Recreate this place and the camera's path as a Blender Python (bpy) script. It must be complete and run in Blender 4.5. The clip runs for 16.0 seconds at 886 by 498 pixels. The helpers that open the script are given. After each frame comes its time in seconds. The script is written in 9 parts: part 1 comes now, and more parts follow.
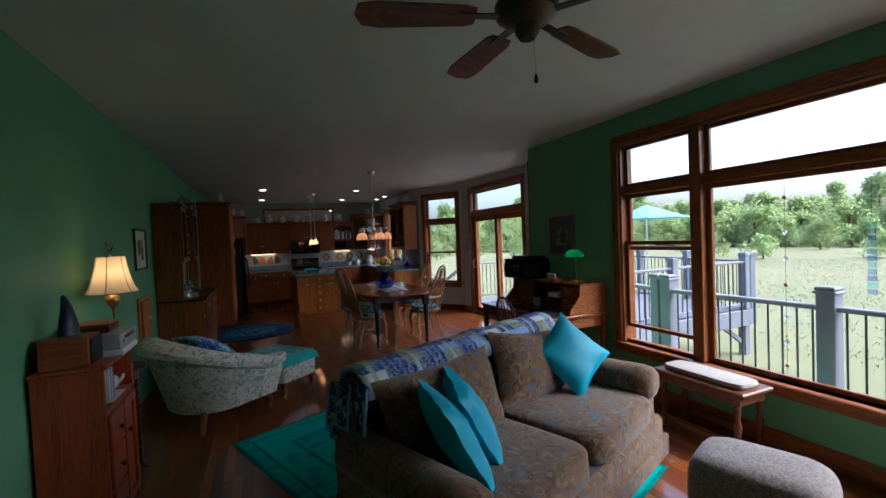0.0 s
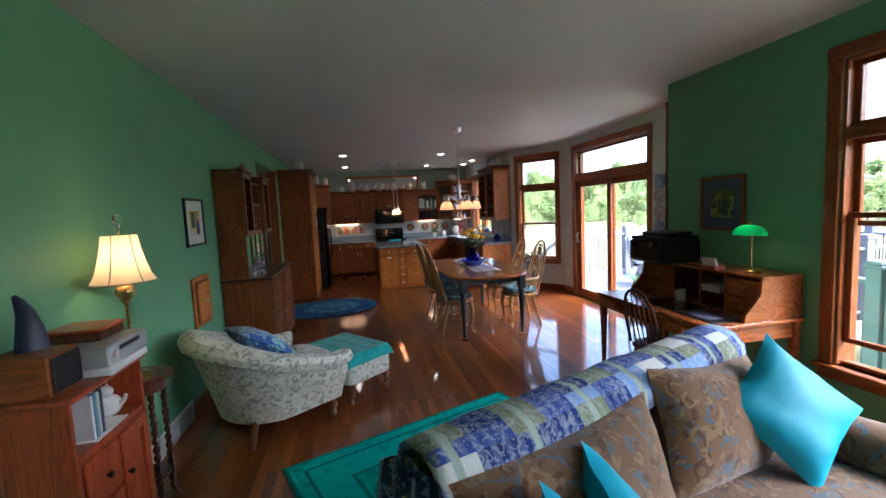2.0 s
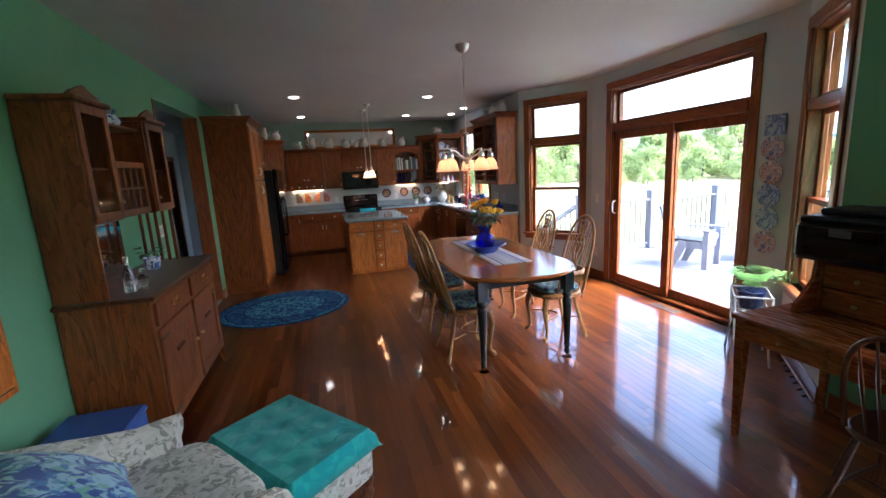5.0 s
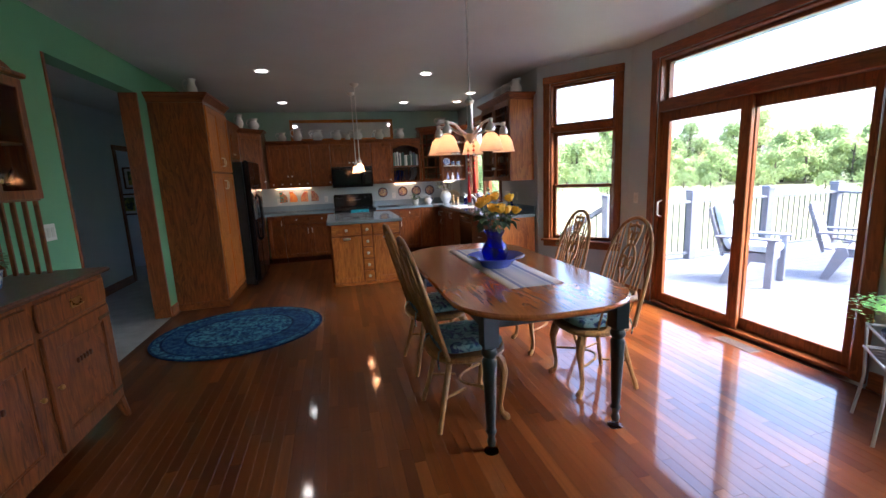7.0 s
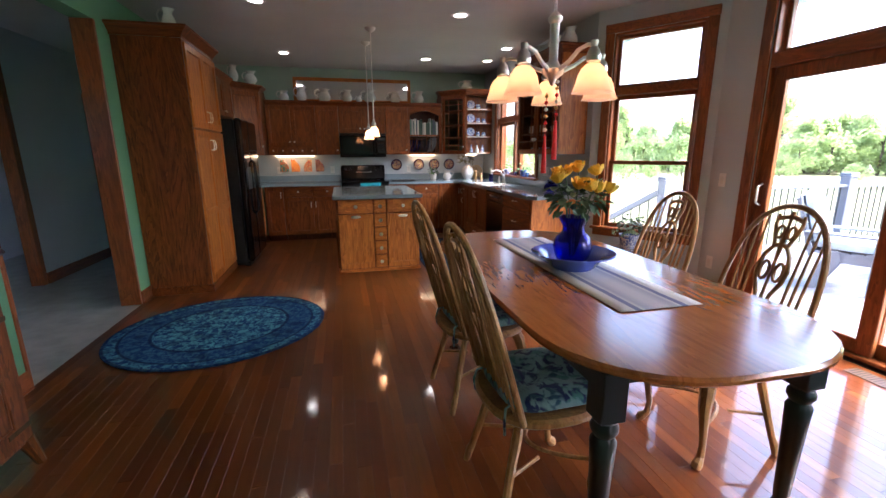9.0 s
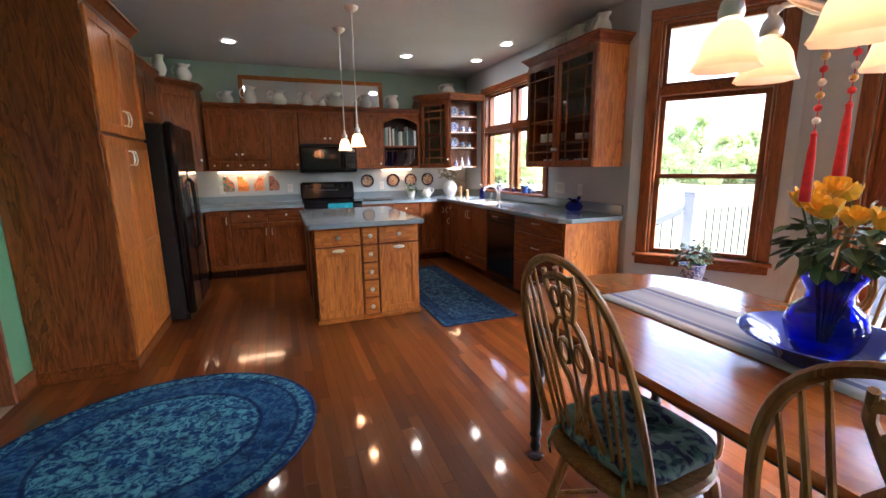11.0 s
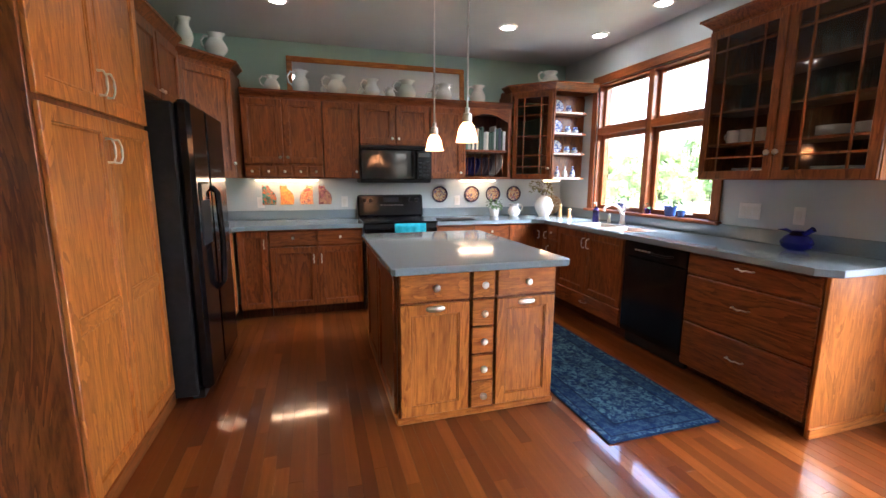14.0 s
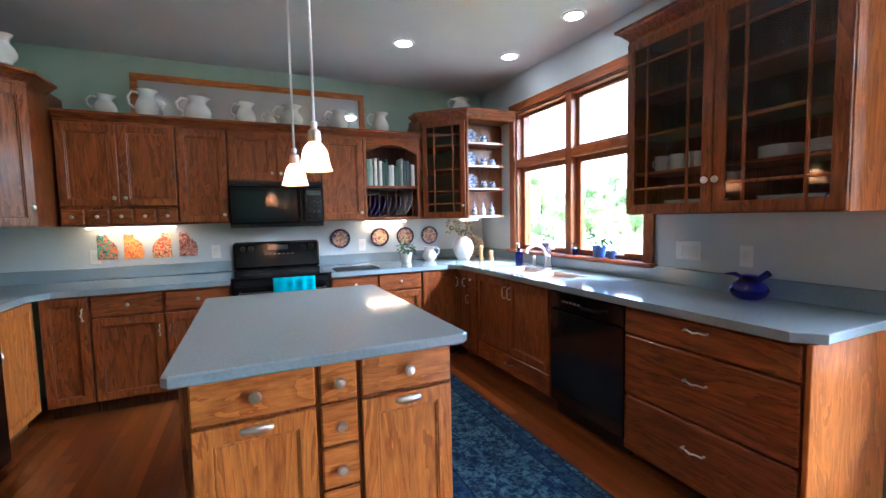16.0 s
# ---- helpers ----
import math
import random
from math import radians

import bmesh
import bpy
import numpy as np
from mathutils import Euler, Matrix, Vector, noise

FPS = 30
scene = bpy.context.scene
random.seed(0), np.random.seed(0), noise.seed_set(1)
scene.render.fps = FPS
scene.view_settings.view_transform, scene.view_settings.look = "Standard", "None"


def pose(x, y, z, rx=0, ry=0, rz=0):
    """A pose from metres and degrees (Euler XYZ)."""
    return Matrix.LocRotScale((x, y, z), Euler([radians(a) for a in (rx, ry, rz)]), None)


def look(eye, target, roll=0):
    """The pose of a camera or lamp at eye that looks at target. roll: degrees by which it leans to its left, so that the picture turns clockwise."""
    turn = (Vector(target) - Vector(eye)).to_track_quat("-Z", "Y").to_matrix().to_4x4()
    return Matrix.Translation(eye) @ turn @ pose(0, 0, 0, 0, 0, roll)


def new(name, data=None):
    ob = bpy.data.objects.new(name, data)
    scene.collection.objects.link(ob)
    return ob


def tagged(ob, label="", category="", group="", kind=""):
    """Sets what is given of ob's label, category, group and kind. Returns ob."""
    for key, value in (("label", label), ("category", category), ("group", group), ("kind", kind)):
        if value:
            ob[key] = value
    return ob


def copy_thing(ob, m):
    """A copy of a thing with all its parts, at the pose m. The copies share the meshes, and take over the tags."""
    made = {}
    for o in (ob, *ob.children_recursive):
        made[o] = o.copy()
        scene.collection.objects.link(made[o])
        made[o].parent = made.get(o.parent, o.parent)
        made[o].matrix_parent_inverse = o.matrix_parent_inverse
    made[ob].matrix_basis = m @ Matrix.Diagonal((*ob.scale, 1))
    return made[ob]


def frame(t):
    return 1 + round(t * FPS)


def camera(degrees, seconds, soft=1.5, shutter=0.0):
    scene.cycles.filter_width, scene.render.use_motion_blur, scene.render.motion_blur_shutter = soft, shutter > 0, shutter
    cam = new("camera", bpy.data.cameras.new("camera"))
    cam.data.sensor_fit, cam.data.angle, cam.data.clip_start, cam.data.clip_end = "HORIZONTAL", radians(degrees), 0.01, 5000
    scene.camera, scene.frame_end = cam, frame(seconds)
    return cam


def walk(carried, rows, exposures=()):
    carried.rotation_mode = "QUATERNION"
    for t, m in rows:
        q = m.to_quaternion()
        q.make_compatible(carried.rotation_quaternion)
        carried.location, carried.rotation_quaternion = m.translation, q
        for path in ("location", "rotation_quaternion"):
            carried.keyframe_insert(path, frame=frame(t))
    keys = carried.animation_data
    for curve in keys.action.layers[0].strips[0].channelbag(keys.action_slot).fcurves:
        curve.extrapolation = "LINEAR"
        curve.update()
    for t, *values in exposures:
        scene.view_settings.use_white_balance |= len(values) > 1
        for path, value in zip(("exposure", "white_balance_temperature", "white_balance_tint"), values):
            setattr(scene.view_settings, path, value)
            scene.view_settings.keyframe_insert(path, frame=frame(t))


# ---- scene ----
cam = camera(92.5, 16.0)
PATH = [
    (0, (0.018, 0.047, 1.605), (0.803, 1.886, 1.55), -2.4),
    (0.5, (0.121, 0.236, 1.63), (0.771, 2.126, 1.57), -2.8),
    (1, (0.207, 0.484, 1.626), (0.718, 2.415, 1.532), -3.4),
    (1.5, (0.246, 0.781, 1.64), (0.68, 2.729, 1.504), -3.4),
    (2, (0.289, 1.098, 1.626), (0.679, 3.051, 1.44), -2.6),
    (2.5, (0.327, 1.436, 1.613), (0.656, 3.395, 1.386), -2.9),
    (3, (0.308, 1.784, 1.628), (0.593, 3.744, 1.35), -3.1),
    (3.5, (0.311, 2.101, 1.662), (0.597, 4.053, 1.332), -2.5),
    (4, (0.32, 2.419, 1.657), (0.651, 4.36, 1.305), -2.2),
    (4.2, (0.329, 2.553, 1.652), (0.699, 4.486, 1.295), -2.4),
    (6.3, (0.679, 3.748, 1.559), (1.273, 5.622, 1.194), -3.2),
    (6.5, (0.731, 3.858, 1.532), (1.282, 5.747, 1.18), -3.2),
    (7, (0.81, 4.129, 1.478), (1.279, 6.043, 1.132), -2.5),
    (7.5, (0.855, 4.397, 1.432), (1.242, 6.325, 1.07), -1.4),
    (8, (0.87, 4.626, 1.399), (1.203, 6.558, 1.003), -0.9),
    (8.2, (0.861, 4.706, 1.379), (1.206, 6.631, 0.96), -0.8),
    (10.3, (0.583, 5.865, 1.379), (1.21, 7.712, 0.937), 0.1),
    (10.5, (0.55, 5.992, 1.354), (1.202, 7.837, 0.941), -0.1),
    (11, (0.455, 6.295, 1.383), (1.159, 8.127, 0.998), -0.8),
    (11.5, (0.378, 6.605, 1.387), (1.117, 8.427, 1.023), -1.7),
    (12, (0.306, 6.892, 1.391), (1.039, 8.721, 1.05), -1.3),
    (12.5, (0.253, 7.154, 1.388), (0.938, 9.006, 1.071), -0.5),
    (13, (0.219, 7.418, 1.382), (0.848, 9.287, 1.049), 0.0),
    (13.5, (0.24, 7.674, 1.367), (0.821, 9.557, 1.029), 0.4),
    (14, (0.31, 7.896, 1.353), (0.877, 9.786, 1.028), 0.2),
    (14.5, (0.403, 8.104, 1.347), (1.045, 9.973, 1.034), -0.0),
    (15, (0.545, 8.261, 1.352), (1.243, 10.117, 1.085), -0.6),
    (15.5, (0.74, 8.393, 1.359), (1.496, 10.233, 1.16), -1.2),
    (16, (0.922, 8.489, 1.364), (1.742, 10.307, 1.216), -1.2),
]
EXPOSE = [(0.0, 1.98, 5200, 12), (0.6, 2.2, 5200, 12), (1.5, 3.0, 5250, 14), (2.5, 3.5, 5300, 14), (4.0, 3.65, 5250, 14), (7.0, 3.4, 5350, 15), (8.2, 3.5, 5400, 15), (10.3, 4.05, 5550, 16), (12.5, 4.42, 5400, 14), (13.6, 4.62, 5400, 14), (15.0, 4.65, 5050, 10), (16.0, 4.7, 4750, 8)]
walk(cam, [(t, look(eye, target, roll)) for t, eye, target, roll in PATH], EXPOSE)

# ---- light ----
world = bpy.data.worlds.new("world")
scene.world = world
world.use_nodes = True
wt = world.node_tree
sky = wt.nodes.new("ShaderNodeTexSky")
sky.sky_type = "NISHITA"
sky.sun_disc = False
sky.sun_elevation, sky.sun_rotation = radians(48), radians(122)
sky.air_density, sky.dust_density, sky.ozone_density = 1.0, 5.0, 1.0
bg = wt.nodes["Background"]
bg.inputs["Strength"].default_value = 0.15
wt.links.new(sky.outputs[0], bg.inputs["Color"])

sun_data = bpy.data.lights.new("sun", "SUN")
sun_data.energy, sun_data.angle, sun_data.color = 1.35, radians(50), (1.0, 0.97, 0.93)
sun = new("sun", sun_data)
sun.matrix_world = look((11.35, -7.09, 14.86), (0, 0, 0))


# ---- building helpers ----
def part(name, bm, material, parent=None, label="", smooth=False):
    me = bpy.data.meshes.new(name)
    bmesh.ops.recalc_face_normals(bm, faces=bm.faces)
    bm.to_mesh(me)
    bm.free()
    if smooth:
        me.polygons.foreach_set("use_smooth", [True] * len(me.polygons))
        me.set_sharp_from_angle(angle=radians(38))
    me.materials.append(material)
    ob = new(name, me)
    if parent:
        ob.parent = parent
    if label:
        tagged(ob, label)
    return ob


def thing(name, at, label, category, group="", turn=0):
    e = new(name)
    e.empty_display_size = 0.1
    e.matrix_basis = pose(at[0], at[1], at[2], 0, 0, turn)
    return tagged(e, label, category, group)


def setting(ob, label="", category=""):
    return tagged(ob, label, category, "", "structure")


def B():
    return bmesh.new()


def cbox(bm, lo, hi, c=0.004, m=None):
    """A box with chamfered edges."""
    lo, hi = [min(a, b) for a, b in zip(lo, hi)], [max(a, b) for a, b in zip(lo, hi)]
    c = min([c] + [(h - l) * 0.45 for l, h in zip(lo, hi)])
    v = {}
    for sx in (0, 1):
        for sy in (0, 1):
            for sz in (0, 1):
                p = [(lo, hi)[s][i] for i, s in enumerate((sx, sy, sz))]
                q = [c if s == 0 else -c for s in (sx, sy, sz)]
                for k in range(3):
                    w = Vector([p[i] + (0 if i == k else q[i]) for i in range(3)])
                    if m:
                        w = m @ w
                    v[sx, sy, sz, k] = bm.verts.new(w)
    for k in range(3):
        a, b = [i for i in range(3) if i != k]
        for s in (0, 1):
            f = []
            for i, j in ((0, 0), (1, 0), (1, 1), (0, 1)):
                key = [0, 0, 0]
                key[k], key[a], key[b] = s, i, j
                f.append(v[(*key, k)])
            bm.faces.new(f)
        for i in (0, 1):
            for j in (0, 1):
                k0, k1 = [0, 0, 0], [0, 0, 0]
                k0[a], k0[b], k1[a], k1[b] = i, j, i, j
                k1[k] = 1
                bm.faces.new([v[(*k0, a)], v[(*k0, b)], v[(*k1, b)], v[(*k1, a)]])
    for sx in (0, 1):
        for sy in (0, 1):
            for sz in (0, 1):
                bm.faces.new([v[sx, sy, sz, k] for k in range(3)])
    return bm


def lathe(bm, profile, at=(0, 0, 0), seg=20, m=None, wave=None, caps=True):
    """A turned body: profile of (radius, height)."""
    rings = []
    for r, z in profile:
        ring = []
        for i in range(seg):
            a = 2 * math.pi * i / seg
            k = 1 + (wave(a, z) if wave else 0)
            w = Vector((at[0] + r * k * math.cos(a), at[1] + r * k * math.sin(a), at[2] + z))
            ring.append(bm.verts.new(m @ w if m else w))
        rings.append(ring)
    for p, q in zip(rings, rings[1:]):
        for i in range(seg):
            bm.faces.new([p[i], p[(i + 1) % seg], q[(i + 1) % seg], q[i]])
    for ring, (r, z) in ((rings[0], profile[0]), (rings[-1], profile[-1])):
        if r > 1e-4 and caps:
            bm.faces.new(ring)
    return bm


def tube(bm, pts, r, seg=8, closed=False, flat=1.0):
    """A rod along points; r: one radius or one for each point."""
    pts = [Vector(p) for p in pts]
    rad = r if isinstance(r, (list, tuple)) else [r] * len(pts)
    rings, side = [], None
    n = len(pts)
    for i, p in enumerate(pts):
        d = (pts[(i + 1) % n] - pts[i - 1]) if closed else (pts[min(i + 1, n - 1)] - pts[max(i - 1, 0)])
        d.normalize()
        if side is None:
            side = d.orthogonal().normalized()
        side = (side - d * side.dot(d)).normalized()
        up = d.cross(side)
        rings.append([bm.verts.new(p + rad[i] * (math.cos(a) * side + flat * math.sin(a) * up)) for a in [2 * math.pi * k / seg for k in range(seg)]])
    pairs = list(zip(rings, rings[1:])) + ([(rings[-1], rings[0])] if closed else [])
    for p, q in pairs:
        for k in range(seg):
            bm.faces.new([p[k], p[(k + 1) % seg], q[(k + 1) % seg], q[k]])
    if not closed:
        bm.faces.new(rings[0])
        bm.faces.new(rings[-1])
    return bm


def prism(bm, outline, z0, z1, c=0.0, m=None):
    """An outline of (x, y) drawn up from z0 to z1; c rounds the upper and lower rims."""
    n = len(outline)
    cx, cy = sum(p[0] for p in outline) / n, sum(p[1] for p in outline) / n

    def ring(k, z):
        out = []
        for x, y in outline:
            d = Vector((cx - x, cy - y))
            if d.length > 1e-6:
                d.normalize()
            w = Vector((x + d.x * k, y + d.y * k, z))
            out.append(bm.verts.new(m @ w if m else w))
        return out
    rings = [ring(c, z0), ring(0, z0 + c), ring(0, z1 - c), ring(c, z1)] if c else [ring(0, z0), ring(0, z1)]
    for p, q in zip(rings, rings[1:]):
        for i in range(n):
            bm.faces.new([p[i], p[(i + 1) % n], q[(i + 1) % n], q[i]])
    bm.faces.new(rings[0])
    bm.faces.new(rings[-1])
    return bm


def blob(bm, size, at=(0, 0, 0), power=0.55, nu=20, nv=12, m=None, lump=0.0):
    """A soft cushion body: a super-ellipsoid with half sizes size."""
    def sp(v, e):
        return math.copysign(abs(v) ** e, v)
    rows = []
    for j in range(nv + 1):
        th = -math.pi / 2 + math.pi * j / nv
        row = []
        for i in range(nu):
            ph = 2 * math.pi * i / nu
            w = Vector((sp(math.cos(th), power) * sp(math.cos(ph), power), sp(math.cos(th), power) * sp(math.sin(ph), power), sp(math.sin(th), power)))
            w = Vector((w.x * size[0], w.y * size[1], w.z * size[2]))
            if lump:
                w += w.normalized() * lump * noise.noise((w + Vector(at)) * 7)
            w += Vector(at)
            row.append(m @ w if m else w)
        rows.append(row)
    vs = [[bm.verts.new(w) for w in row] for row in rows[1:-1]]
    a, b = bm.verts.new(rows[0][0]), bm.verts.new(rows[-1][0])
    for i in range(nu):
        k = (i + 1) % nu
        bm.faces.new([a, vs[0][k], vs[0][i]])
        bm.faces.new([b, vs[-1][i], vs[-1][k]])
        for p, q in zip(vs, vs[1:]):
            bm.faces.new([p[i], p[k], q[k], q[i]])
    return bm


def pillow(bm, w, h, d, m, seed=0.0, n=14):
    """A throw pillow with pointed corners: w by h, d thick in the middle."""
    grid = {}
    for s in (1, -1):
        for i in range(n + 1):
            for j in range(n + 1):
                if s < 0 and (i in (0, n) or j in (0, n)):
                    grid[s, i, j] = grid[1, i, j]
                    continue
                u, v = 2 * i / n - 1, 2 * j / n - 1
                k = ((1 - u * u) * (1 - v * v)) ** 0.42
                pu = 0.9 + 0.1 * abs(v) ** 1.5
                pv = 0.9 + 0.1 * abs(u) ** 1.5
                z = s * d / 2 * k + 0.014 * noise.noise(Vector((u * 2.2 + seed, v * 2.2, s * 3)))
                grid[s, i, j] = bm.verts.new(m @ Vector((u * w / 2 * pu, v * h / 2 * pv, z)))
        for i in range(n):
            for j in range(n):
                f = [grid[s, i, j], grid[s, i + 1, j], grid[s, i + 1, j + 1], grid[s, i, j + 1]]
                bm.faces.new(f if s > 0 else f[::-1])
    return bm


def ringframe(bm, x0, x1, z0, z1, y0, y1, w, c, m, front=1):
    """A picture-frame shape in the x-z plane as one piece; both faces chamfered."""
    prof = [(0, y0 + c), (0, y1 - c), (c, y1), (w - c, y1), (w, y1 - c), (w, y0 + c), (w - c, y0), (c, y0)]
    loops = []
    for k, y in prof:
        loops.append([bm.verts.new(m @ Vector(p)) for p in ((x0 + k, y, z0 + k), (x1 - k, y, z0 + k), (x1 - k, y, z1 - k), (x0 + k, y, z1 - k))])
    for i in range(len(loops)):
        a, b = loops[i], loops[(i + 1) % len(loops)]
        for j in range(4):
            bm.faces.new([a[j], a[(j + 1) % 4], b[(j + 1) % 4], b[j]])
    return bm


def arc(cx, cy, r, a0, a1, n):
    return [(cx + r * math.cos(radians(a0 + (a1 - a0) * i / n)), cy + r * math.sin(radians(a0 + (a1 - a0) * i / n))) for i in range(n + 1)]


# ---- materials ----
class Mat:
    """A small wrapper that adds nodes and links."""
    def __init__(self, name, rough=0.5, metal=0.0, spec=0.5):
        self.m = bpy.data.materials.new(name)
        self.m.use_nodes = True
        self.t = self.m.node_tree
        self.b = self.t.nodes["Principled BSDF"]
        self.b.inputs["Roughness"].default_value = rough
        self.b.inputs["Metallic"].default_value = metal
        self.b.inputs["Specular IOR Level"].default_value = spec
        self.co = self.t.nodes.new("ShaderNodeTexCoord")

    def n(self, kind, **inputs):
        node = self.t.nodes.new("ShaderNode" + kind)
        for k, v in inputs.items():
            sock = node.inputs[k.replace("_", " ")]
            if isinstance(v, bpy.types.NodeSocket):
                self.t.links.new(v, sock)
            else:
                sock.default_value = v
        return node

    def map(self, scale=(1, 1, 1), rot=(0, 0, 0), src="Object"):
        return self.n("Mapping", Vector=self.co.outputs[src], Scale=scale, Rotation=rot).outputs[0]

    def noise(self, vec, scale, detail=4.0, rough=0.55, dist=0.0):
        return self.n("TexNoise", Vector=vec, Scale=scale, Detail=detail, Roughness=rough, Distortion=dist).outputs["Fac"]

    def ramp(self, fac, stops):
        r = self.n("ValToRGB", Fac=fac)
        while len(r.color_ramp.elements) < len(stops):
            r.color_ramp.elements.new(0.5)
        for e, (p, c) in zip(r.color_ramp.elements, stops):
            e.position, e.color = p, (*c, 1)
        return r.outputs["Color"]

    def mix(self, fac, a, b, kind="MIX"):
        x = self.t.nodes.new("ShaderNodeMix")
        x.data_type, x.blend_type = "RGBA", kind
        for sock, v in ((x.inputs[0], fac), (x.inputs[6], a), (x.inputs[7], b)):
            if isinstance(v, bpy.types.NodeSocket):
                self.t.links.new(v, sock)
            else:
                sock.default_value = v if sock.type == "VALUE" else (*v, 1) if len(v) == 3 else v
        return x.outputs[2]

    def mth(self, op, a, b=0.0):
        x = self.t.nodes.new("ShaderNodeMath")
        x.operation = op
        for sock, v in zip(x.inputs, (a, b)):
            if isinstance(v, bpy.types.NodeSocket):
                self.t.links.new(v, sock)
            else:
                sock.default_value = v
        return x.outputs[0]

    def color(self, c):
        if isinstance(c, bpy.types.NodeSocket):
            self.t.links.new(c, self.b.inputs["Base Color"])
        else:
            self.b.inputs["Base Color"].default_value = (*c, 1)
        return self

    def rough(self, fac, lo, hi):
        r = self.n("MapRange", Value=fac, To_Min=lo, To_Max=hi)
        self.t.links.new(r.outputs[0], self.b.inputs["Roughness"])
        return self

    def bump(self, h, strength=0.2, dist=0.002):
        b = self.n("Bump", Height=h, Strength=strength, Distance=dist)
        self.t.links.new(b.outputs[0], self.b.inputs["Normal"])
        return self

    def coat(self, w=0.5, r=0.1):
        self.b.inputs["Coat Weight"].default_value = w
        self.b.inputs["Coat Roughness"].default_value = r
        return self


def plain(name, c, rough=0.5, metal=0.0, var=0.12, scale=9.0, bump=0.0, spec=0.5, coat=0.0):
    k = Mat(name, rough, metal, spec)
    f = k.noise(k.map(), scale, 5)
    k.color(k.ramp(f, [(0.3, [x * (1 - var) for x in c]), (0.7, [min(1, x * (1 + var)) for x in c])]))
    k.rough(k.noise(k.map(), scale * 3, 3), max(0.02, rough - 0.06), min(1, rough + 0.08))
    if bump:
        k.bump(k.noise(k.map(), scale * 14, 4), bump, 0.002)
    if coat:
        k.coat(coat, 0.08)
    return k.m


def wall_paint(name, c):
    k = Mat(name, 0.6, 0, 0.35)
    f = k.noise(k.map(), 1.3, 3)
    k.color(k.ramp(f, [(0.25, [x * 0.94 for x in c]), (0.75, [min(1, x * 1.05) for x in c])]))
    k.bump(k.noise(k.map(), 240, 3), 0.12, 0.001)
    return k.m


def oak(name, light, dark, axis=2, rough=0.38, scale=1.0, coat=0.25):
    """Stained oak with open grain along an axis."""
    k = Mat(name, rough, 0, 0.3)
    s = [26 * scale] * 3
    s[axis] = 3.2 * scale
    rnd = k.n("ObjectInfo").outputs["Random"]
    shift = k.n("VectorMath", **{})
    shift.operation = "ADD"
    k.t.links.new(k.co.outputs["Object"], shift.inputs[0])
    comb = k.n("CombineXYZ", X=k.mth("MULTIPLY", rnd, 7.0), Y=k.mth("MULTIPLY", rnd, 5.0), Z=k.mth("MULTIPLY", rnd, 3.0))
    k.t.links.new(comb.outputs[0], shift.inputs[1])
    mp = k.n("Mapping", Vector=shift.outputs[0], Scale=tuple(s)).outputs[0]
    s2 = [5 * scale] * 3
    s2[axis] = 0.7 * scale
    mp2 = k.n("Mapping", Vector=shift.outputs[0], Scale=tuple(s2)).outputs[0]
    wide = k.noise(mp2, 1.0, 4, 0.6, 1.8)
    rings = k.mth("FRACT", k.mth("MULTIPLY", wide, 7.0))
    fine = k.noise(mp, 2.2, 6, 0.7)
    g = k.mth("ADD", k.mth("MULTIPLY", rings, 0.30), k.mth("MULTIPLY", fine, 0.85))
    mid = [(a + b) / 2 for a, b in zip(light, dark)]
    k.color(k.mix(k.mth("MULTIPLY", rnd, 0.22), k.ramp(g, [(0.36, dark), (0.56, mid), (0.78, light)]), dark))
    k.rough(fine, rough - 0.08, rough + 0.12)
    k.bump(fine, 0.12, 0.001)
    if coat:
        k.coat(coat, 0.18)
    return k.m


def emitter(name, c, strength):
    m = bpy.data.materials.new(name)
    m.use_nodes = True
    b = m.node_tree.nodes["Principled BSDF"]
    b.inputs["Base Color"].default_value = (*c, 1)
    b.inputs["Emission Color"].default_value = (*c, 1)
    b.inputs["Emission Strength"].default_value = strength
    return m


def glass(name, c=(1, 1, 1), rough=0.0, ior=1.45):
    k = Mat(name, rough)
    k.b.inputs["Base Color"].default_value = (*c, 1)
    k.b.inputs["Transmission Weight"].default_value = 1.0
    k.b.inputs["IOR"].default_value = ior
    return k.m


def pane_glass(name, tint=0.92, gloss=0.07):
    """Thin window glass: mostly clear, with a weak mirror."""
    m = bpy.data.materials.new(name)
    m.use_nodes = True
    t = m.node_tree
    t.nodes.remove(t.nodes["Principled BSDF"])
    out = t.nodes["Material Output"]
    tr = t.nodes.new("ShaderNodeBsdfTransparent")
    tr.inputs[0].default_value = (tint, tint, tint, 1)
    gl = t.nodes.new("ShaderNodeBsdfGlossy")
    gl.inputs["Roughness"].default_value = 0.02
    mx = t.nodes.new("ShaderNodeMixShader")
    mx.inputs[0].default_value = gloss / 2
    t.links.new(tr.outputs[0], mx.inputs[1])
    t.links.new(gl.outputs[0], mx.inputs[2])
    t.links.new(mx.outputs[0], out.inputs[0])
    return m


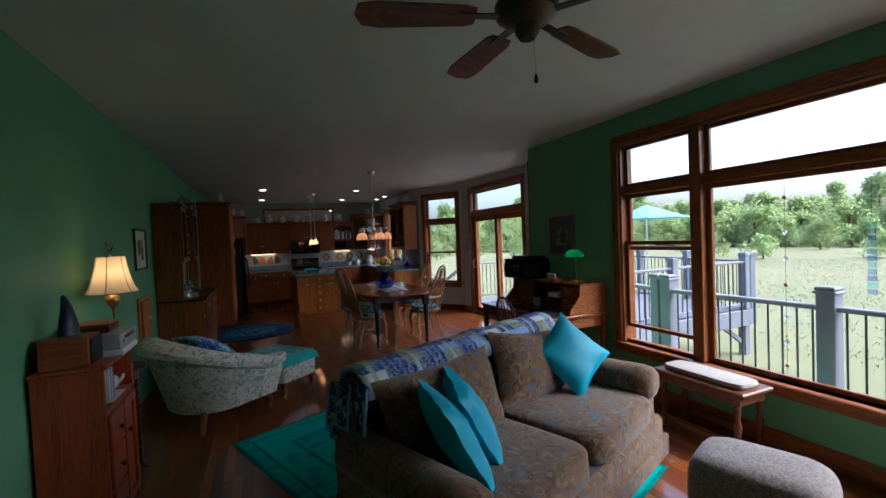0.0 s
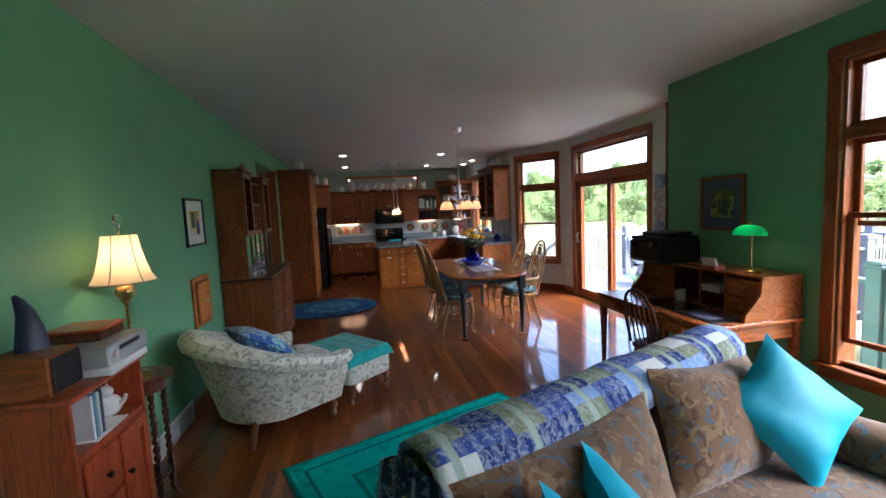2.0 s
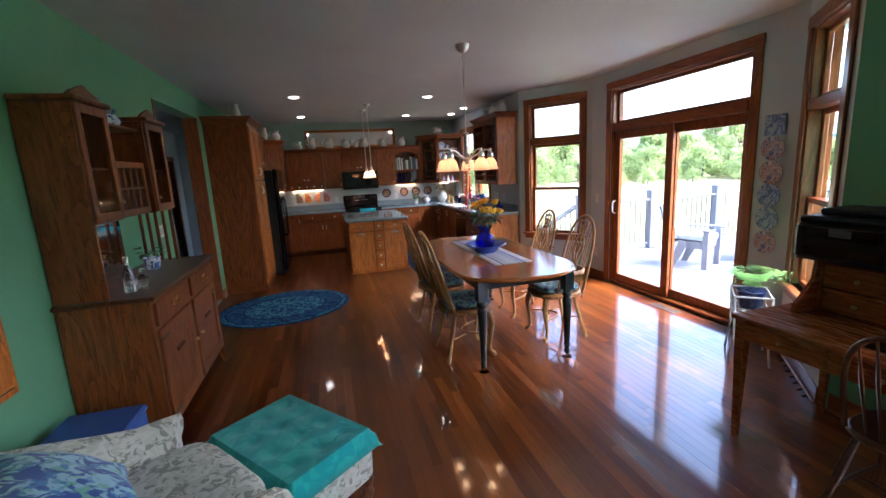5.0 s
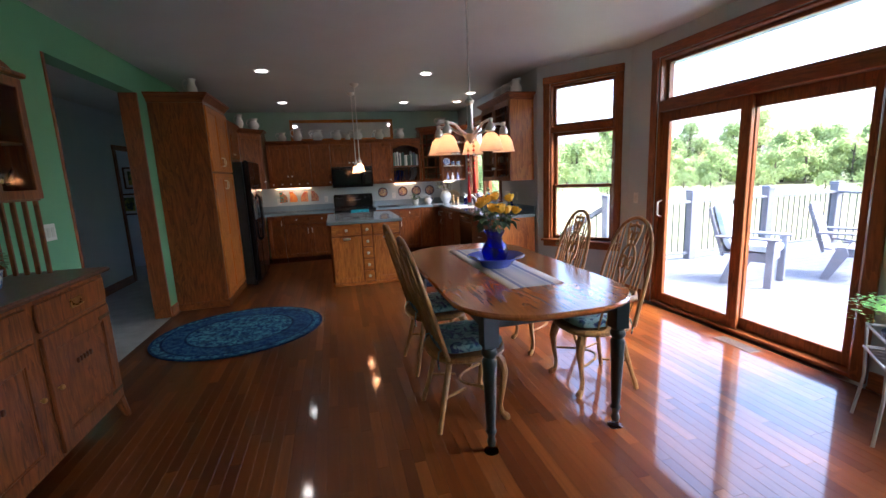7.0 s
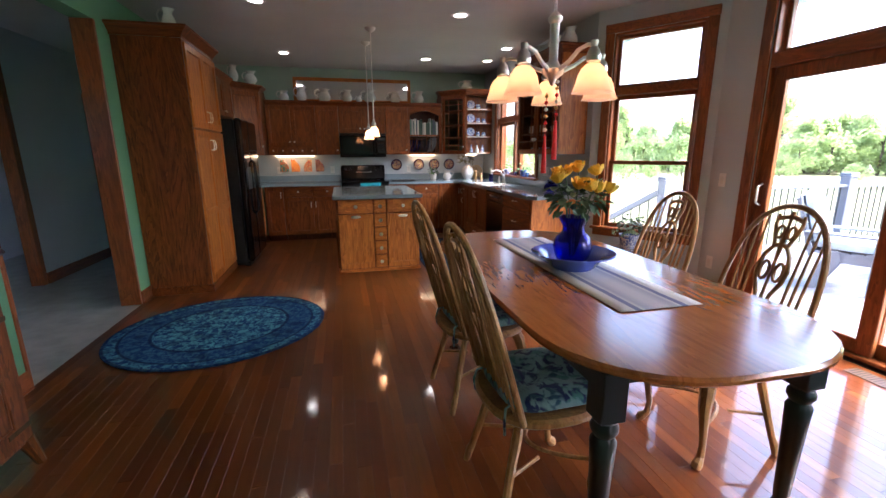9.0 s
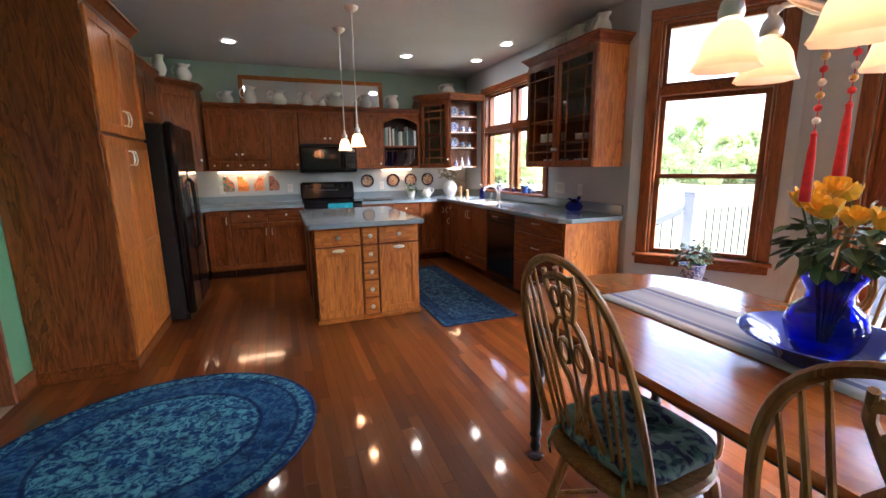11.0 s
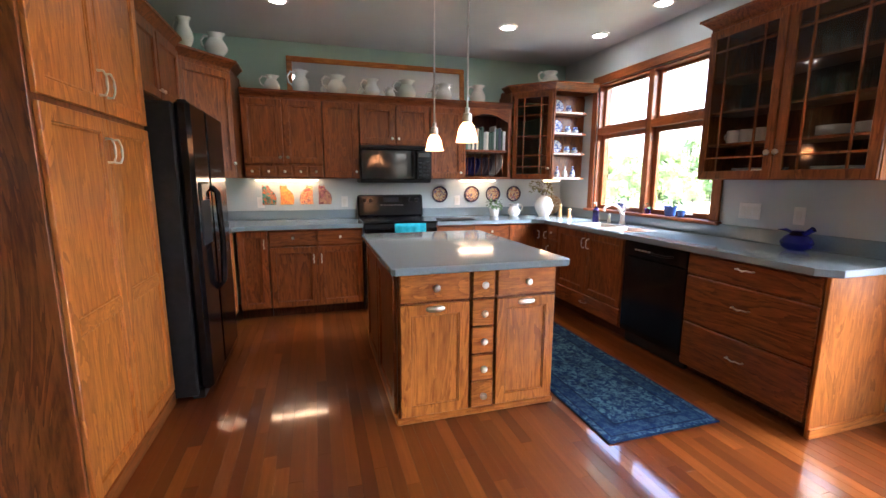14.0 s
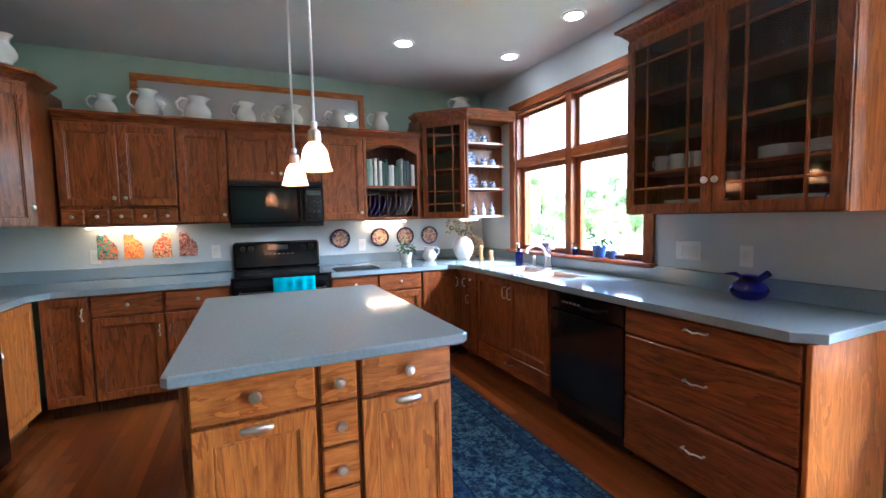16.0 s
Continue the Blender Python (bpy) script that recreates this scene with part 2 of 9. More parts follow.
GREEN = wall_paint("green_paint", (0.155, 0.37, 0.205))
GREY = wall_paint("grey_paint", (0.50, 0.55, 0.56))
SAGE = wall_paint("sage_paint", (0.40, 0.53, 0.45))
HALLGREY = wall_paint("hall_paint", (0.66, 0.70, 0.74))
CEIL = wall_paint("ceiling_paint", (0.55, 0.56, 0.55))
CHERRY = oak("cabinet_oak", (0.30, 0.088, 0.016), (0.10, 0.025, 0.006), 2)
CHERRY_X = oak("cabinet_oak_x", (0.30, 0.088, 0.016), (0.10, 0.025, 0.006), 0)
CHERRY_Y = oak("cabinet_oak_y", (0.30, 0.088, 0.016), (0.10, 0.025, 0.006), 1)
# Lighter oak; on some faces its lightness is light put into the colour.
HONEY = oak("honey_and_lit_oak", (0.64, 0.225, 0.035), (0.29, 0.085, 0.012), 2)
HONEY_X = oak("honey_and_lit_oak_x", (0.64, 0.225, 0.035), (0.29, 0.085, 0.012), 0)
TRIM = oak("trim_wood", (0.33, 0.10, 0.025), (0.15, 0.043, 0.011), 2, 0.32)
TRIM_Y = oak("trim_wood_y", (0.33, 0.10, 0.025), (0.15, 0.043, 0.011), 1, 0.32)
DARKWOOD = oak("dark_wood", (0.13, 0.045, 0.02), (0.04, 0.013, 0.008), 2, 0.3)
HUTCHWOOD = oak("antique_oak", (0.27, 0.085, 0.018), (0.085, 0.024, 0.006), 2, 0.35)
DESKWOOD_X = oak("desk_wood_x", (0.40, 0.125, 0.028), (0.20, 0.055, 0.012), 0, 0.25)
DESKWOOD = oak("desk_wood", (0.46, 0.14, 0.034), (0.20, 0.055, 0.013), 1, 0.25)
CHAIRWOOD = oak("chair_wood", (0.50, 0.27, 0.095), (0.25, 0.12, 0.04), 2, 0.35)
TABLEWOOD = oak("tabletop_wood", (0.54, 0.19, 0.036), (0.32, 0.10, 0.018), 1, 0.16, 0.8, 0.9)
GREENBLACK = plain("dark_green_paint", (0.012, 0.022, 0.022), 0.3, 0, 0.3, 6, 0, 0.5, 0.3)
COUNTER = plain("solid_surface", (0.235, 0.295, 0.325), 0.06, 0, 0.10, 130)
BLACK = plain("black_enamel", (0.006, 0.006, 0.007), 0.12, 0, 0.3, 20, 0, 0.35)
BLACKMATT = plain("black_plastic", (0.011, 0.011, 0.012), 0.42, 0, 0.3, 30, 0, 0.3)
CHROME = plain("brushed_nickel", (0.82, 0.80, 0.76), 0.3, 1.0, 0.08, 40)
BRASS = plain("aged_brass", (0.56, 0.36, 0.13), 0.28, 1.0, 0.2, 14)
WHITECER = plain("white_ceramic", (0.72, 0.71, 0.66), 0.22, 0, 0.06, 8)
WHITEPL = plain("white_plastic", (0.72, 0.72, 0.69), 0.45, 0, 0.05, 8)
DECKGREY = plain("deck_board_grey", (0.175, 0.18, 0.205), 0.75, 0, 0.12, 12, 0.2)
RAILGREY = plain("rail_grey", (0.20, 0.205, 0.24), 0.6, 0, 0.10, 9, 0.1)
RAILBLACK = plain("baluster_black", (0.03, 0.035, 0.035), 0.5, 0, 0.2, 12)
PANE = pane_glass("window_glass")
BLUEGLASS = glass("cobalt_glass", (0.05, 0.06, 0.75), 0.02)
CLEARGLASS = glass("clear_glass", (0.95, 0.97, 0.97), 0.0)
MIRROR = plain("mirror_silver", (0.86, 0.87, 0.86), 0.02, 1.0, 0.02, 3)


def floor_material():
    k = Mat("oak_strip_floor", 0.2)
    rnd = k.n("ObjectInfo").outputs["Random"]
    isl = k.n("NewGeometry").outputs["Random Per Island"]
    r = k.mth("FRACT", k.mth("ADD", k.mth("MULTIPLY", rnd, 3.7), isl))
    wpos = k.n("NewGeometry").outputs["Position"]
    off = k.n("VectorMath")
    off.operation = "ADD"
    k.t.links.new(wpos, off.inputs[0])
    k.t.links.new(k.n("CombineXYZ", X=k.mth("MULTIPLY", r, 9.0), Y=k.mth("MULTIPLY", r, 13.0), Z=0.0).outputs[0], off.inputs[1])
    mp = k.n("Mapping", Vector=off.outputs[0], Scale=(60, 2.2, 1)).outputs[0]
    mp2 = k.n("Mapping", Vector=off.outputs[0], Scale=(14, 0.8, 1)).outputs[0]
    fine = k.noise(mp, 1.0, 6, 0.7, 0.4)
    wide = k.noise(mp2, 1.0, 3, 0.6, 1.2)
    base = k.ramp(r, [(0.0, (0.11, 0.025, 0.005)), (0.35, (0.18, 0.046, 0.007)), (0.8, (0.24, 0.068, 0.010)), (1.0, (0.33, 0.102, 0.017))])
    g = k.mth("ADD", k.mth("MULTIPLY", fine, 0.6), k.mth("MULTIPLY", wide, 0.5))
    k.color(k.mix(k.n("MapRange", Value=g, From_Min=0.35, From_Max=0.75, To_Min=0.55, To_Max=0.0).outputs[0], base, (0.085, 0.019, 0.004)))
    k.rough(k.noise(k.n("Mapping", Vector=wpos, Scale=(1, 1, 1)).outputs[0], 2.2, 5, 0.6), 0.24, 0.38)
    k.bump(k.noise(k.n("Mapping", Vector=wpos, Scale=(9, 1.5, 1)).outputs[0], 1.0, 3), 0.10, 0.004)
    k.coat(1.0, 0.075)
    k.b.inputs["Coat IOR"].default_value = 1.6
    k.b.inputs["Specular IOR Level"].default_value = 0.2
    return k.m


FLOORWOOD = floor_material()

# ---- the house shell ----
XL, XR, XD, YB, YF, H = -1.13, 3.37, 4.04, 12.80, -2.4, 2.743
BAY = [(XR, 4.86), (XD, 5.62), (XD, 8.34), (XR, 9.25)]
T = 0.16


def wall_run(name, p, q, holes, material, label, z1=H + 0.05, thick=T, zlow=-0.02):
    """A wall from p to q whose face is the line p-q and whose body lies to the right of it; holes of (s0, s1, z0, z1)."""
    d = Vector((q[0] - p[0], q[1] - p[1], 0))
    length = d.length
    d.normalize()
    nrm = Vector((d.y, -d.x, 0))
    m = Matrix.Translation((p[0], p[1], 0)) @ Matrix((d, nrm, (0, 0, 1))).transposed().to_4x4()
    ss = sorted({0, length} | {s for h in holes for s in h[:2]})
    zs = sorted({zlow, z1} | {z for h in holes for z in h[2:]})
    bm = B()
    for s0, s1 in zip(ss, ss[1:]):
        run = None
        for z0, z1_ in zip(zs, zs[1:]):
            cs, cz = (s0 + s1) / 2, (z0 + z1_) / 2
            if any(h[0] < cs < h[1] and h[2] < cz < h[3] for h in holes):
                if run:
                    cbox(bm, (s0, 0, run[0]), (s1, thick, run[1]), 0, m)
                    run = None
            else:
                run = (run[0], z1_) if run else (z0, z1_)
        if run:
            cbox(bm, (s0, 0, run[0]), (s1, thick, run[1]), 0, m)
    ob = part(name, bm, material)
    setting(ob, label)
    return m, ob


# east living wall runs from south to north; its body lies to the east
# The window's unseen south end is stretched to admit more daylight.
LW = (-1.55, 3.30, 0.47, 2.46)
wall_run("wall_east_living", (XR, YF), BAY[0], [(LW[0] - YF, LW[1] - YF, LW[2], LW[3])], GREEN, "green painted wall with a large picture window")
angled = math.hypot(BAY[1][0] - BAY[0][0], BAY[1][1] - BAY[0][1])
AW = (0.16, 0.86)
AWN = (0.16, 0.955)
wall_run("wall_bay_south", BAY[0], BAY[1], [(angled - AW[1], angled - AW[0], 0.60, 2.51)], GREY, "pale grey angled bay wall")
DS = (6.04 - 5.62, 7.92 - 5.62)
wall_run("wall_bay_east", BAY[1], BAY[2], [(DS[0], DS[1], 0.02, 2.52)], GREY, "pale grey bay wall round the patio door")
m_bayn, _ = wall_run("wall_bay_north", BAY[2], BAY[3], [(AWN[0], AWN[1], 0.60, 2.51)], GREY, "pale grey angled bay wall")
KW = (10.56, 12.10, 1.03, 2.38)
wall_run("wall_east_kitchen", BAY[3], (XR, YB + T), [(KW[0] - BAY[3][1], KW[1] - BAY[3][1], KW[2], KW[3])], GREY, "pale grey kitchen wall with a window over the sink")
wall_run("wall_north", (XR, YB), (XL - T, YB), [], SAGE, "pale sage green kitchen wall behind the cabinets")
setting(part("backsplash", cbox(B(), (XL + 0.004, YB - 0.0042, 0.88), (XR - 0.004, YB - 0.0002, 1.36), 0), GREY), "pale blue-grey painted backsplash below the wall cabinets")
OP = (7.93, 9.42, 2.46)
wall_run("wall_west", (XL, YB), (XL, YF), [(YB - OP[1], YB - OP[0], -0.02, OP[2])], GREEN, "green painted wall with a cased opening to the hall")
wall_run("wall_south", (XL - T, YF), (XR + T, YF), [], GREEN, "green painted wall")

bm = B()
prism(bm, [(XL - T, YF - T), (XR + T, YF - T), (XR + T, BAY[0][1]), (XD + T, BAY[1][1]), (XD + T, BAY[2][1]), (XR + T, BAY[3][1]), (XR + T, YB + T), (XL - T, YB + T)], H, H + 0.12)
setting(part("ceiling", bm, CEIL), "smooth off-white painted ceiling")

# hall behind the opening
bm = B()
prism(bm, [(XL - 3.2, 7.2), (XL, 7.2), (XL, 9.7), (XL - T, 9.7), (XL - T, 13.4), (XL - 3.2, 13.4)], -0.08, -0.004)
HALLTILE = plain("hall_tile", (0.40, 0.41, 0.39), 0.4, 0, 0.18, 6)
setting(part("floor_hall", bm, HALLTILE), "grey stone tile hall floor")
HW = -2.43
for a, b, holes in (
    ((XL - T, 13.0), (HW, 13.0), []),
    ((HW, 13.3), (HW, 10.42), [(13.3 - 12.55, 13.3 - 11.84, -0.02, 2.06)]),
    ((HW - 0.12, 13.3), (XL - 2.6, 13.3), []),
    ((XL - 2.6, 13.4), (XL - 2.6, 7.2), []),
    # South wall: unseen small hole, added only to bring daylight into the hall.
    ((XL - 2.6, 7.3), (XL - T, 7.3), [(1.0, 1.35, 1.5, 2.0)]),
):
    wall_run("wall_hall", a, b, holes, HALLGREY, "dim blue-grey hall wall", thick=0.1)
bm = B()
cbox(bm, (XL - 2.7, 7.2, 2.62), (XL - T, 13.4, 2.70), 0)
setting(part("ceiling_hall", bm, CEIL), "off-white hall ceiling")


# ---- trim and windows ----
def local_frame(p, q):
    d = Vector((q[0] - p[0], q[1] - p[1], 0)).normalized()
    nrm = Vector((d.y, -d.x, 0))
    return Matrix.Translation((p[0], p[1], 0)) @ Matrix((d, nrm, (0, 0, 1))).transposed().to_4x4()


def casing(parent, m, s0, s1, z0, z1, w=0.085, sill=True, foot=False, mats=None):
    """Boards round an opening on the room side, with jamb linings."""
    a, b = TRIM, TRIM_Y
    for name, lo, hi, mt in (
        ("side_casing", (s0 - w, -0.022, z0 - (0.0 if sill else w * (not foot))), (s0, -0.002, z1), a),
        ("side_casing", (s1, -0.022, z0 - (0.0 if sill else w * (not foot))), (s1 + w, -0.002, z1), a),
        ("head_casing", (s0 - w - 0.004, -0.026, z1 + 0.001), (s1 + w + 0.004, -0.002, z1 + w), b),
        ("side_jamb", (s0 - 0.001, 0.0, z0), (s0 + 0.02, T, z1), a),
        ("side_jamb", (s1 - 0.02, 0.0, z0), (s1 + 0.001, T, z1), a),
        ("head_jamb", (s0, 0.0, z1 - 0.02), (s1, T, z1 + 0.001), b),
    ):
        part(name, cbox(B(), lo, hi, 0.005, m), mt, parent)
    if not foot:
        part("window_sill", cbox(B(), (s0 - w - 0.02, -0.06, z0 - 0.03), (s1 + w + 0.02, T, z0), 0.008, m), b, parent)
        part("apron", cbox(B(), (s0 - w, -0.02, z0 - 0.10), (s1 + w, -0.002, z0 - 0.031), 0.005, m), b, parent)


def sash(parent, m, s0, s1, z0, z1, y0, w=0.045, d=0.035, bars=(), name="sash"):
    ob = part(name, ringframe(B(), s0, s1, z0, z1, y0, y0 + d, w, 0.005, m), TRIM, parent)
    p = part("pane", cbox(B(), (s0 + w - 0.005, y0 + d / 2 - 0.002, z0 + w - 0.005), (s1 - w + 0.005, y0 + d / 2 + 0.002, z1 - w + 0.005), 0, m), PANE, ob)
    p.visible_shadow = False
    return ob


def post(parent, m, s0, s1, z0, z1, y0, y1, name="mullion", mt=None):
    return part(name, cbox(B(), (s0, y0, z0), (s1, y1, z1), 0.005, m), mt or TRIM, parent)


def empty_setting(name, label):
    return setting(new(name), label)


# living window: a double-hung unit each side of a wide fixed pane, with transoms over all
w1 = empty_setting("window_1", "large wood-framed picture window with transoms")
m = local_frame((XR, 0), (XR, 1))
s0, s1, z0, z1 = LW
casing(w1, m, s0, s1, z0, z1)
ZT = 1.985
for a, b in ((2.43, 2.53), (-0.78, -0.68)):
    post(w1, m, a, b, z0, z1, -0.012, T - 0.02)
for a, b in ((s0 + 0.02, -0.78), (-0.68, 2.43), (2.53, s1 - 0.02)):
    post(w1, m, a, b, ZT - 0.03, ZT + 0.045, -0.008, T - 0.02, "transom_bar", TRIM_Y)
    sash(w1, m, a, b, ZT + 0.045, z1 - 0.02, 0.06, 0.035)
sash(w1, m, -0.68, 2.43, z0 + 0.0, ZT - 0.03, 0.06, 0.04)
for a, b in ((s0 + 0.02, -0.78), (2.53, s1 - 0.02)):
    sash(w1, m, a, b, 1.40, ZT - 0.03, 0.085, 0.036, name="upper_sash")
    sash(w1, m, a, b, 0.625, 1.49, 0.045, 0.036, name="lower_sash")
    post(w1, m, a, b, z0, z0 + 0.03, 0.04, 0.10, "screen_rail", TRIM_Y)

# bay windows
for nm, p, q, lo, hi in (("window_2", BAY[2], BAY[3], AWN[0], AWN[1]), ("window_3", BAY[0], BAY[1], angled - AW[1], angled - AW[0])):
    w = empty_setting(nm, "tall wood-framed double-hung window with a transom")
    m = local_frame(p, q)
    casing(w, m, lo, hi, 0.60, 2.51)
    post(w, m, lo + 0.02, hi - 0.02, 1.93, 2.00, -0.006, T - 0.03, "transom_bar", TRIM_Y)
    sash(w, m, lo + 0.02, hi - 0.02, 2.00, 2.49, 0.06, 0.035)
    sash(w, m, lo + 0.02, hi - 0.02, 1.25, 1.93, 0.085, 0.04, name="upper_sash")
    sash(w, m, lo + 0.02, hi - 0.02, 0.60, 1.29, 0.045, 0.04, name="lower_sash")

# patio door with transom
d1 = empty_setting("door_1", "wood-framed sliding patio door with a transom light above")
m = local_frame(BAY[1], BAY[2])
casing(d1, m, DS[0], DS[1], 0.02, 2.52, 0.09, False, True)
post(d1, m, DS[0] + 0.02, DS[1] - 0.02, 2.00, 2.10, -0.014, T - 0.02, "transom_bar", TRIM_Y)
sash(d1, m, DS[0] + 0.02, DS[1] - 0.02, 2.10, 2.50, 0.07, 0.035)
mid = (DS[0] + DS[1]) / 2
leaf = sash(d1, m, mid - 0.05, DS[1] - 0.02, 0.045, 2.0, 0.035, 0.10, 0.04, name="door_leaf")
sash(d1, m, DS[0] + 0.02, mid + 0.05, 0.045, 2.0, 0.085, 0.10, 0.04, name="door_leaf")
bm = tube(B(), [m @ Vector((DS[1] - 0.07, 0.03 - o, z)) for o, z in ((0, 0.95), (0.045, 0.97), (0.045, 1.10), (0, 1.12))], 0.009)
part("handle", bm, CHROME, leaf, "satin nickel pull handle", True)
post(d1, m, DS[0], DS[1], -0.01, 0.045, 0.0, T, "threshold", TRIM_Y)

# kitchen window: two casements under two transoms
w4 = empty_setting("window_4", "wood-framed kitchen window of four lights over the sink")
m = local_frame((XR, 0), (XR, 1))
casing(w4, m, KW[0], KW[1], KW[2], KW[3])
km = (KW[0] + KW[1]) / 2
post(w4, m, km - 0.035, km + 0.035, KW[2], KW[3], -0.004, T - 0.02)
for a, b in ((KW[0] + 0.02, km - 0.035), (km + 0.035, KW[1] - 0.02)):
    post(w4, m, a, b, 1.845, 1.915, -0.002, T - 0.02, "transom_bar", TRIM_Y)
    sash(w4, m, a, b, 1.915, KW[3] - 0.02, 0.06, 0.03)
    c = sash(w4, m, a, b, KW[2], 1.845, 0.06, 0.045, name="casement")
    bm = tube(B(), [m @ Vector((a + 0.2 + o, 0.03 + u, KW[2] + z)) for o, u, z in ((0, 0.02, 0.03), (0.02, -0.01, 0.035), (0.1, -0.015, 0.02))], 0.008, 6)
    part("crank", bm, CHROME, c, "small metal window crank", True)

# cased opening to the hall
d2 = empty_setting("door_2", "cased opening to the hall")
m = local_frame((XL, YB), (XL, 0))
for a, b in ((YB - OP[1] - 0.02, YB - OP[1] + 0.012), (YB - OP[0] - 0.012, YB - OP[0] + 0.02)):
    part("side_casing", cbox(B(), (a, -0.008, 0), (b, T + 0.005, OP[2]), 0.005, m), TRIM, d2)
# a hall doorway and framed pictures
dh = empty_setting("door_3", "dark wooden door frame in the hall")
for y in (11.76, 12.55):
    part("side_casing", cbox(B(), (HW - 0.11, y, 0), (HW + 0.02, y + 0.08, 2.06), 0.005), TRIM, dh)
part("head_casing", cbox(B(), (HW - 0.112, 11.75, 2.061), (HW + 0.024, 12.64, 2.14), 0.005), TRIM_Y, dh)
dk = empty_setting("door_4", "dark wooden casing at a hall corner")
part("side_casing", cbox(B(), (HW - 0.108, 10.335, 0), (HW + 0.012, 10.419, 2.60), 0.005), TRIM, dk)

# baseboards
BASE = [((XR, YF), (XR, 4.80)), (BAY[1], (XD, 5.94)), ((XD, 8.02), BAY[2]), (BAY[2], BAY[3]), (BAY[0], BAY[1]), (BAY[3], (XR, 9.28)), ((HW, 11.75), (HW, 10.42)), ((XL, 9.66), (XL, OP[1] + 0.02)), ((XL, OP[0] - 0.02), (XL, YF)), ((XL, YF), (XR, YF))]
for p, q in BASE:
    m = local_frame(p, q)
    ln = math.hypot(q[0] - p[0], q[1] - p[1])
    bm = cbox(B(), (0, -0.016, 0.0), (ln, -0.001, 0.12), 0.005, m)
    cbox(bm, (0, -0.03, 0.0), (ln, -0.0165, 0.018), 0.006, m)
    setting(part("baseboard", bm, TRIM_Y), "stained oak baseboard")
setting(part("subfloor", prism(B(), [(XL - T, YF - T), (XR + T, YF - T), (XR + T, BAY[0][1]), (XD + T, BAY[1][1]), (XD + T, BAY[2][1]), (XR + T, BAY[3][1]), (XR + T, YB + T), (XL - T, YB + T)], -0.2, -0.016), DARKWOOD), "dark seam under the floor boards")


# ---- kitchen ----
def face_frame(at, turn):
    """Local axes of a cabinet face: x along the face, y out of the face towards the room, z up."""
    return pose(at[0], at[1], at[2], 0, 0, turn)


def shaker(parent, m, x0, x1, z0, z1, mat_v, mat_h, rail=0.055, mids=(), name="door"):
    """A frame-and-panel door on a face; y points out of it."""
    d = 0.02
    ob = part(name, ringframe(B(), x0, x1, z0, z1, 0.001, d, rail, 0.003, m), mat_v, parent)
    for c in mids:
        part("rail", cbox(B(), (x0 + rail, 0.001, c - rail / 2), (x1 - rail, d - 0.0005, c + rail / 2), 0.003, m), mat_h, ob)
    zz = sorted([z0 + rail, z1 - rail] + [c - rail / 2 for c in mids] + [c + rail / 2 for c in mids])
    for a, b in zip(zz[::2], zz[1::2]):
        part("panel", cbox(B(), (x0 + rail - 0.003, 0.001, a - 0.003), (x1 - rail + 0.003, 0.009, b + 0.003), 0.003, m), mat_v, ob)
        part("moulding", ringframe(B(), x0 + rail, x1 - rail, a, b, 0.0085, 0.0155, 0.010, 0.003, m), mat_v, ob)
    return ob


def drawer(parent, m, x0, x1, z0, z1, mat_h, name="drawer"):
    bm = cbox(B(), (x0, 0.001, z0), (x1, 0.02, z1), 0.006, m)
    return part(name, bm, mat_h, parent)


def knob(parent, m, x, z, r=0.016, material=None, y=0.02):
    prof = [(r * 0.35, 0), (r * 0.35, r * 0.7), (r * 0.9, r * 0.9), (r, r * 1.3), (r * 0.75, r * 1.75), (0, r * 1.85)]
    bm = lathe(B(), prof, seg=14, m=m @ Matrix.Translation((x, y, z)) @ pose(0, 0, 0, -90))
    part("knob", bm, material or CHROME, parent, "", True)


def pull(parent, m, x, z, w=0.09, vertical=False, y=0.02):
    pts = [(-w / 2, 0, 0), (-w / 2, 0.022, 0), (-w / 4, 0.03, 0.004), (0, 0.032, -0.003), (w / 4, 0.03, 0.004), (w / 2, 0.022, 0), (w / 2, 0, 0)]
    pts = [(p[2], p[1], p[0]) if vertical else p for p in pts]
    bm = tube(B(), [m @ Vector((x + a, y + b, z + c)) for a, b, c in pts], [0.006, 0.005, 0.004, 0.006, 0.004, 0.005, 0.006], 8)
    part("handle", bm, CHROME, parent, "", True)


def bin_pull(parent, m, x, z, w=0.11):
    bm = blob(B(), (w / 2, 0.016, 0.017), (x, 0.02, z), 0.75, 16, 8, m)
    part("handle", bm, CHROME, parent, "", True)


def crown(parent, pts, z, h=0.085, out=0.06, material=None, closed=False):
    """A crown moulding along a polyline of (x, y); it leans out to the right of the line."""
    prof = [(0.0, 0.0), (0.012, 0.0), (0.016, 0.2), (0.35, 0.45), (0.75, 0.72), (0.9, 0.78), (1.0, 0.8), (1.0, 1.0), (0.0, 1.0)]
    bm = B()
    n = len(pts)
    rings = []
    for i, p in enumerate(pts):
        p = Vector(p)
        dirs = []
        if i > 0:
            dirs.append((p - Vector(pts[i - 1])).normalized())
        if i < n - 1:
            dirs.append((Vector(pts[i + 1]) - p).normalized())
        nr = [Vector((d.y, -d.x)) for d in dirs]
        o = (nr[0] + nr[-1]).normalized()
        o = o / max(0.35, o.dot(nr[0]))
        rings.append([bm.verts.new((p.x + o.x * out * a, p.y + o.y * out * a, z + h * b)) for a, b in prof])
    for a, b in zip(rings, rings[1:]):
        for k in range(len(prof)):
            bm.faces.new([a[k], a[(k + 1) % len(prof)], b[(k + 1) % len(prof)], b[k]])
    bm.faces.new(rings[0])
    bm.faces.new(rings[-1])
    return part("crown_moulding", bm, material or CHERRY_X, parent)


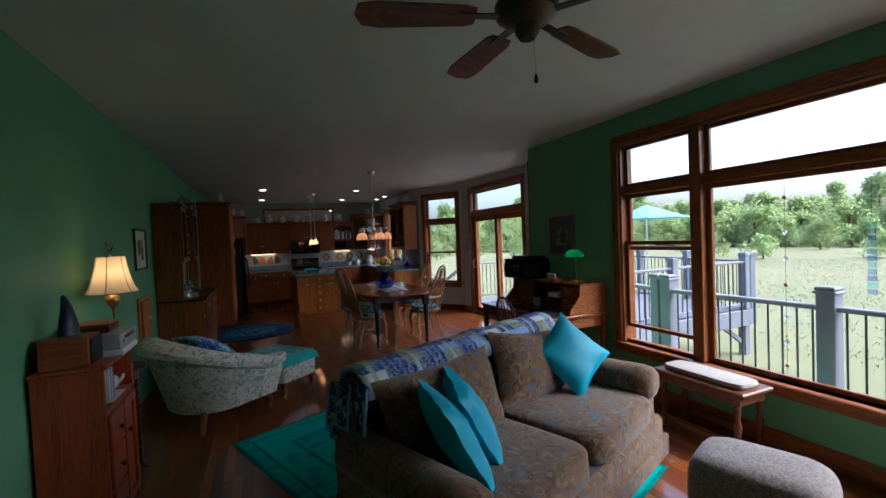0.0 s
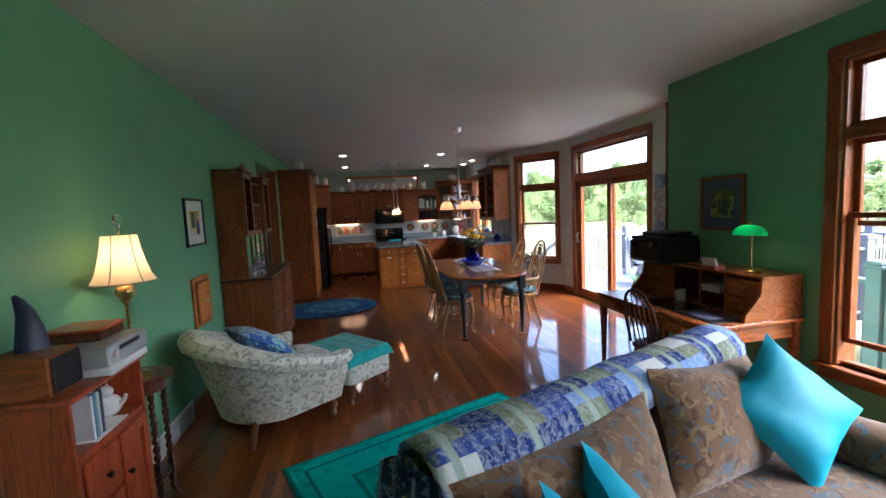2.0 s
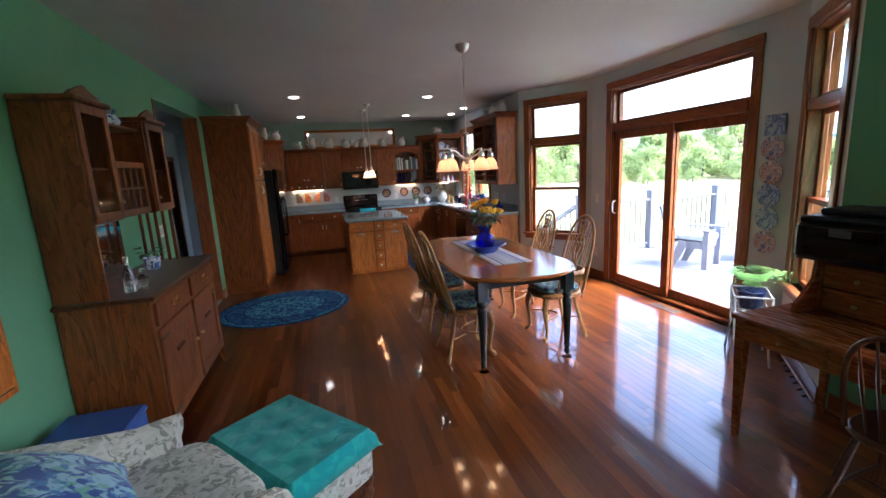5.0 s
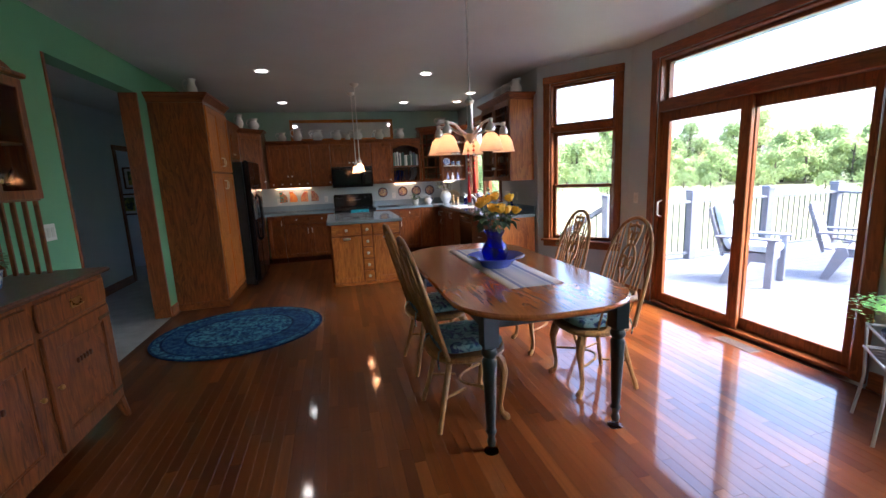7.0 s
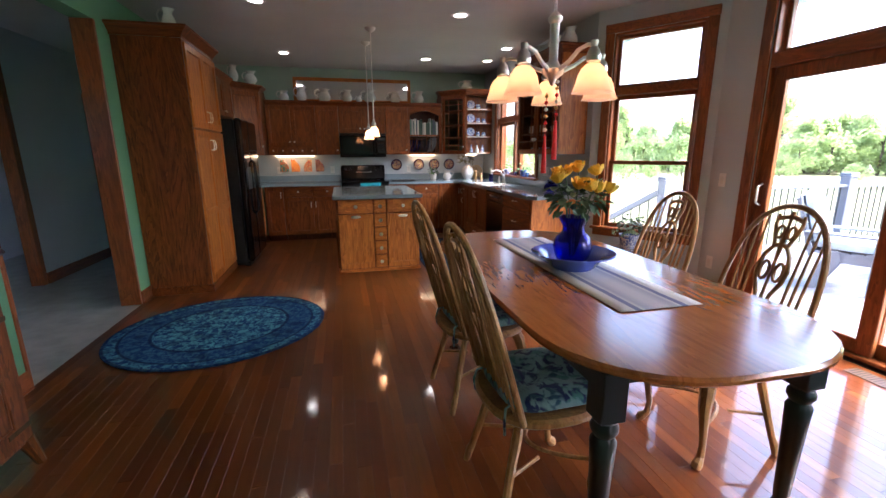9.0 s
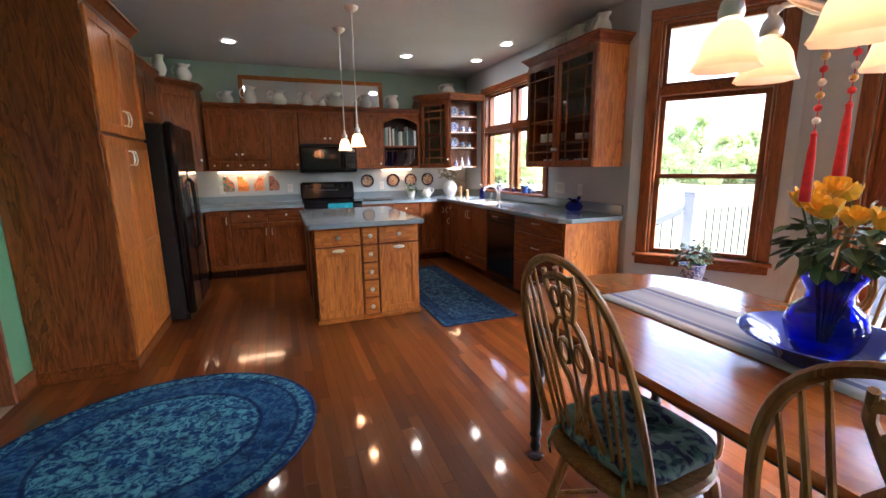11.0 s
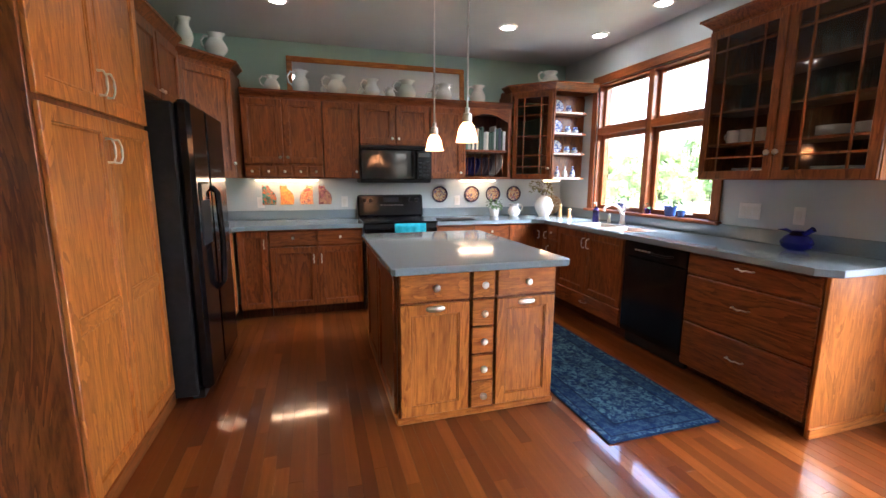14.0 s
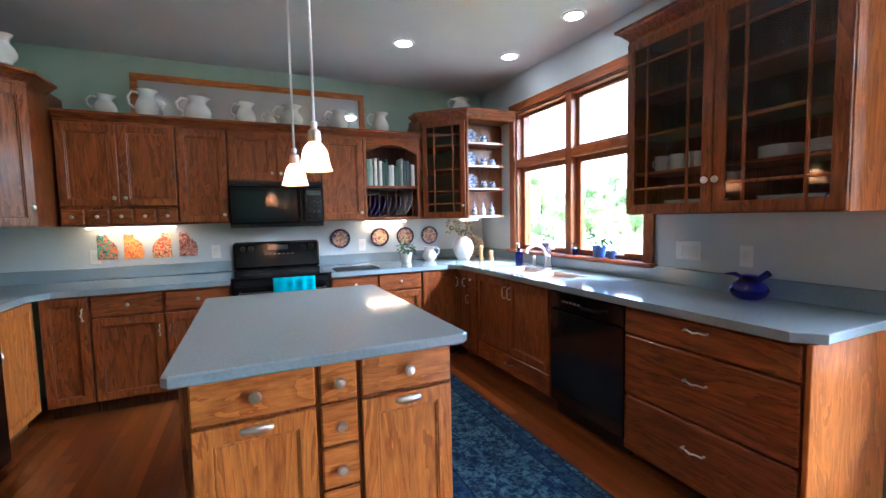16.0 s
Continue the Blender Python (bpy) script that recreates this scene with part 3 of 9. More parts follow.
def carcass(name, lo, hi, label, category, toe=0.0, material=None, group=""):
    """A cabinet box as an Empty at its base with a body; returns the empty."""
    cx, cy = (lo[0] + hi[0]) / 2, (lo[1] + hi[1]) / 2
    e = thing(name, (cx, cy, lo[2]), label, category, group)
    hx, hy = (hi[0] - lo[0]) / 2, (hi[1] - lo[1]) / 2
    bm = cbox(B(), (-hx, -hy, toe), (hx, hy, hi[2] - lo[2]), 0.002)
    part("body", bm, material or CHERRY, e)
    return e


def under(e, at, turn):
    """Face frame of a thing whose empty stands at e, for a face at world place at."""
    o = e.matrix_basis.translation
    return face_frame((at[0] - o.x, at[1] - o.y, at[2] - o.z), turn)


UP0, UP1 = 1.355, 2.115
FY = 12.45
# upper cabinets on the north wall; faces look to -y, so local x runs towards -x
def upper_n(x0, x1, z0, doors, label, knobs=True, bottom_drawers=0, top=UP1):
    e = carcass("wall_cabinet", (x0, FY, z0), (x1, YB - 0.006, top), label, "wall cabinet", group="kitchen wall cabinets")
    m = under(e, (x0, FY, z0), 180) @ Matrix.Diagonal((-1, 1, 1, 1))
    h = top - z0
    lowz = 0.0
    if bottom_drawers:
        lowz = 0.135
        w = (x1 - x0) / bottom_drawers
        for i in range(bottom_drawers):
            d = drawer(e, m, i * w + 0.008, (i + 1) * w - 0.008, 0.012, 0.122, CHERRY_X)
            knob(d, m, (i + 0.5) * w, 0.067, 0.013)
    w = (x1 - x0) / doors
    for i in range(doors):
        d = shaker(e, m, i * w + 0.006, (i + 1) * w - 0.006, lowz + 0.01, h - 0.01, CHERRY, CHERRY_X)
        left = i % 2 == 1 if doors > 1 else False
        knob(d, m, (i * w + 0.035) if left else ((i + 1) * w - 0.035), lowz + 0.07, 0.014)
    return e


a = upper_n(-0.335, 0.407, UP0, 2, "stained oak two-door wall cabinet with five small drawers below", bottom_drawers=5)
upper_n(0.411, 0.768, UP0, 1, "stained oak single-door wall cabinet")
upper_n(0.772, 1.518, 1.70, 2, "short stained oak wall cabinet above the microwave")
upper_n(1.522, 1.905, UP0, 1, "stained oak single-door wall cabinet")
# open bookshelf and plate rack
e = thing("open_shelf_cabinet", (2.19, FY + 0.17, UP0), "stained oak open cabinet with arched top, book shelf and plate rack", "wall cabinet", "kitchen wall cabinets")
hx, hy, hh = 0.283, 0.172, UP1 - UP0
part("side_panel", cbox(B(), (-hx, -hy, 0), (-hx + 0.03, hy, hh), 0.003), CHERRY, e)
part("side_panel", cbox(B(), (hx - 0.03, -hy, 0), (hx, hy, hh), 0.003), CHERRY, e)
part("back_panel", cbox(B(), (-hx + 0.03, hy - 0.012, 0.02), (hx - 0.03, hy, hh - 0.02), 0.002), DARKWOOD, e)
part("bottom_panel", cbox(B(), (-hx + 0.03, -hy + 0.002, 0), (hx - 0.03, hy - 0.012, 0.025), 0.003), CHERRY_X, e)
part("top_panel", cbox(B(), (-hx + 0.03, -hy + 0.02, hh - 0.02), (hx - 0.03, hy - 0.012, hh), 0.003), CHERRY_X, e)
part("shelf", cbox(B(), (-hx + 0.03, -hy + 0.002, 0.30), (hx - 0.03, hy - 0.012, 0.325), 0.003), CHERRY_X, e)
top_arch = [(-hx + 0.03, hh)] + [(-hx + 0.03 + (2 * hx - 0.06) * i / 16, hh - 0.13 + 0.085 * math.sin(math.pi * i / 16)) for i in range(17)] + [(hx - 0.03, hh)]
bm = prism(B(), top_arch, 0, 0.02, 0, Matrix.Translation((0, -hy + 0.021, 0)) @ pose(0, 0, 0, 90))
part("arched_valance", bm, CHERRY_X, e)
for i in range(6):
    x = -hx + 0.07 + i * 0.086
    part("rack_dowel", tube(B(), [(x, -hy + 0.05, 0.025), (x, -hy + 0.05, 0.30)], 0.004, 6), CHERRY, e)
run = thing("cabinet_cornice", (0.99, 12.5, UP1), "stained oak crown moulding along the wall cabinets", "moulding")
o = run.matrix_basis.translation
crown(run, [(x - o.x, y - o.y) for x, y in ((-0.335, FY - 0.004), (2.474, FY - 0.004))][::1], 0, 0.075, 0.05)
part("backing_board", cbox(B(), (-1.325, -0.04, 0.001), (1.482, 0.29, 0.05), 0.003), CHERRY_X, run)

# books and plates in the open cabinet
random.seed(5)
BOOKC = [plain("book_cover", c, 0.6) for c in ((0.62, 0.60, 0.52), (0.03, 0.07, 0.05), (0.55, 0.55, 0.56), (0.05, 0.06, 0.09), (0.35, 0.36, 0.33), (0.10, 0.20, 0.16))]
x = 1.945
while x < 2.42:
    w, h = random.uniform(0.014, 0.034), random.uniform(0.19, 0.27)
    b = thing("book", (x + w / 2, FY + 0.10, UP0 + 0.325), "upright cook book with a pale or dark spine", "book", "cook books")
    part("cover", cbox(B(), (-w / 2, -0.075, 0), (w / 2 - 0.001, 0.075, h), 0.003), random.choice(BOOKC), b)
    part("page_block", cbox(B(), (-w / 2 + 0.003, -0.07, h - 0.004), (w / 2 - 0.004, 0.07, h + 0.001), 0.001), WHITECER, b)
    x += w + 0.001
PLATEC = [plain("plate_glaze", c, 0.15) for c in ((0.03, 0.035, 0.20), (0.14, 0.13, 0.18), (0.42, 0.43, 0.46))]
for i in range(9):
    r = 0.105 + 0.004 * (i % 3) + (0.022 if i > 6 else 0)
    b = thing("dinner_plate", (1.965 + i * 0.052, FY + 0.16, UP0 + 0.027), "glazed dinner plate standing in the rack", "plate", "plates in the rack")
    prof = [(0, 0.006), (r * 0.6, 0.004), (r, 0.018), (r, 0.022), (r * 0.6, 0.010), (0, 0.012)]
    bm = lathe(B(), prof, seg=22, m=Matrix.Translation((0, 0, r)) @ pose(0, 0, 0, 0, -74, 12))
    part("dish", bm, PLATEC[0 if i < 4 else 1 if i < 7 else 2], b, "", True)

# diagonal corner cabinet with glazed door, and end shelves
e = thing("corner_cabinet", (2.9, 12.5, UP0), "stained oak diagonal corner cabinet with a leaded glass door", "wall cabinet", "kitchen wall cabinets")
o = e.matrix_basis.translation
CC1 = 2.30
def L(pts):
    return [(x - o.x, y - o.y) for x, y in pts]
out = [(2.478, 12.79), (2.478, 12.455), (2.50, 12.45), (2.83, 12.12), (2.85, 12.12), (2.85, 12.36), (3.36, 12.36), (3.36, 12.79)]
h = CC1 - UP0
part("bottom_panel", prism(B(), L(out), 0, 0.02), CHERRY_X, e)
part("top_panel", prism(B(), L(out), h - 0.02, h), CHERRY_X, e)
for z in (0.26, 0.47, 0.70):
    part("shelf", prism(B(), L([(2.50, 12.78), (2.50, 12.50), (2.82, 12.17), (2.84, 12.17), (2.84, 12.78)]), z, z + 0.018), CHERRY_X, e)
part("side_panel", cbox(B(), (2.478 - o.x, 12.455 - o.y, 0.02), (2.496 - o.x, 12.79 - o.y, h - 0.02), 0.002), CHERRY, e)
part("side_panel", cbox(B(), (2.832 - o.x, 12.125 - o.y, 0.02), (2.85 - o.x, 12.36 - o.y, h - 0.02), 0.002), CHERRY, e)
part("back_panel", cbox(B(), (2.85 - o.x, 12.345 - o.y, 0.02), (3.36 - o.x, 12.36 - o.y, h - 0.02), 0.002), CHERRY, e)
m = Matrix.Translation((2.50 - o.x, 12.45 - o.y, 0)) @ pose(0, 0, 0, 0, 0, -45) @ Matrix.Diagonal((1, -1, 1, 1))


def glass_door(parent, m, x0, x1, z0, z1, material, rail=0.05, d=0.02, cols=(0.22, 0.78), rows=(0.12, 0.88)):
    door = part("door", ringframe(B(), x0, x1, z0, z1, 0.001, d, rail, 0.003, m), material, parent)
    gx0, gx1, gz0, gz1 = x0 + rail, x1 - rail, z0 + rail, z1 - rail
    p = part("glass", cbox(B(), (gx0 - 0.004, 0.007, gz0 - 0.004), (gx1 + 0.004, 0.010, gz1 + 0.004), 0, m), PANE, door)
    p.visible_shadow = False
    for c in cols:
        x = gx0 + (gx1 - gx0) * c
        part("glazing_bar", cbox(B(), (x - 0.007, 0.004, gz0), (x + 0.007, 0.017, gz1), 0.003, m), material, door)
    for c in rows:
        z = gz0 + (gz1 - gz0) * c
        part("glazing_bar", cbox(B(), (gx0, 0.0045, z - 0.007), (gx1, 0.0165, z + 0.007), 0.003, m), material, door)
    return door


d = glass_door(e, m, 0.012, 0.452, 0.01, h - 0.01, CHERRY, 0.05, rows=(0.1, 0.9))
knob(d, m, 0.43, 0.12, 0.013)
# Pale strips along the shelf fronts: window glare painted on as colour.
GLAREEDGE = plain("edge_glare", (0.55, 0.47, 0.38), 0.3)
for z in (0.0, 0.27, 0.49, 0.71):
    out = [(2.852, 12.344), (2.852, 12.14), (3.20, 12.14)] + arc(3.20, 12.24, 0.10, -90, 0, 6) + [(3.30, 12.344)]
    sf = part("end_shelf", prism(B(), L(out), z + 0.001, z + 0.022), CHERRY_X, e)
    part("edge_band", prism(B(), L([(2.855, 12.1365), (3.20, 12.1365), (3.20, 12.1395), (2.855, 12.1395)]), z + 0.002, z + 0.021), GLAREEDGE, sf, "pale strip painting the window glare on the front edge")
crown(e, L([(2.478, 12.60), (2.478, 12.45), (2.83, 12.11), (3.35, 12.11)]), h, 0.085, 0.06)
part("backing_board", prism(B(), L([(2.49, 12.78), (2.49, 12.47), (2.83, 12.14), (3.35, 12.14), (3.35, 12.78)]), h + 0.001, h + 0.06), CHERRY_X, e)

# north-west diagonal cabinet, and the one above the refrigerator
e = thing("corner_cabinet", (-0.72, 12.3, UP0), "stained oak diagonal corner cabinet with a panelled door", "wall cabinet", "kitchen wall cabinets")
o = e.matrix_basis.translation
h = 2.27 - UP0
part("body", prism(B(), L([(-1.12, 12.79), (-1.12, 11.60), (-0.80, 11.60), (-0.36, 12.16), (-0.36, 12.79)][::1]), 0, h), CHERRY, e)
ang = math.degrees(math.atan2(12.16 - 11.60, -0.36 + 0.80))
m = Matrix.Translation((-0.80 - o.x, 11.60 - o.y, 0)) @ pose(0, 0, 0, 0, 0, ang) @ Matrix.Diagonal((1, -1, 1, 1))
d = shaker(e, m, 0.20, 0.70, 0.01, h - 0.02, CHERRY, CHERRY_X)
knob(d, m, 0.675, 0.13, 0.014)
crown(e, L([(-1.12, 11.585), (-0.81, 11.585), (-0.35, 12.15), (-0.35, 12.45)]), h, 0.085, 0.06)
part("backing_board", prism(B(), L([(-1.11, 12.78), (-1.11, 11.61), (-0.80, 11.61), (-0.37, 12.16), (-0.37, 12.78)]), h + 0.001, h + 0.06), CHERRY_X, e)
e = carcass("fridge_cabinet", (XL + 0.005, 10.66, 1.84), (-0.62, 11.58, 2.27), "stained oak cabinet above the refrigerator", "wall cabinet", group="kitchen wall cabinets")
m = under(e, (-0.62, 10.66, 1.84), -90) @ Matrix.Diagonal((-1, 1, 1, 1))
for i in range(2):
    d = shaker(e, m, i * 0.46 + 0.006, i * 0.46 + 0.454, 0.01, 0.42, CHERRY, CHERRY_X)
    knob(d, m, 0.43 + i * 0.06, 0.06, 0.013)
oo = e.matrix_basis.translation
crown(e, [(-0.615 - oo.x, 10.67 - oo.y), (-0.615 - oo.x, 11.58 - oo.y)], 0.43, 0.085, 0.05)

# tall pantry
PX, PY0, PY1, PH = -0.565, 9.65, 10.65, 2.40
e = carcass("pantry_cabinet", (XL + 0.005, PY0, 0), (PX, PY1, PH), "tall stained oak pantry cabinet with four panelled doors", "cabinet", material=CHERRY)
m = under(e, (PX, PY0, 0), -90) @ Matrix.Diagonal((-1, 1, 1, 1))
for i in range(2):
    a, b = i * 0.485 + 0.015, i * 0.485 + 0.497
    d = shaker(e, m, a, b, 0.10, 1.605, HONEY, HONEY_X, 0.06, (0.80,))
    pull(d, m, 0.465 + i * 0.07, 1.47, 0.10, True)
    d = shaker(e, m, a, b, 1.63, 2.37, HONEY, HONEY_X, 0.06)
    pull(d, m, 0.465 + i * 0.07, 1.75, 0.10, True)
part("plinth", cbox(B(), (-0.2785, -0.512, 0), (0.295, 0.5, 0.085), 0.006), CHERRY_Y, e)
oo = e.matrix_basis.translation
crown(e, [(XL - oo.x, PY0 - 0.003 - oo.y), (PX + 0.003 - oo.x, PY0 - 0.003 - oo.y), (PX + 0.003 - oo.x, PY1 - oo.y)], PH, 0.10, 0.07)

# base cabinets, north run
BF = 12.19
def base_n(x0, x1, cols, label, tall_door=False):
    e = carcass("base_cabinet", (x0, BF, 0), (x1, YB - 0.008, 0.872), label, "base cabinet", 0.10, group="kitchen base cabinets")
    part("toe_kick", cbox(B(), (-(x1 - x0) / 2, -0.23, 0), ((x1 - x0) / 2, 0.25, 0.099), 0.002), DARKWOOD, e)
    m = under(e, (x0, BF, 0), 180) @ Matrix.Diagonal((-1, 1, 1, 1))
    w = (x1 - x0) / cols
    for i in range(cols):
        a, b = i * w + 0.006, (i + 1) * w - 0.006
        if tall_door:
            d = shaker(e, m, a, b, 0.11, 0.86, CHERRY, CHERRY_X)
            pull(d, m, b - 0.03, 0.74, 0.08, True)
        else:
            d = drawer(e, m, a, b, 0.715, 0.86, CHERRY_X)
            knob(d, m, (a + b) / 2, 0.79, 0.014)
            d = shaker(e, m, a, b, 0.11, 0.70, CHERRY, CHERRY_X)
            pull(d, m, (b - 0.03) if i == 0 else (a + 0.03), 0.58, 0.08, True)
    return e


base_n(-0.41, -0.137, 1, "narrow stained oak base cabinet with one tall door", True)
base_n(-0.133, 0.752, 2, "stained oak base cabinet with two drawers over two doors")
base_n(1.528, 2.36, 2, "stained oak base cabinet with two drawers over two doors")
base_n(2.364, 2.75, 1, "stained oak corner base cabinet with one tall door", True)
# west return beside the refrigerator
e = carcass("base_cabinet", (XL + 0.005, 11.60, 0), (-0.45, 12.185, 0.872), "stained oak base cabinet beside the refrigerator", "base cabinet", 0.10, group="kitchen base cabinets")
m = under(e, (-0.45, 11.60, 0), -90) @ Matrix.Diagonal((-1, 1, 1, 1))
# Door in the lighter oak: the light on this face is in its colour.
d = shaker(e, m, 0.03, 0.56, 0.11, 0.86, HONEY, HONEY_X)
pull(d, m, 0.07, 0.62, 0.08, True)
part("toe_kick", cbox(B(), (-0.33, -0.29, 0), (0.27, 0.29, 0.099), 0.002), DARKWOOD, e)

# base cabinets, east run; faces look to -x
BX = 2.76
def base_e(y0, y1, label):
    e = carcass("base_cabinet", (BX, y0, 0), (XR - 0.006, y1, 0.872), label, "base cabinet", 0.10, group="kitchen base cabinets")
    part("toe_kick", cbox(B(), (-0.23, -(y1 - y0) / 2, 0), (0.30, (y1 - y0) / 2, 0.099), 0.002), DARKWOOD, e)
    m = under(e, (BX, y0, 0), 90)
    return e, m


e, m = base_e(9.33, 10.155, "stained oak drawer cabinet with three wide drawers")
for a, b in ((0.725, 0.862), (0.395, 0.712), (0.075, 0.382)):
    d = drawer(e, m, 0.008, 0.817, a, b, CHERRY_Y)
    pull(d, m, 0.41, (a + b) / 2 + 0.03, 0.10)
part("end_panel", cbox(B(), (-0.31, -0.432, 0.0), (0.298, -0.413, 0.872), 0.003), HONEY, e, "end panel in a lighter oak tone")
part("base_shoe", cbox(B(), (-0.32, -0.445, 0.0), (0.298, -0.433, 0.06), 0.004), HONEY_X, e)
e, m = base_e(10.79, 11.80, "stained oak sink cabinet with two doors and a low drawer")
for a, b, s in ((0.008, 0.50, 0.47), (0.508, 1.0, 0.54)):
    d = shaker(e, m, a, b, 0.275, 0.86, CHERRY, CHERRY_X)
    pull(d, m, s, 0.76, 0.09, True)
d = drawer(e, m, 0.008, 1.0, 0.11, 0.262, CHERRY_Y)
pull(d, m, 0.5, 0.19, 0.08)
e, m = base_e(11.804, 12.185, "narrow stained oak base cabinet with drawers and a door")
d = drawer(e, m, 0.006, 0.19, 0.715, 0.86, CHERRY_Y)
knob(d, m, 0.10, 0.79, 0.013)
d = shaker(e, m, 0.006, 0.19, 0.11, 0.70, CHERRY, CHERRY_X, 0.04)
pull(d, m, 0.16, 0.6, 0.07, True)
d = shaker(e, m, 0.20, 0.375, 0.11, 0.86, CHERRY, CHERRY_X, 0.04)
pull(d, m, 0.22, 0.75, 0.07, True)

# dishwasher
e = thing("dishwasher", ((BX + 3.3) / 2, 10.472, 0), "black built-in dishwasher under the worktop", "dishwasher")
part("body", cbox(B(), (-0.25, -0.31, 0.10), (0.27, 0.31, 0.868), 0.004), BLACKMATT, e)
part("door", cbox(B(), (-0.285, -0.31, 0.11), (-0.251, 0.31, 0.74), 0.006), BLACK, e)
cp = part("control_panel", cbox(B(), (-0.29, -0.31, 0.745), (-0.251, 0.31, 0.866), 0.008), BLACK, e)
for i in range(5):
    part("button", cbox(B(), (-0.293, 0.02 + i * 0.035, 0.80), (-0.2905, 0.042 + i * 0.035, 0.812), 0.001), CHROME, cp)
part("latch", tube(B(), [(-0.292, -0.2, 0.81), (-0.308, -0.15, 0.80), (-0.308, 0.0, 0.80), (-0.292, 0.0, 0.81)], 0.008), BLACKMATT, cp)
part("toe_kick", cbox(B(), (-0.22, -0.31, 0.0), (0.2, 0.31, 0.099), 0.003), BLACKMATT, e)

# worktops
e = thing("worktop", (3.0, 11.0, 0.874), "blue-grey solid-surface worktop with a clipped corner and low splashback", "countertop")
o = e.matrix_basis.translation
CT = 0.04
def slab(parent, pts, name="slab"):
    return part(name, prism(B(), pts, 0, CT, 0.004), COUNTER, parent)
slab(e, L([(1.527, 12.15), (2.62, 12.15), (2.72, 12.05), (2.72, 9.37), (2.80, 9.285), (3.362, 9.285), (3.362, 10.86), (2.80, 10.86), (2.80, 11.66), (3.362, 11.66), (3.362, 12.79), (1.527, 12.79)]))
slab(e, L([(3.17, 10.864), (3.362, 10.864), (3.362, 11.656), (3.17, 11.656)]))
part("splashback", cbox(B(), (3.345 - o.x, 9.29 - o.y, CT + 0.001), (3.364 - o.x, 12.775 - o.y, CT + 0.10), 0.003), COUNTER, e)
part("splashback", cbox(B(), (1.53 - o.x, 12.776 - o.y, CT + 0.001), (3.344 - o.x, 12.795 - o.y, CT + 0.10), 0.003), COUNTER, e)
sk = B()
cbox(sk, (2.80 - o.x, 10.862 - o.y, -0.16), (3.17 - o.x, 11.658 - o.y, -0.15), 0.002)
for lo, hi in (((2.80, 10.862), (2.81, 11.658)), ((3.16, 10.862), (3.17, 11.658)), ((2.811, 10.862), (3.159, 10.872)), ((2.811, 11.648), (3.159, 11.658)), ((2.811, 11.25), (3.159, 11.262))):
    cbox(sk, (lo[0] - o.x, lo[1] - o.y, -0.15), (hi[0] - o.x, hi[1] - o.y, CT - 0.004), 0.002)
part("sink_basin", sk, plain("sink_cream", (0.62, 0.61, 0.56), 0.25), e, "off-white double sink basin")
e = thing("worktop", (0.1, 12.4, 0.874), "blue-grey solid-surface worktop with a low splashback", "countertop")
o = e.matrix_basis.translation
slab(e, L([(-1.122, 11.57), (-0.42, 11.57), (-0.42, 12.05), (-0.33, 12.15), (0.757, 12.15), (0.757, 12.79), (-1.122, 12.79)]))
part("splashback", cbox(B(), (-1.10 - o.x, 12.776 - o.y, CT + 0.001), (0.755 - o.x, 12.795 - o.y, CT + 0.10), 0.003), COUNTER, e)
part("splashback", cbox(B(), (-1.122 - o.x, 11.58 - o.y, CT + 0.001), (-1.103 - o.x, 12.775 - o.y, CT + 0.10), 0.003), COUNTER, e)

# island
e = thing("kitchen_island", (1.17, 10.65, 0), "honey-stained oak kitchen island with doors and small drawers", "kitchen island")
o = e.matrix_basis.translation
IX0, IX1, IY0, IY1 = 0.70, 1.645, 10.04, 11.26
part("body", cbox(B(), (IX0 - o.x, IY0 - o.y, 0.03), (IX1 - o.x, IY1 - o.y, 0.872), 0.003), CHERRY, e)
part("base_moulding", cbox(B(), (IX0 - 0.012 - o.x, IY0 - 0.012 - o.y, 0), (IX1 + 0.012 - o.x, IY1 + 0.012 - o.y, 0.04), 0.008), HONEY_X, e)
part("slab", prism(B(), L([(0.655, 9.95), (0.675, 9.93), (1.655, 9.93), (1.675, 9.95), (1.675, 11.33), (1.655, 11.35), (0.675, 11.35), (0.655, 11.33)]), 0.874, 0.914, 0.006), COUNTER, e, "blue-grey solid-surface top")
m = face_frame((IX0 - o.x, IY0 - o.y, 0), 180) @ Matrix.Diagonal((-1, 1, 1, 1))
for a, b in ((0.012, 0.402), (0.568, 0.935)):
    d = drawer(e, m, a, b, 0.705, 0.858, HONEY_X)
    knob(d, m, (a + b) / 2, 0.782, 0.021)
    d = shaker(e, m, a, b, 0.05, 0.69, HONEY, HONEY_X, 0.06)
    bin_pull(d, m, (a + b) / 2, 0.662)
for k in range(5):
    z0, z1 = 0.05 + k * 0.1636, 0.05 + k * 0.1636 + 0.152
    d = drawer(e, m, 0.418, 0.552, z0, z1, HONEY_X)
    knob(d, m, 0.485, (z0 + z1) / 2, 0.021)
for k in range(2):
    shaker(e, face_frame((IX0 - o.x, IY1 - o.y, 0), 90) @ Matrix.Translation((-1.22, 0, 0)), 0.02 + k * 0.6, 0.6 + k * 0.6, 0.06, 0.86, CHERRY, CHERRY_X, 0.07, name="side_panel")

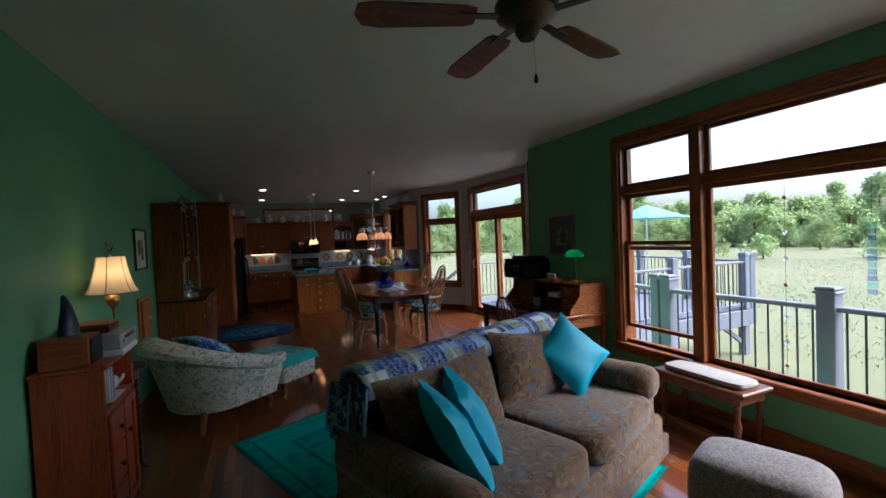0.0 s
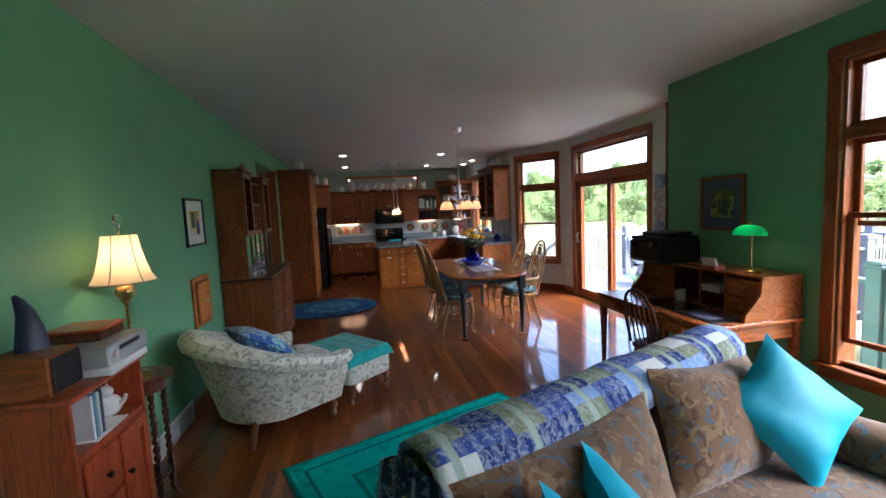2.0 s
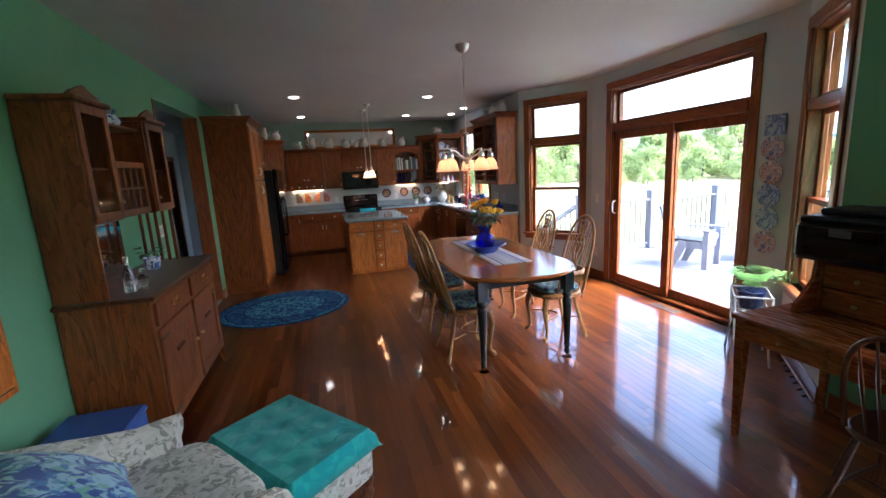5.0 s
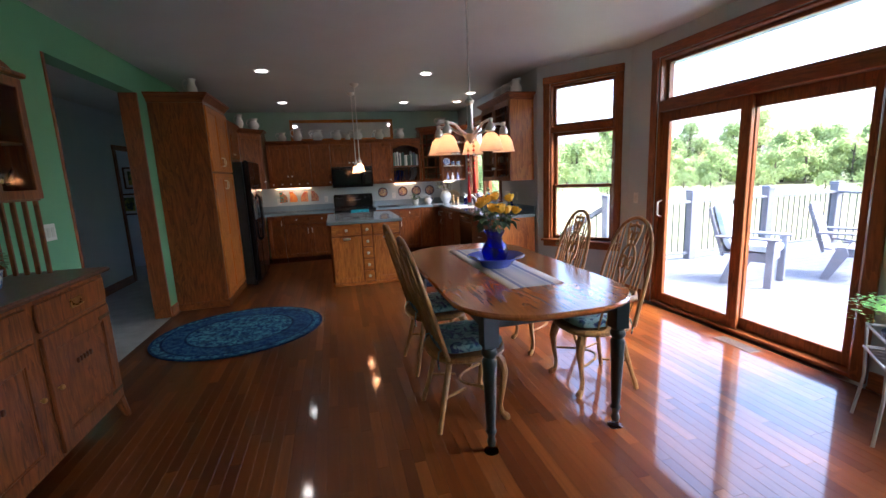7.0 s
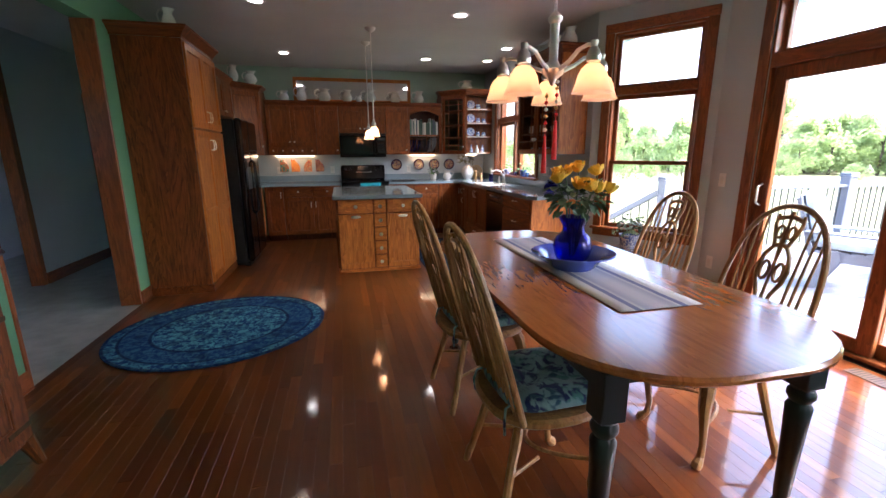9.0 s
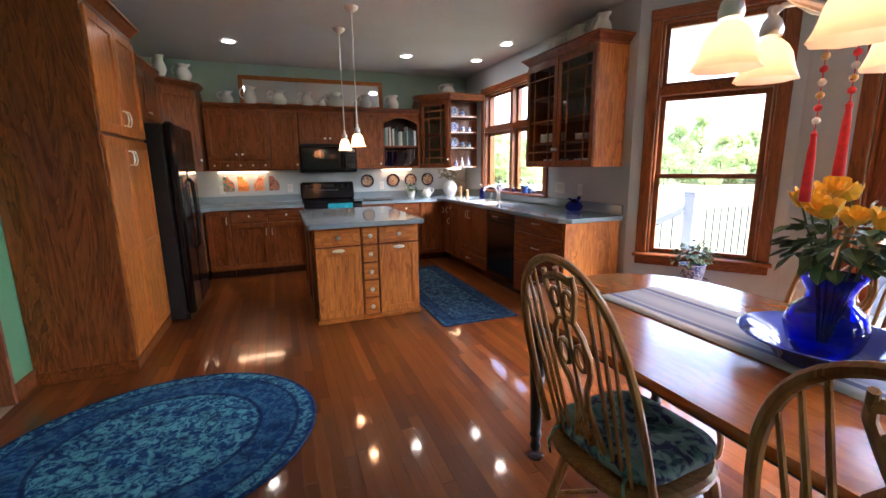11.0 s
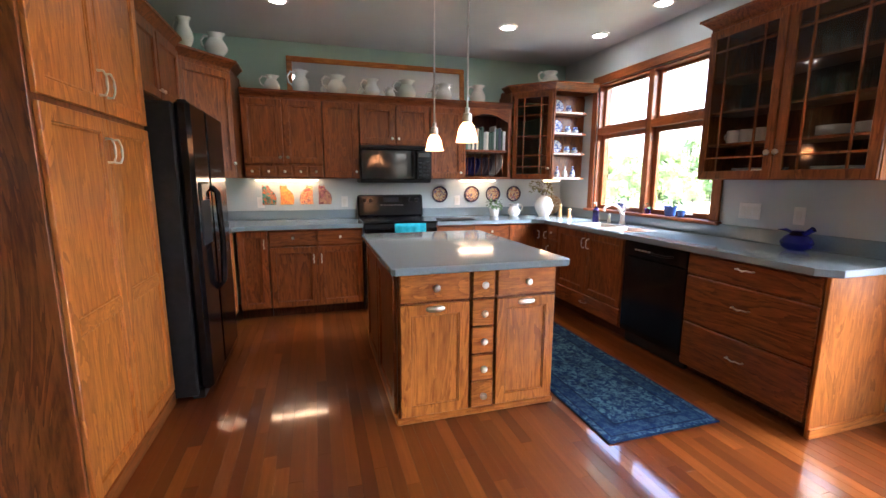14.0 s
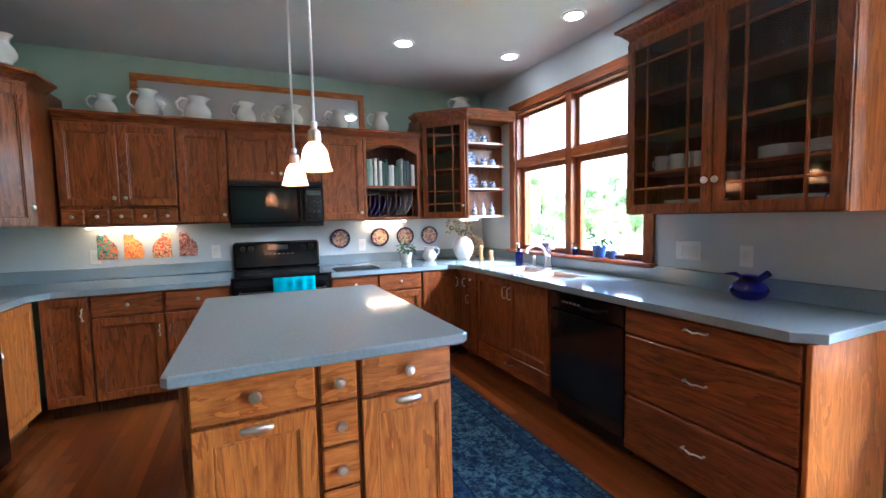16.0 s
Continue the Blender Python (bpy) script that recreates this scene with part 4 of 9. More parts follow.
# refrigerator
e = thing("refrigerator", (-0.73, 11.11, 0), "black side-by-side refrigerator with a dispenser in the door", "refrigerator")
part("body", cbox(B(), (-0.39, -0.445, 0.02), (0.30, 0.445, 1.775), 0.01), BLACKMATT, e)
for y0, y1, nm in ((-0.445, -0.075, "freezer_door"), (-0.067, 0.445, "fridge_door")):
    bm = cbox(B(), (0.306, y0, 0.06), (0.385, y1, 1.79), 0.022)
    d = part(nm, bm, BLACK, e)
    s = -0.10 if y1 < 0 else -0.04
    part("handle", tube(B(), [(0.385, s, 0.62), (0.42, s, 0.66), (0.432, s, 0.95), (0.42, s, 1.26), (0.385, s, 1.30)], 0.013), BLACK, d, "", True)
    if y1 < 0:
        part("dispenser", cbox(B(), (0.3855, -0.37, 0.95), (0.390, -0.16, 1.33), 0.002), BLACKMATT, d, "dark ice and water dispenser recess")
        part("dispenser_panel", cbox(B(), (0.3905, -0.36, 1.22), (0.395, -0.17, 1.32), 0.002), BLACK, d)
part("grille", cbox(B(), (0.26, -0.43, 0.0), (0.33, 0.43, 0.055), 0.004), BLACKMATT, e)

# microwave
e = thing("microwave_oven", (1.145, 12.58, 1.313), "black over-the-range microwave oven with a dark window", "microwave oven")
part("body", cbox(B(), (-0.375, -0.18, 0.0), (0.375, 0.21, 0.384), 0.006), BLACKMATT, e)
dr = part("door", cbox(B(), (-0.375, -0.225, 0.03), (0.20, -0.181, 0.345), 0.012), BLACK, e)
part("window", cbox(B(), (-0.33, -0.2275, 0.075), (0.10, -0.2255, 0.30), 0.001), plain("oven_window", (0.012, 0.012, 0.013), 0.04, 0, 0.1), dr)
part("handle", tube(B(), [(0.165, -0.225, 0.06), (0.165, -0.255, 0.08), (0.165, -0.255, 0.30), (0.165, -0.225, 0.32)], 0.010), BLACK, dr, "", True)
cp = part("control_panel", cbox(B(), (0.205, -0.225, 0.03), (0.375, -0.181, 0.345), 0.012), BLACK, e)
part("display", cbox(B(), (0.23, -0.2275, 0.27), (0.35, -0.2255, 0.31), 0.001), plain("display_grey", (0.06, 0.07, 0.07), 0.1), cp)
for i in range(4):
    for j in range(3):
        part("button", cbox(B(), (0.235 + j * 0.04, -0.228, 0.07 + i * 0.042), (0.265 + j * 0.04, -0.2255, 0.095 + i * 0.042), 0.001), BLACKMATT, cp)
part("vent_grille", cbox(B(), (-0.375, -0.22, 0.349), (0.375, -0.182, 0.382), 0.004), BLACKMATT, e)

# range
e = thing("electric_range", (1.142, 12.47, 0), "black electric range with a raised control panel", "range")
part("body", cbox(B(), (-0.378, -0.30, 0.02), (0.378, 0.32, 0.905), 0.006), BLACKMATT, e)
part("cooktop", cbox(B(), (-0.382, -0.345, 0.906), (0.382, 0.26, 0.925), 0.006), BLACK, e)
for x, y, r in ((-0.19, -0.16, 0.11), (0.19, -0.16, 0.09), (-0.19, 0.10, 0.08), (0.19, 0.10, 0.11)):
    part("burner", lathe(B(), [(r, 0.9252), (r, 0.9258), (r - 0.006, 0.9260), (0, 0.9260)], (x, y, 0), 28), plain("burner_ring", (0.05, 0.05, 0.05), 0.2), e, "", True)
od = part("oven_door", cbox(B(), (-0.375, -0.345, 0.20), (0.375, -0.301, 0.86), 0.01), BLACK, e)
part("oven_window", cbox(B(), (-0.26, -0.3475, 0.36), (0.26, -0.3455, 0.66), 0.001), BLACK, od)
part("handle", tube(B(), [(-0.32, -0.345, 0.80), (-0.32, -0.39, 0.80), (0.32, -0.39, 0.80), (0.32, -0.345, 0.80)], 0.013), BLACKMATT, od, "", True)
part("drawer", cbox(B(), (-0.375, -0.34, 0.03), (0.375, -0.301, 0.19), 0.008), BLACK, e)
bgm = Matrix.Translation((0, 0.27, 0.925)) @ pose(0, 0, 0, -8)
cp = part("control_panel", cbox(B(), (-0.378, 0, 0.0), (0.378, 0.045, 0.255), 0.02, bgm), BLACK, e)
for x in (-0.30, -0.23, 0.23, 0.30):
    part("knob", lathe(B(), [(0.024, 0), (0.022, 0.02), (0.016, 0.026), (0, 0.026)], seg=16, m=bgm @ Matrix.Translation((x, 0, 0.19)) @ pose(0, 0, 0, 90)), BLACKMATT, cp, "", True)
part("clock", cbox(B(), (-0.09, -0.003, 0.17), (0.09, -0.0005, 0.22), 0.001, bgm), plain("clock_face", (0.05, 0.05, 0.055), 0.1), cp)
for i in range(7):
    part("marking", cbox(B(), (-0.12 + i * 0.04, -0.002, 0.13), (-0.10 + i * 0.04, -0.0005, 0.137), 0.0003, bgm), WHITEPL, cp)
TEAL = plain("teal_towel", (0.03, 0.36, 0.46), 0.9, 0, 0.2, 30, 0.4)
e = thing("dish_towel", (1.22, 12.07, 0.62), "bright turquoise dish towel over the oven handle", "towel")
bm = B()
n = 18
for k in range(2):
    rows = []
    for j in range(7):
        rows.append([bm.verts.new((-0.16 + 0.32 * i / n, (-0.012 if k == 0 else 0.014) * (1 if j < 6 else 0.5) + 0.005 * math.sin(i * 1.4), 0.05 + 0.245 * j / 6 - (0.02 if k else 0))) for i in range(n + 1)])
    for p, q in zip(rows, rows[1:]):
        for i in range(n):
            bm.faces.new([p[i], p[i + 1], q[i + 1], q[i]])
so = part("cloth", bm, TEAL, e, "", True)
sm = so.modifiers.new("thick", "SOLIDIFY")
sm.thickness = 0.005

# glazed wall cabinet on the east wall
GX, GY0, GY1, GZ0, GZ1 = 3.045, 9.345, 10.415, 1.355, 2.375
e = thing("glass_cabinet", ((GX + XR) / 2, (GY0 + GY1) / 2, GZ0), "stained oak wall cabinet with two glazed doors full of crockery", "wall cabinet", "kitchen wall cabinets")
o = e.matrix_basis.translation
hx, hy, hh = (XR - 0.006 - GX) / 2, (GY1 - GY0) / 2, GZ1 - GZ0
# South panel lighter than the north one: its lit look is painted in.
part("side_panel", cbox(B(), (-hx, -hy, 0), (hx, -hy + 0.018, hh), 0.002), HONEY, e, "end panel in a lighter oak tone")
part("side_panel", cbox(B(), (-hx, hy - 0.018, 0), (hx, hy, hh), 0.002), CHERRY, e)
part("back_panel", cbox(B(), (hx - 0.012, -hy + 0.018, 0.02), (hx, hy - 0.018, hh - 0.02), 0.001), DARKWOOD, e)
part("bottom_panel", cbox(B(), (-hx, -hy + 0.018, 0), (hx, hy - 0.018, 0.02), 0.002), CHERRY_Y, e)
part("top_panel", cbox(B(), (-hx, -hy + 0.018, hh - 0.02), (hx, hy - 0.018, hh), 0.002), CHERRY_Y, e)
part("divider", cbox(B(), (-hx, -0.02, 0.02), (-hx + 0.02, 0.02, hh - 0.02), 0.002), CHERRY, e)
SHZ = (0.02, 0.25, 0.47, 0.70)
for z in SHZ[1:]:
    part("shelf", cbox(B(), (-hx + 0.02, -hy + 0.018, z - 0.018), (hx - 0.012, hy - 0.018, z), 0.002), CHERRY_Y, e)
m = face_frame((-hx, -hy, 0), 90)
for i in range(2):
    d = glass_door(e, m, i * 0.535 + 0.004, i * 0.535 + 0.531, 0.006, hh - 0.006, CHERRY, 0.055, cols=(0.2, 0.8), rows=(0.10, 0.90))
    knob(d, m, 0.508 + i * 0.054, 0.17, 0.018)
crown(e, [(hx, -hy - 0.003), (-hx - 0.003, -hy - 0.003), (-hx - 0.003, hy), (hx, hy)][::-1], hh, 0.085, 0.06)
part("backing_board", cbox(B(), (-hx + 0.01, -hy + 0.01, hh + 0.001), (hx, hy - 0.01, hh + 0.055), 0.002), CHERRY_Y, e)


# ---- fabrics ----
def fabric(name, base, marks, scale, rough=0.9, weave=260, thresh=(0.46, 0.54), warp=1.2, bump=0.25):
    """A woven cloth with a patchy figure: marks are (colour, offset) laid over the base."""
    k = Mat(name, rough, 0, 0.25)
    mp = k.map()
    col = k.ramp(k.noise(mp, 3.0, 3), [(0.3, [c * 0.88 for c in base]), (0.7, [min(1, c * 1.1) for c in base])])
    for i, (c, off) in enumerate(marks):
        mo = k.n("Mapping", Vector=k.co.outputs["Object"], Location=(off, off * 1.7, -off)).outputs[0]
        f = k.noise(mo, scale * (1 + 0.35 * i), 2.5, 0.5, warp)
        f = k.n("MapRange", Value=f, From_Min=thresh[0], From_Max=thresh[1]).outputs[0]
        col = k.mix(f, col, c)
    k.color(col)
    k.bump(k.noise(mp, weave, 2), bump, 0.002)
    k.b.inputs["Sheen Weight"].default_value = 0.25
    return k.m


def rug_material(name, field, figure, edge, scale=14.0, hx=1.0, hy=1.0, oval=False):
    """A worn patterned rug with a border band that follows its outline."""
    k = Mat(name, 0.95, 0, 0.1)
    sep = k.n("SeparateXYZ", Vector=k.co.outputs["Object"])
    ax = k.mth("DIVIDE", k.mth("ABSOLUTE", sep.outputs[0]), hx)
    ay = k.mth("DIVIDE", k.mth("ABSOLUTE", sep.outputs[1]), hy)
    if oval:
        r = k.mth("SQRT", k.mth("ADD", k.mth("MULTIPLY", ax, ax), k.mth("MULTIPLY", ay, ay)))
    else:
        inset = k.mth("MINIMUM", k.mth("SUBTRACT", hx, k.mth("ABSOLUTE", sep.outputs[0])), k.mth("SUBTRACT", hy, k.mth("ABSOLUTE", sep.outputs[1])))
        r = k.mth("SUBTRACT", 1.0, k.mth("DIVIDE", inset, min(hx, hy)))
    mp = k.map()
    warp = k.n("TexNoise", Vector=mp, Scale=scale * 0.35, Detail=2.0)
    bent = k.mix(0.06, mp, warp.outputs["Color"])
    fig = k.n("MapRange", Value=k.noise(bent, scale * 1.9, 6, 0.62, 1.0), From_Min=0.44, From_Max=0.60).outputs[0]
    vor = k.n("TexVoronoi", Vector=bent, Scale=scale * 0.5).outputs["Distance"]
    fig2 = k.n("MapRange", Value=vor, From_Min=0.22, From_Max=0.42).outputs[0]
    wear = k.noise(mp, 2.4, 5, 0.7)
    # the middle field is paler than the band that frames it
    middle = k.ramp(r, [(0.0, (1, 1, 1)), (0.60, (1, 1, 1)), (0.63, (0.35, 0.35, 0.35)), (0.86, (0.35, 0.35, 0.35)), (0.88, (0.8, 0.8, 0.8)), (1.0, (0.8, 0.8, 0.8))])
    col = k.mix(k.mth("MULTIPLY", fig, middle), field, figure)
    col = k.mix(k.mth("MULTIPLY", k.mth("SUBTRACT", 1.0, fig2), 0.5), col, edge)
    band = k.ramp(r, [(0.0, (0, 0, 0)), (0.60, (0, 0, 0)), (0.612, (1, 1, 1)), (0.63, (1, 1, 1)), (0.642, (0, 0, 0)), (0.855, (0, 0, 0)), (0.866, (1, 1, 1)), (0.88, (1, 1, 1)), (0.89, (0, 0, 0)), (0.965, (0, 0, 0)), (0.975, (1, 1, 1)), (1.0, (1, 1, 1))])
    col = k.mix(k.mth("MULTIPLY", band, 0.8), col, edge)
    col = k.mix(k.n("MapRange", Value=wear, From_Min=0.45, From_Max=0.75, To_Max=0.4).outputs[0], col, field)
    k.color(col)
    k.bump(k.noise(mp, 320, 2), 0.4, 0.003)
    return k.m


# ---- dining ----
def windsor(arms, group, label):
    """A bow-back chair that faces +x, at the origin."""
    e = thing("dining_chair", (0, 0, 0), label, "chair", group)
    w = CHAIRWOOD
    out = []
    for i in range(28):
        a = 2 * math.pi * i / 28
        r = 0.238 * (abs(math.cos(a)) ** 2.6 + abs(math.sin(a)) ** 2.6) ** (-1 / 2.6)
        out.append((r * math.cos(a), r * math.sin(a) * 1.0))
    part("seat", prism(B(), out, 0.415, 0.455, 0.012), w, e, "", True)
    # bow
    lean = 0.17
    H0, H1, half = 0.455, 1.13, 0.23
    pts = []
    for i in range(29):
        a = math.pi * i / 28
        y = -half * math.cos(a) * (1.0 + 0.10 * math.sin(a) ** 2)
        s = math.sin(a) ** 0.55
        z = H0 + (H1 - H0) * s
        pts.append((-0.165 - lean * (z - H0) / 0.6, y, z))
    part("bow", tube(B(), pts, 0.014, 8, flat=0.85), w, e, "", True)

    def back_x(z):
        return -0.165 - lean * (z - H0) / 0.6

    def bow_z(y):
        k = min(0.999, abs(y) / (half * 1.05))
        return H0 + (H1 - H0) * math.sqrt(1 - k * k) ** 0.55 - 0.01
    for y in (-0.168, -0.135, -0.102, 0.102, 0.135, 0.168):
        z = bow_z(y * 1.03)
        part("spindle", tube(B(), [(back_x(H0), y * 0.92, H0 - 0.01), (back_x((H0 + z) / 2), y * 0.97, (H0 + z) / 2), (back_x(z), y * 1.03, z)], [0.006, 0.0075, 0.005], 6), w, e, "", True)
    # pierced splat: two scrolled outer ribs, a centre rib and cross scrolls
    bm = B()

    def at(y, z):
        return (back_x(H0 + z), y, H0 + z)
    for s in (-1, 1):
        outer = [(0.050, 0.0), (0.058, 0.06), (0.040, 0.13), (0.024, 0.20), (0.034, 0.27), (0.062, 0.33), (0.070, 0.39), (0.056, 0.45), (0.030, 0.49), (0.046, 0.54), (0.060, 0.59), (0.056, 0.635)]
        tube(bm, [at(s * y, z) for y, z in outer], [0.012, 0.013, 0.012, 0.011, 0.012, 0.013, 0.013, 0.012, 0.011, 0.011, 0.011, 0.009], 7, flat=0.8)
        tube(bm, [at(s * 0.034 + s * 0.020 * math.cos(a), 0.375 + 0.042 * math.sin(a)) for a in [2 * math.pi * q / 12 for q in range(12)]], 0.008, 6, True)
        tube(bm, [at(s * 0.026 + s * 0.016 * math.cos(a), 0.555 + 0.028 * math.sin(a)) for a in [2 * math.pi * q / 12 for q in range(12)]], 0.007, 6, True)
        tube(bm, [at(s * 0.028 + s * 0.014 * math.cos(a), 0.085 + 0.035 * math.sin(a)) for a in [2 * math.pi * q / 12 for q in range(12)]], 0.007, 6, True)
    tube(bm, [at(0, z) for z in (0.0, 0.10, 0.20, 0.30, 0.42, 0.50, 0.58, 0.65)], [0.016, 0.012, 0.018, 0.010, 0.010, 0.016, 0.009, 0.012], 7, flat=0.7)
    for z, h in ((0.015, 0.05), (0.19, 0.024), (0.49, 0.03), (0.62, 0.055)):
        tube(bm, [at(y, z + 0.008 * math.cos(y * 50)) for y in (-h, -h / 2, 0, h / 2, h)], 0.011, 6)
    part("splat", bm, w, e, "scroll-cut pierced back splat", True)
    # legs: cabriole in front, raked turned behind
    for s in (-1, 1):
        prof = [(0.15, 0.15, 0.42, 0.026), (0.175, 0.165, 0.37, 0.032), (0.19, 0.178, 0.30, 0.026), (0.18, 0.178, 0.20, 0.018), (0.165, 0.172, 0.10, 0.014), (0.172, 0.175, 0.045, 0.016), (0.195, 0.185, 0.022, 0.024), (0.205, 0.19, 0.002, 0.018)]
        part("front_leg", tube(B(), [(x, s * y, z) for x, y, z, r in prof], [p[3] for p in prof], 8), w, e, "cabriole front leg", True)
        prof = [(-0.13, 0.13, 0.42, 0.016), (-0.15, 0.145, 0.33, 0.020), (-0.18, 0.165, 0.20, 0.017), (-0.205, 0.185, 0.09, 0.015), (-0.215, 0.192, 0.06, 0.018), (-0.228, 0.20, 0.001, 0.015)]
        part("back_leg", tube(B(), [(x, s * y, z) for x, y, z, r in prof], [p[3] for p in prof], 8), w, e, "", True)
    pts = [(0.18 - 0.21 * (1 - (y / 0.178) ** 2), y, 0.205) for y in [-0.178 + 0.356 * i / 14 for i in range(15)]]
    part("stretcher", tube(B(), pts, 0.009, 7), w, e, "bent hoop stretcher", True)
    for s in (-1, 1):
        part("stretcher", tube(B(), [(-0.18, s * 0.167, 0.195), (-0.03, s * 0.10, 0.20)], 0.008, 6), w, e, "", True)
    if arms:
        pts = [(0.10, -0.275, 0.655), (-0.05, -0.27, 0.655), (-0.16, -0.245, 0.655), (-0.22, -0.17, 0.66), (-0.235, -0.06, 0.66), (-0.235, 0.06, 0.66), (-0.22, 0.17, 0.66), (-0.16, 0.245, 0.655), (-0.05, 0.27, 0.655), (0.10, 0.275, 0.655)]
        part("arm_rail", tube(B(), pts, [0.02, 0.02, 0.018, 0.015, 0.013, 0.013, 0.015, 0.018, 0.02, 0.022], 8, flat=0.6), w, e, "", True)
        for s in (-1, 1):
            for x in (0.08, 0.02, -0.05):
                part("arm_post", tube(B(), [(x * 0.9, s * 0.19, 0.45), (x, s * 0.272, 0.65)], 0.008, 6), w, e, "", True)
    return e


BLUEFLORAL = fabric("blue_floral_cotton", (0.035, 0.11, 0.17), [((0.10, 0.27, 0.25), 0.0), ((0.02, 0.04, 0.14), 3.0), ((0.22, 0.38, 0.40), 7.0)], 10)


def seat_cushion(e_at, turn):
    c = thing("seat_cushion", (e_at[0], e_at[1], 0.457), "tufted blue-green floral chair cushion with ties", "cushion", "chair cushions", turn)
    bm = blob(B(), (0.20, 0.205, 0.036), (0.01, 0, 0.036), 0.5, 44, 18, lump=0.006)
    for v in bm.verts:
        for bx, by in ((-0.07, -0.07), (-0.07, 0.07), (0.09, -0.07), (0.09, 0.07), (0.01, 0)):
            d = math.hypot(v.co.x - bx, v.co.y - by)
            if v.co.z > 0.036:
                v.co.z -= 0.026 * math.exp(-(d / 0.035) ** 2)
    part("pad", bm, BLUEFLORAL, c, "", True)
    for s in (-1, 1):
        part("tie", tube(B(), [(-0.17, s * 0.14, 0.03), (-0.20, s * 0.15, 0.02), (-0.21, s * 0.165, -0.03), (-0.205, s * 0.16, -0.08)], 0.005, 5), BLUEFLORAL, c, "", True)


CH = [((1.50, 6.52), 2, False), ((1.50, 7.27), 4, False), ((2.44, 6.60), 180, True), ((2.44, 7.30), 178, True)]
plain_chair = windsor(False, "chairs round the table", "golden-brown bow-back wooden chair with a scroll-cut splat at the dining table")
plain_chair.matrix_basis = pose(CH[0][0][0], CH[0][0][1], 0, 0, 0, CH[0][1])
copy_thing(plain_chair, pose(CH[1][0][0], CH[1][0][1], 0, 0, 0, CH[1][1]))
arm_chair = windsor(True, "chairs round the table", "golden-brown bow-back wooden armchair with a scroll-cut splat at the dining table")
arm_chair.matrix_basis = pose(CH[2][0][0], CH[2][0][1], 0, 0, 0, CH[2][1])
copy_thing(arm_chair, pose(CH[3][0][0], CH[3][0][1], 0, 0, 0, CH[3][1]))
for at, turn, _ in CH:
    seat_cushion(at, turn)

TX, TY = 1.89, 6.98
e = thing("dining_table", (TX, TY, 0), "oval-ended oak dining table with dark green turned legs", "table")
out = []
hx, hy, rr = 0.525, 1.09, 0.42
for cx, cy, a0 in ((hx - rr, hy - rr, 0), (-(hx - rr), hy - rr, 90), (-(hx - rr), -(hy - rr), 180), (hx - rr, -(hy - rr), 270)):
    out += arc(cx, cy, rr, a0, a0 + 90, 10)
part("tabletop", prism(B(), out, 0.768, 0.798, 0.010), TABLEWOOD, e, "glossy honey oak top", True)
part("apron", cbox(B(), (-0.40, -0.87, 0.678), (0.40, 0.87, 0.767), 0.004), GREENBLACK, e, "dark green apron")
legp = [(0.012, 0.03), (0.020, 0.035), (0.026, 0.06), (0.018, 0.085), (0.022, 0.10), (0.030, 0.12), (0.022, 0.14), (0.026, 0.17), (0.030, 0.30), (0.038, 0.48), (0.040, 0.52), (0.030, 0.54), (0.042, 0.56), (0.042, 0.575), (0.034, 0.59), (0.040, 0.60)]
for x in (-0.38, 0.38):
    for y in (-0.90, 0.86):
        bm = lathe(B(), legp, (x, y, 0), 18)
        cbox(bm, (x - 0.042, y - 0.042, 0.60), (x + 0.042, y + 0.042, 0.767), 0.004)
        lg = part("leg", bm, GREENBLACK, e, "", True)
        part("caster_cup", lathe(B(), [(0.040, 0.0), (0.042, 0.006), (0.036, 0.010), (0.014, 0.012), (0.013, 0.03)], (x, y, 0), 18), CLEARGLASS, lg, "clear glass floor cup", True)

# runner, bowl, vase and roses
RUN = Mat("striped_runner", 0.9)
sx = RUN.n("SeparateXYZ", Vector=RUN.co.outputs["Object"]).outputs[0]
band = RUN.ramp(RUN.mth("ADD", RUN.mth("MULTIPLY", sx, 2.6), 0.5), [(0.0, (0.60, 0.59, 0.57)), (0.20, (0.60, 0.59, 0.57)), (0.205, (0.17, 0.19, 0.31)), (0.27, (0.17, 0.19, 0.31)), (0.275, (0.58, 0.57, 0.56)), (0.33, (0.36, 0.37, 0.44)), (0.45, (0.52, 0.52, 0.54)), (0.55, (0.52, 0.52, 0.54)), (0.67, (0.36, 0.37, 0.44)), (0.725, (0.58, 0.57, 0.56)), (0.73, (0.17, 0.19, 0.31)), (0.795, (0.17, 0.19, 0.31)), (0.80, (0.60, 0.59, 0.57)), (1.0, (0.60, 0.59, 0.57))])
RUN.color(band)
RUN.bump(RUN.noise(RUN.map(), 400, 2), 0.4, 0.002)
e = thing("table_runner", (1.93, 7.06, 0.799), "white linen table runner with blue stripes", "table runner", "", 0)
bm = B()
n = 30
rows = [[bm.verts.new((-0.18 + 0.36 * i / 8, -0.69 + 1.38 * j / n, 0.002 + 0.0012 * noise.noise(Vector((i * 0.8, j * 0.5, 0))))) for i in range(9)] for j in range(n + 1)]
for p, q in zip(rows, rows[1:]):
    for i in range(8):
        bm.faces.new([p[i], p[i + 1], q[i + 1], q[i]])
ob = part("cloth", bm, RUN.m, e, "", True)
sm = ob.modifiers.new("thick", "SOLIDIFY")
sm.thickness = 0.002
BLUEPL = plain("periwinkle_glaze", (0.10, 0.14, 0.55), 0.12, 0, 0.12, 8, 0, 0.5, 0.5)
e = thing("serving_bowl", (1.90, 6.98, 0.804), "wide periwinkle-blue glazed bowl on the table runner", "bowl")
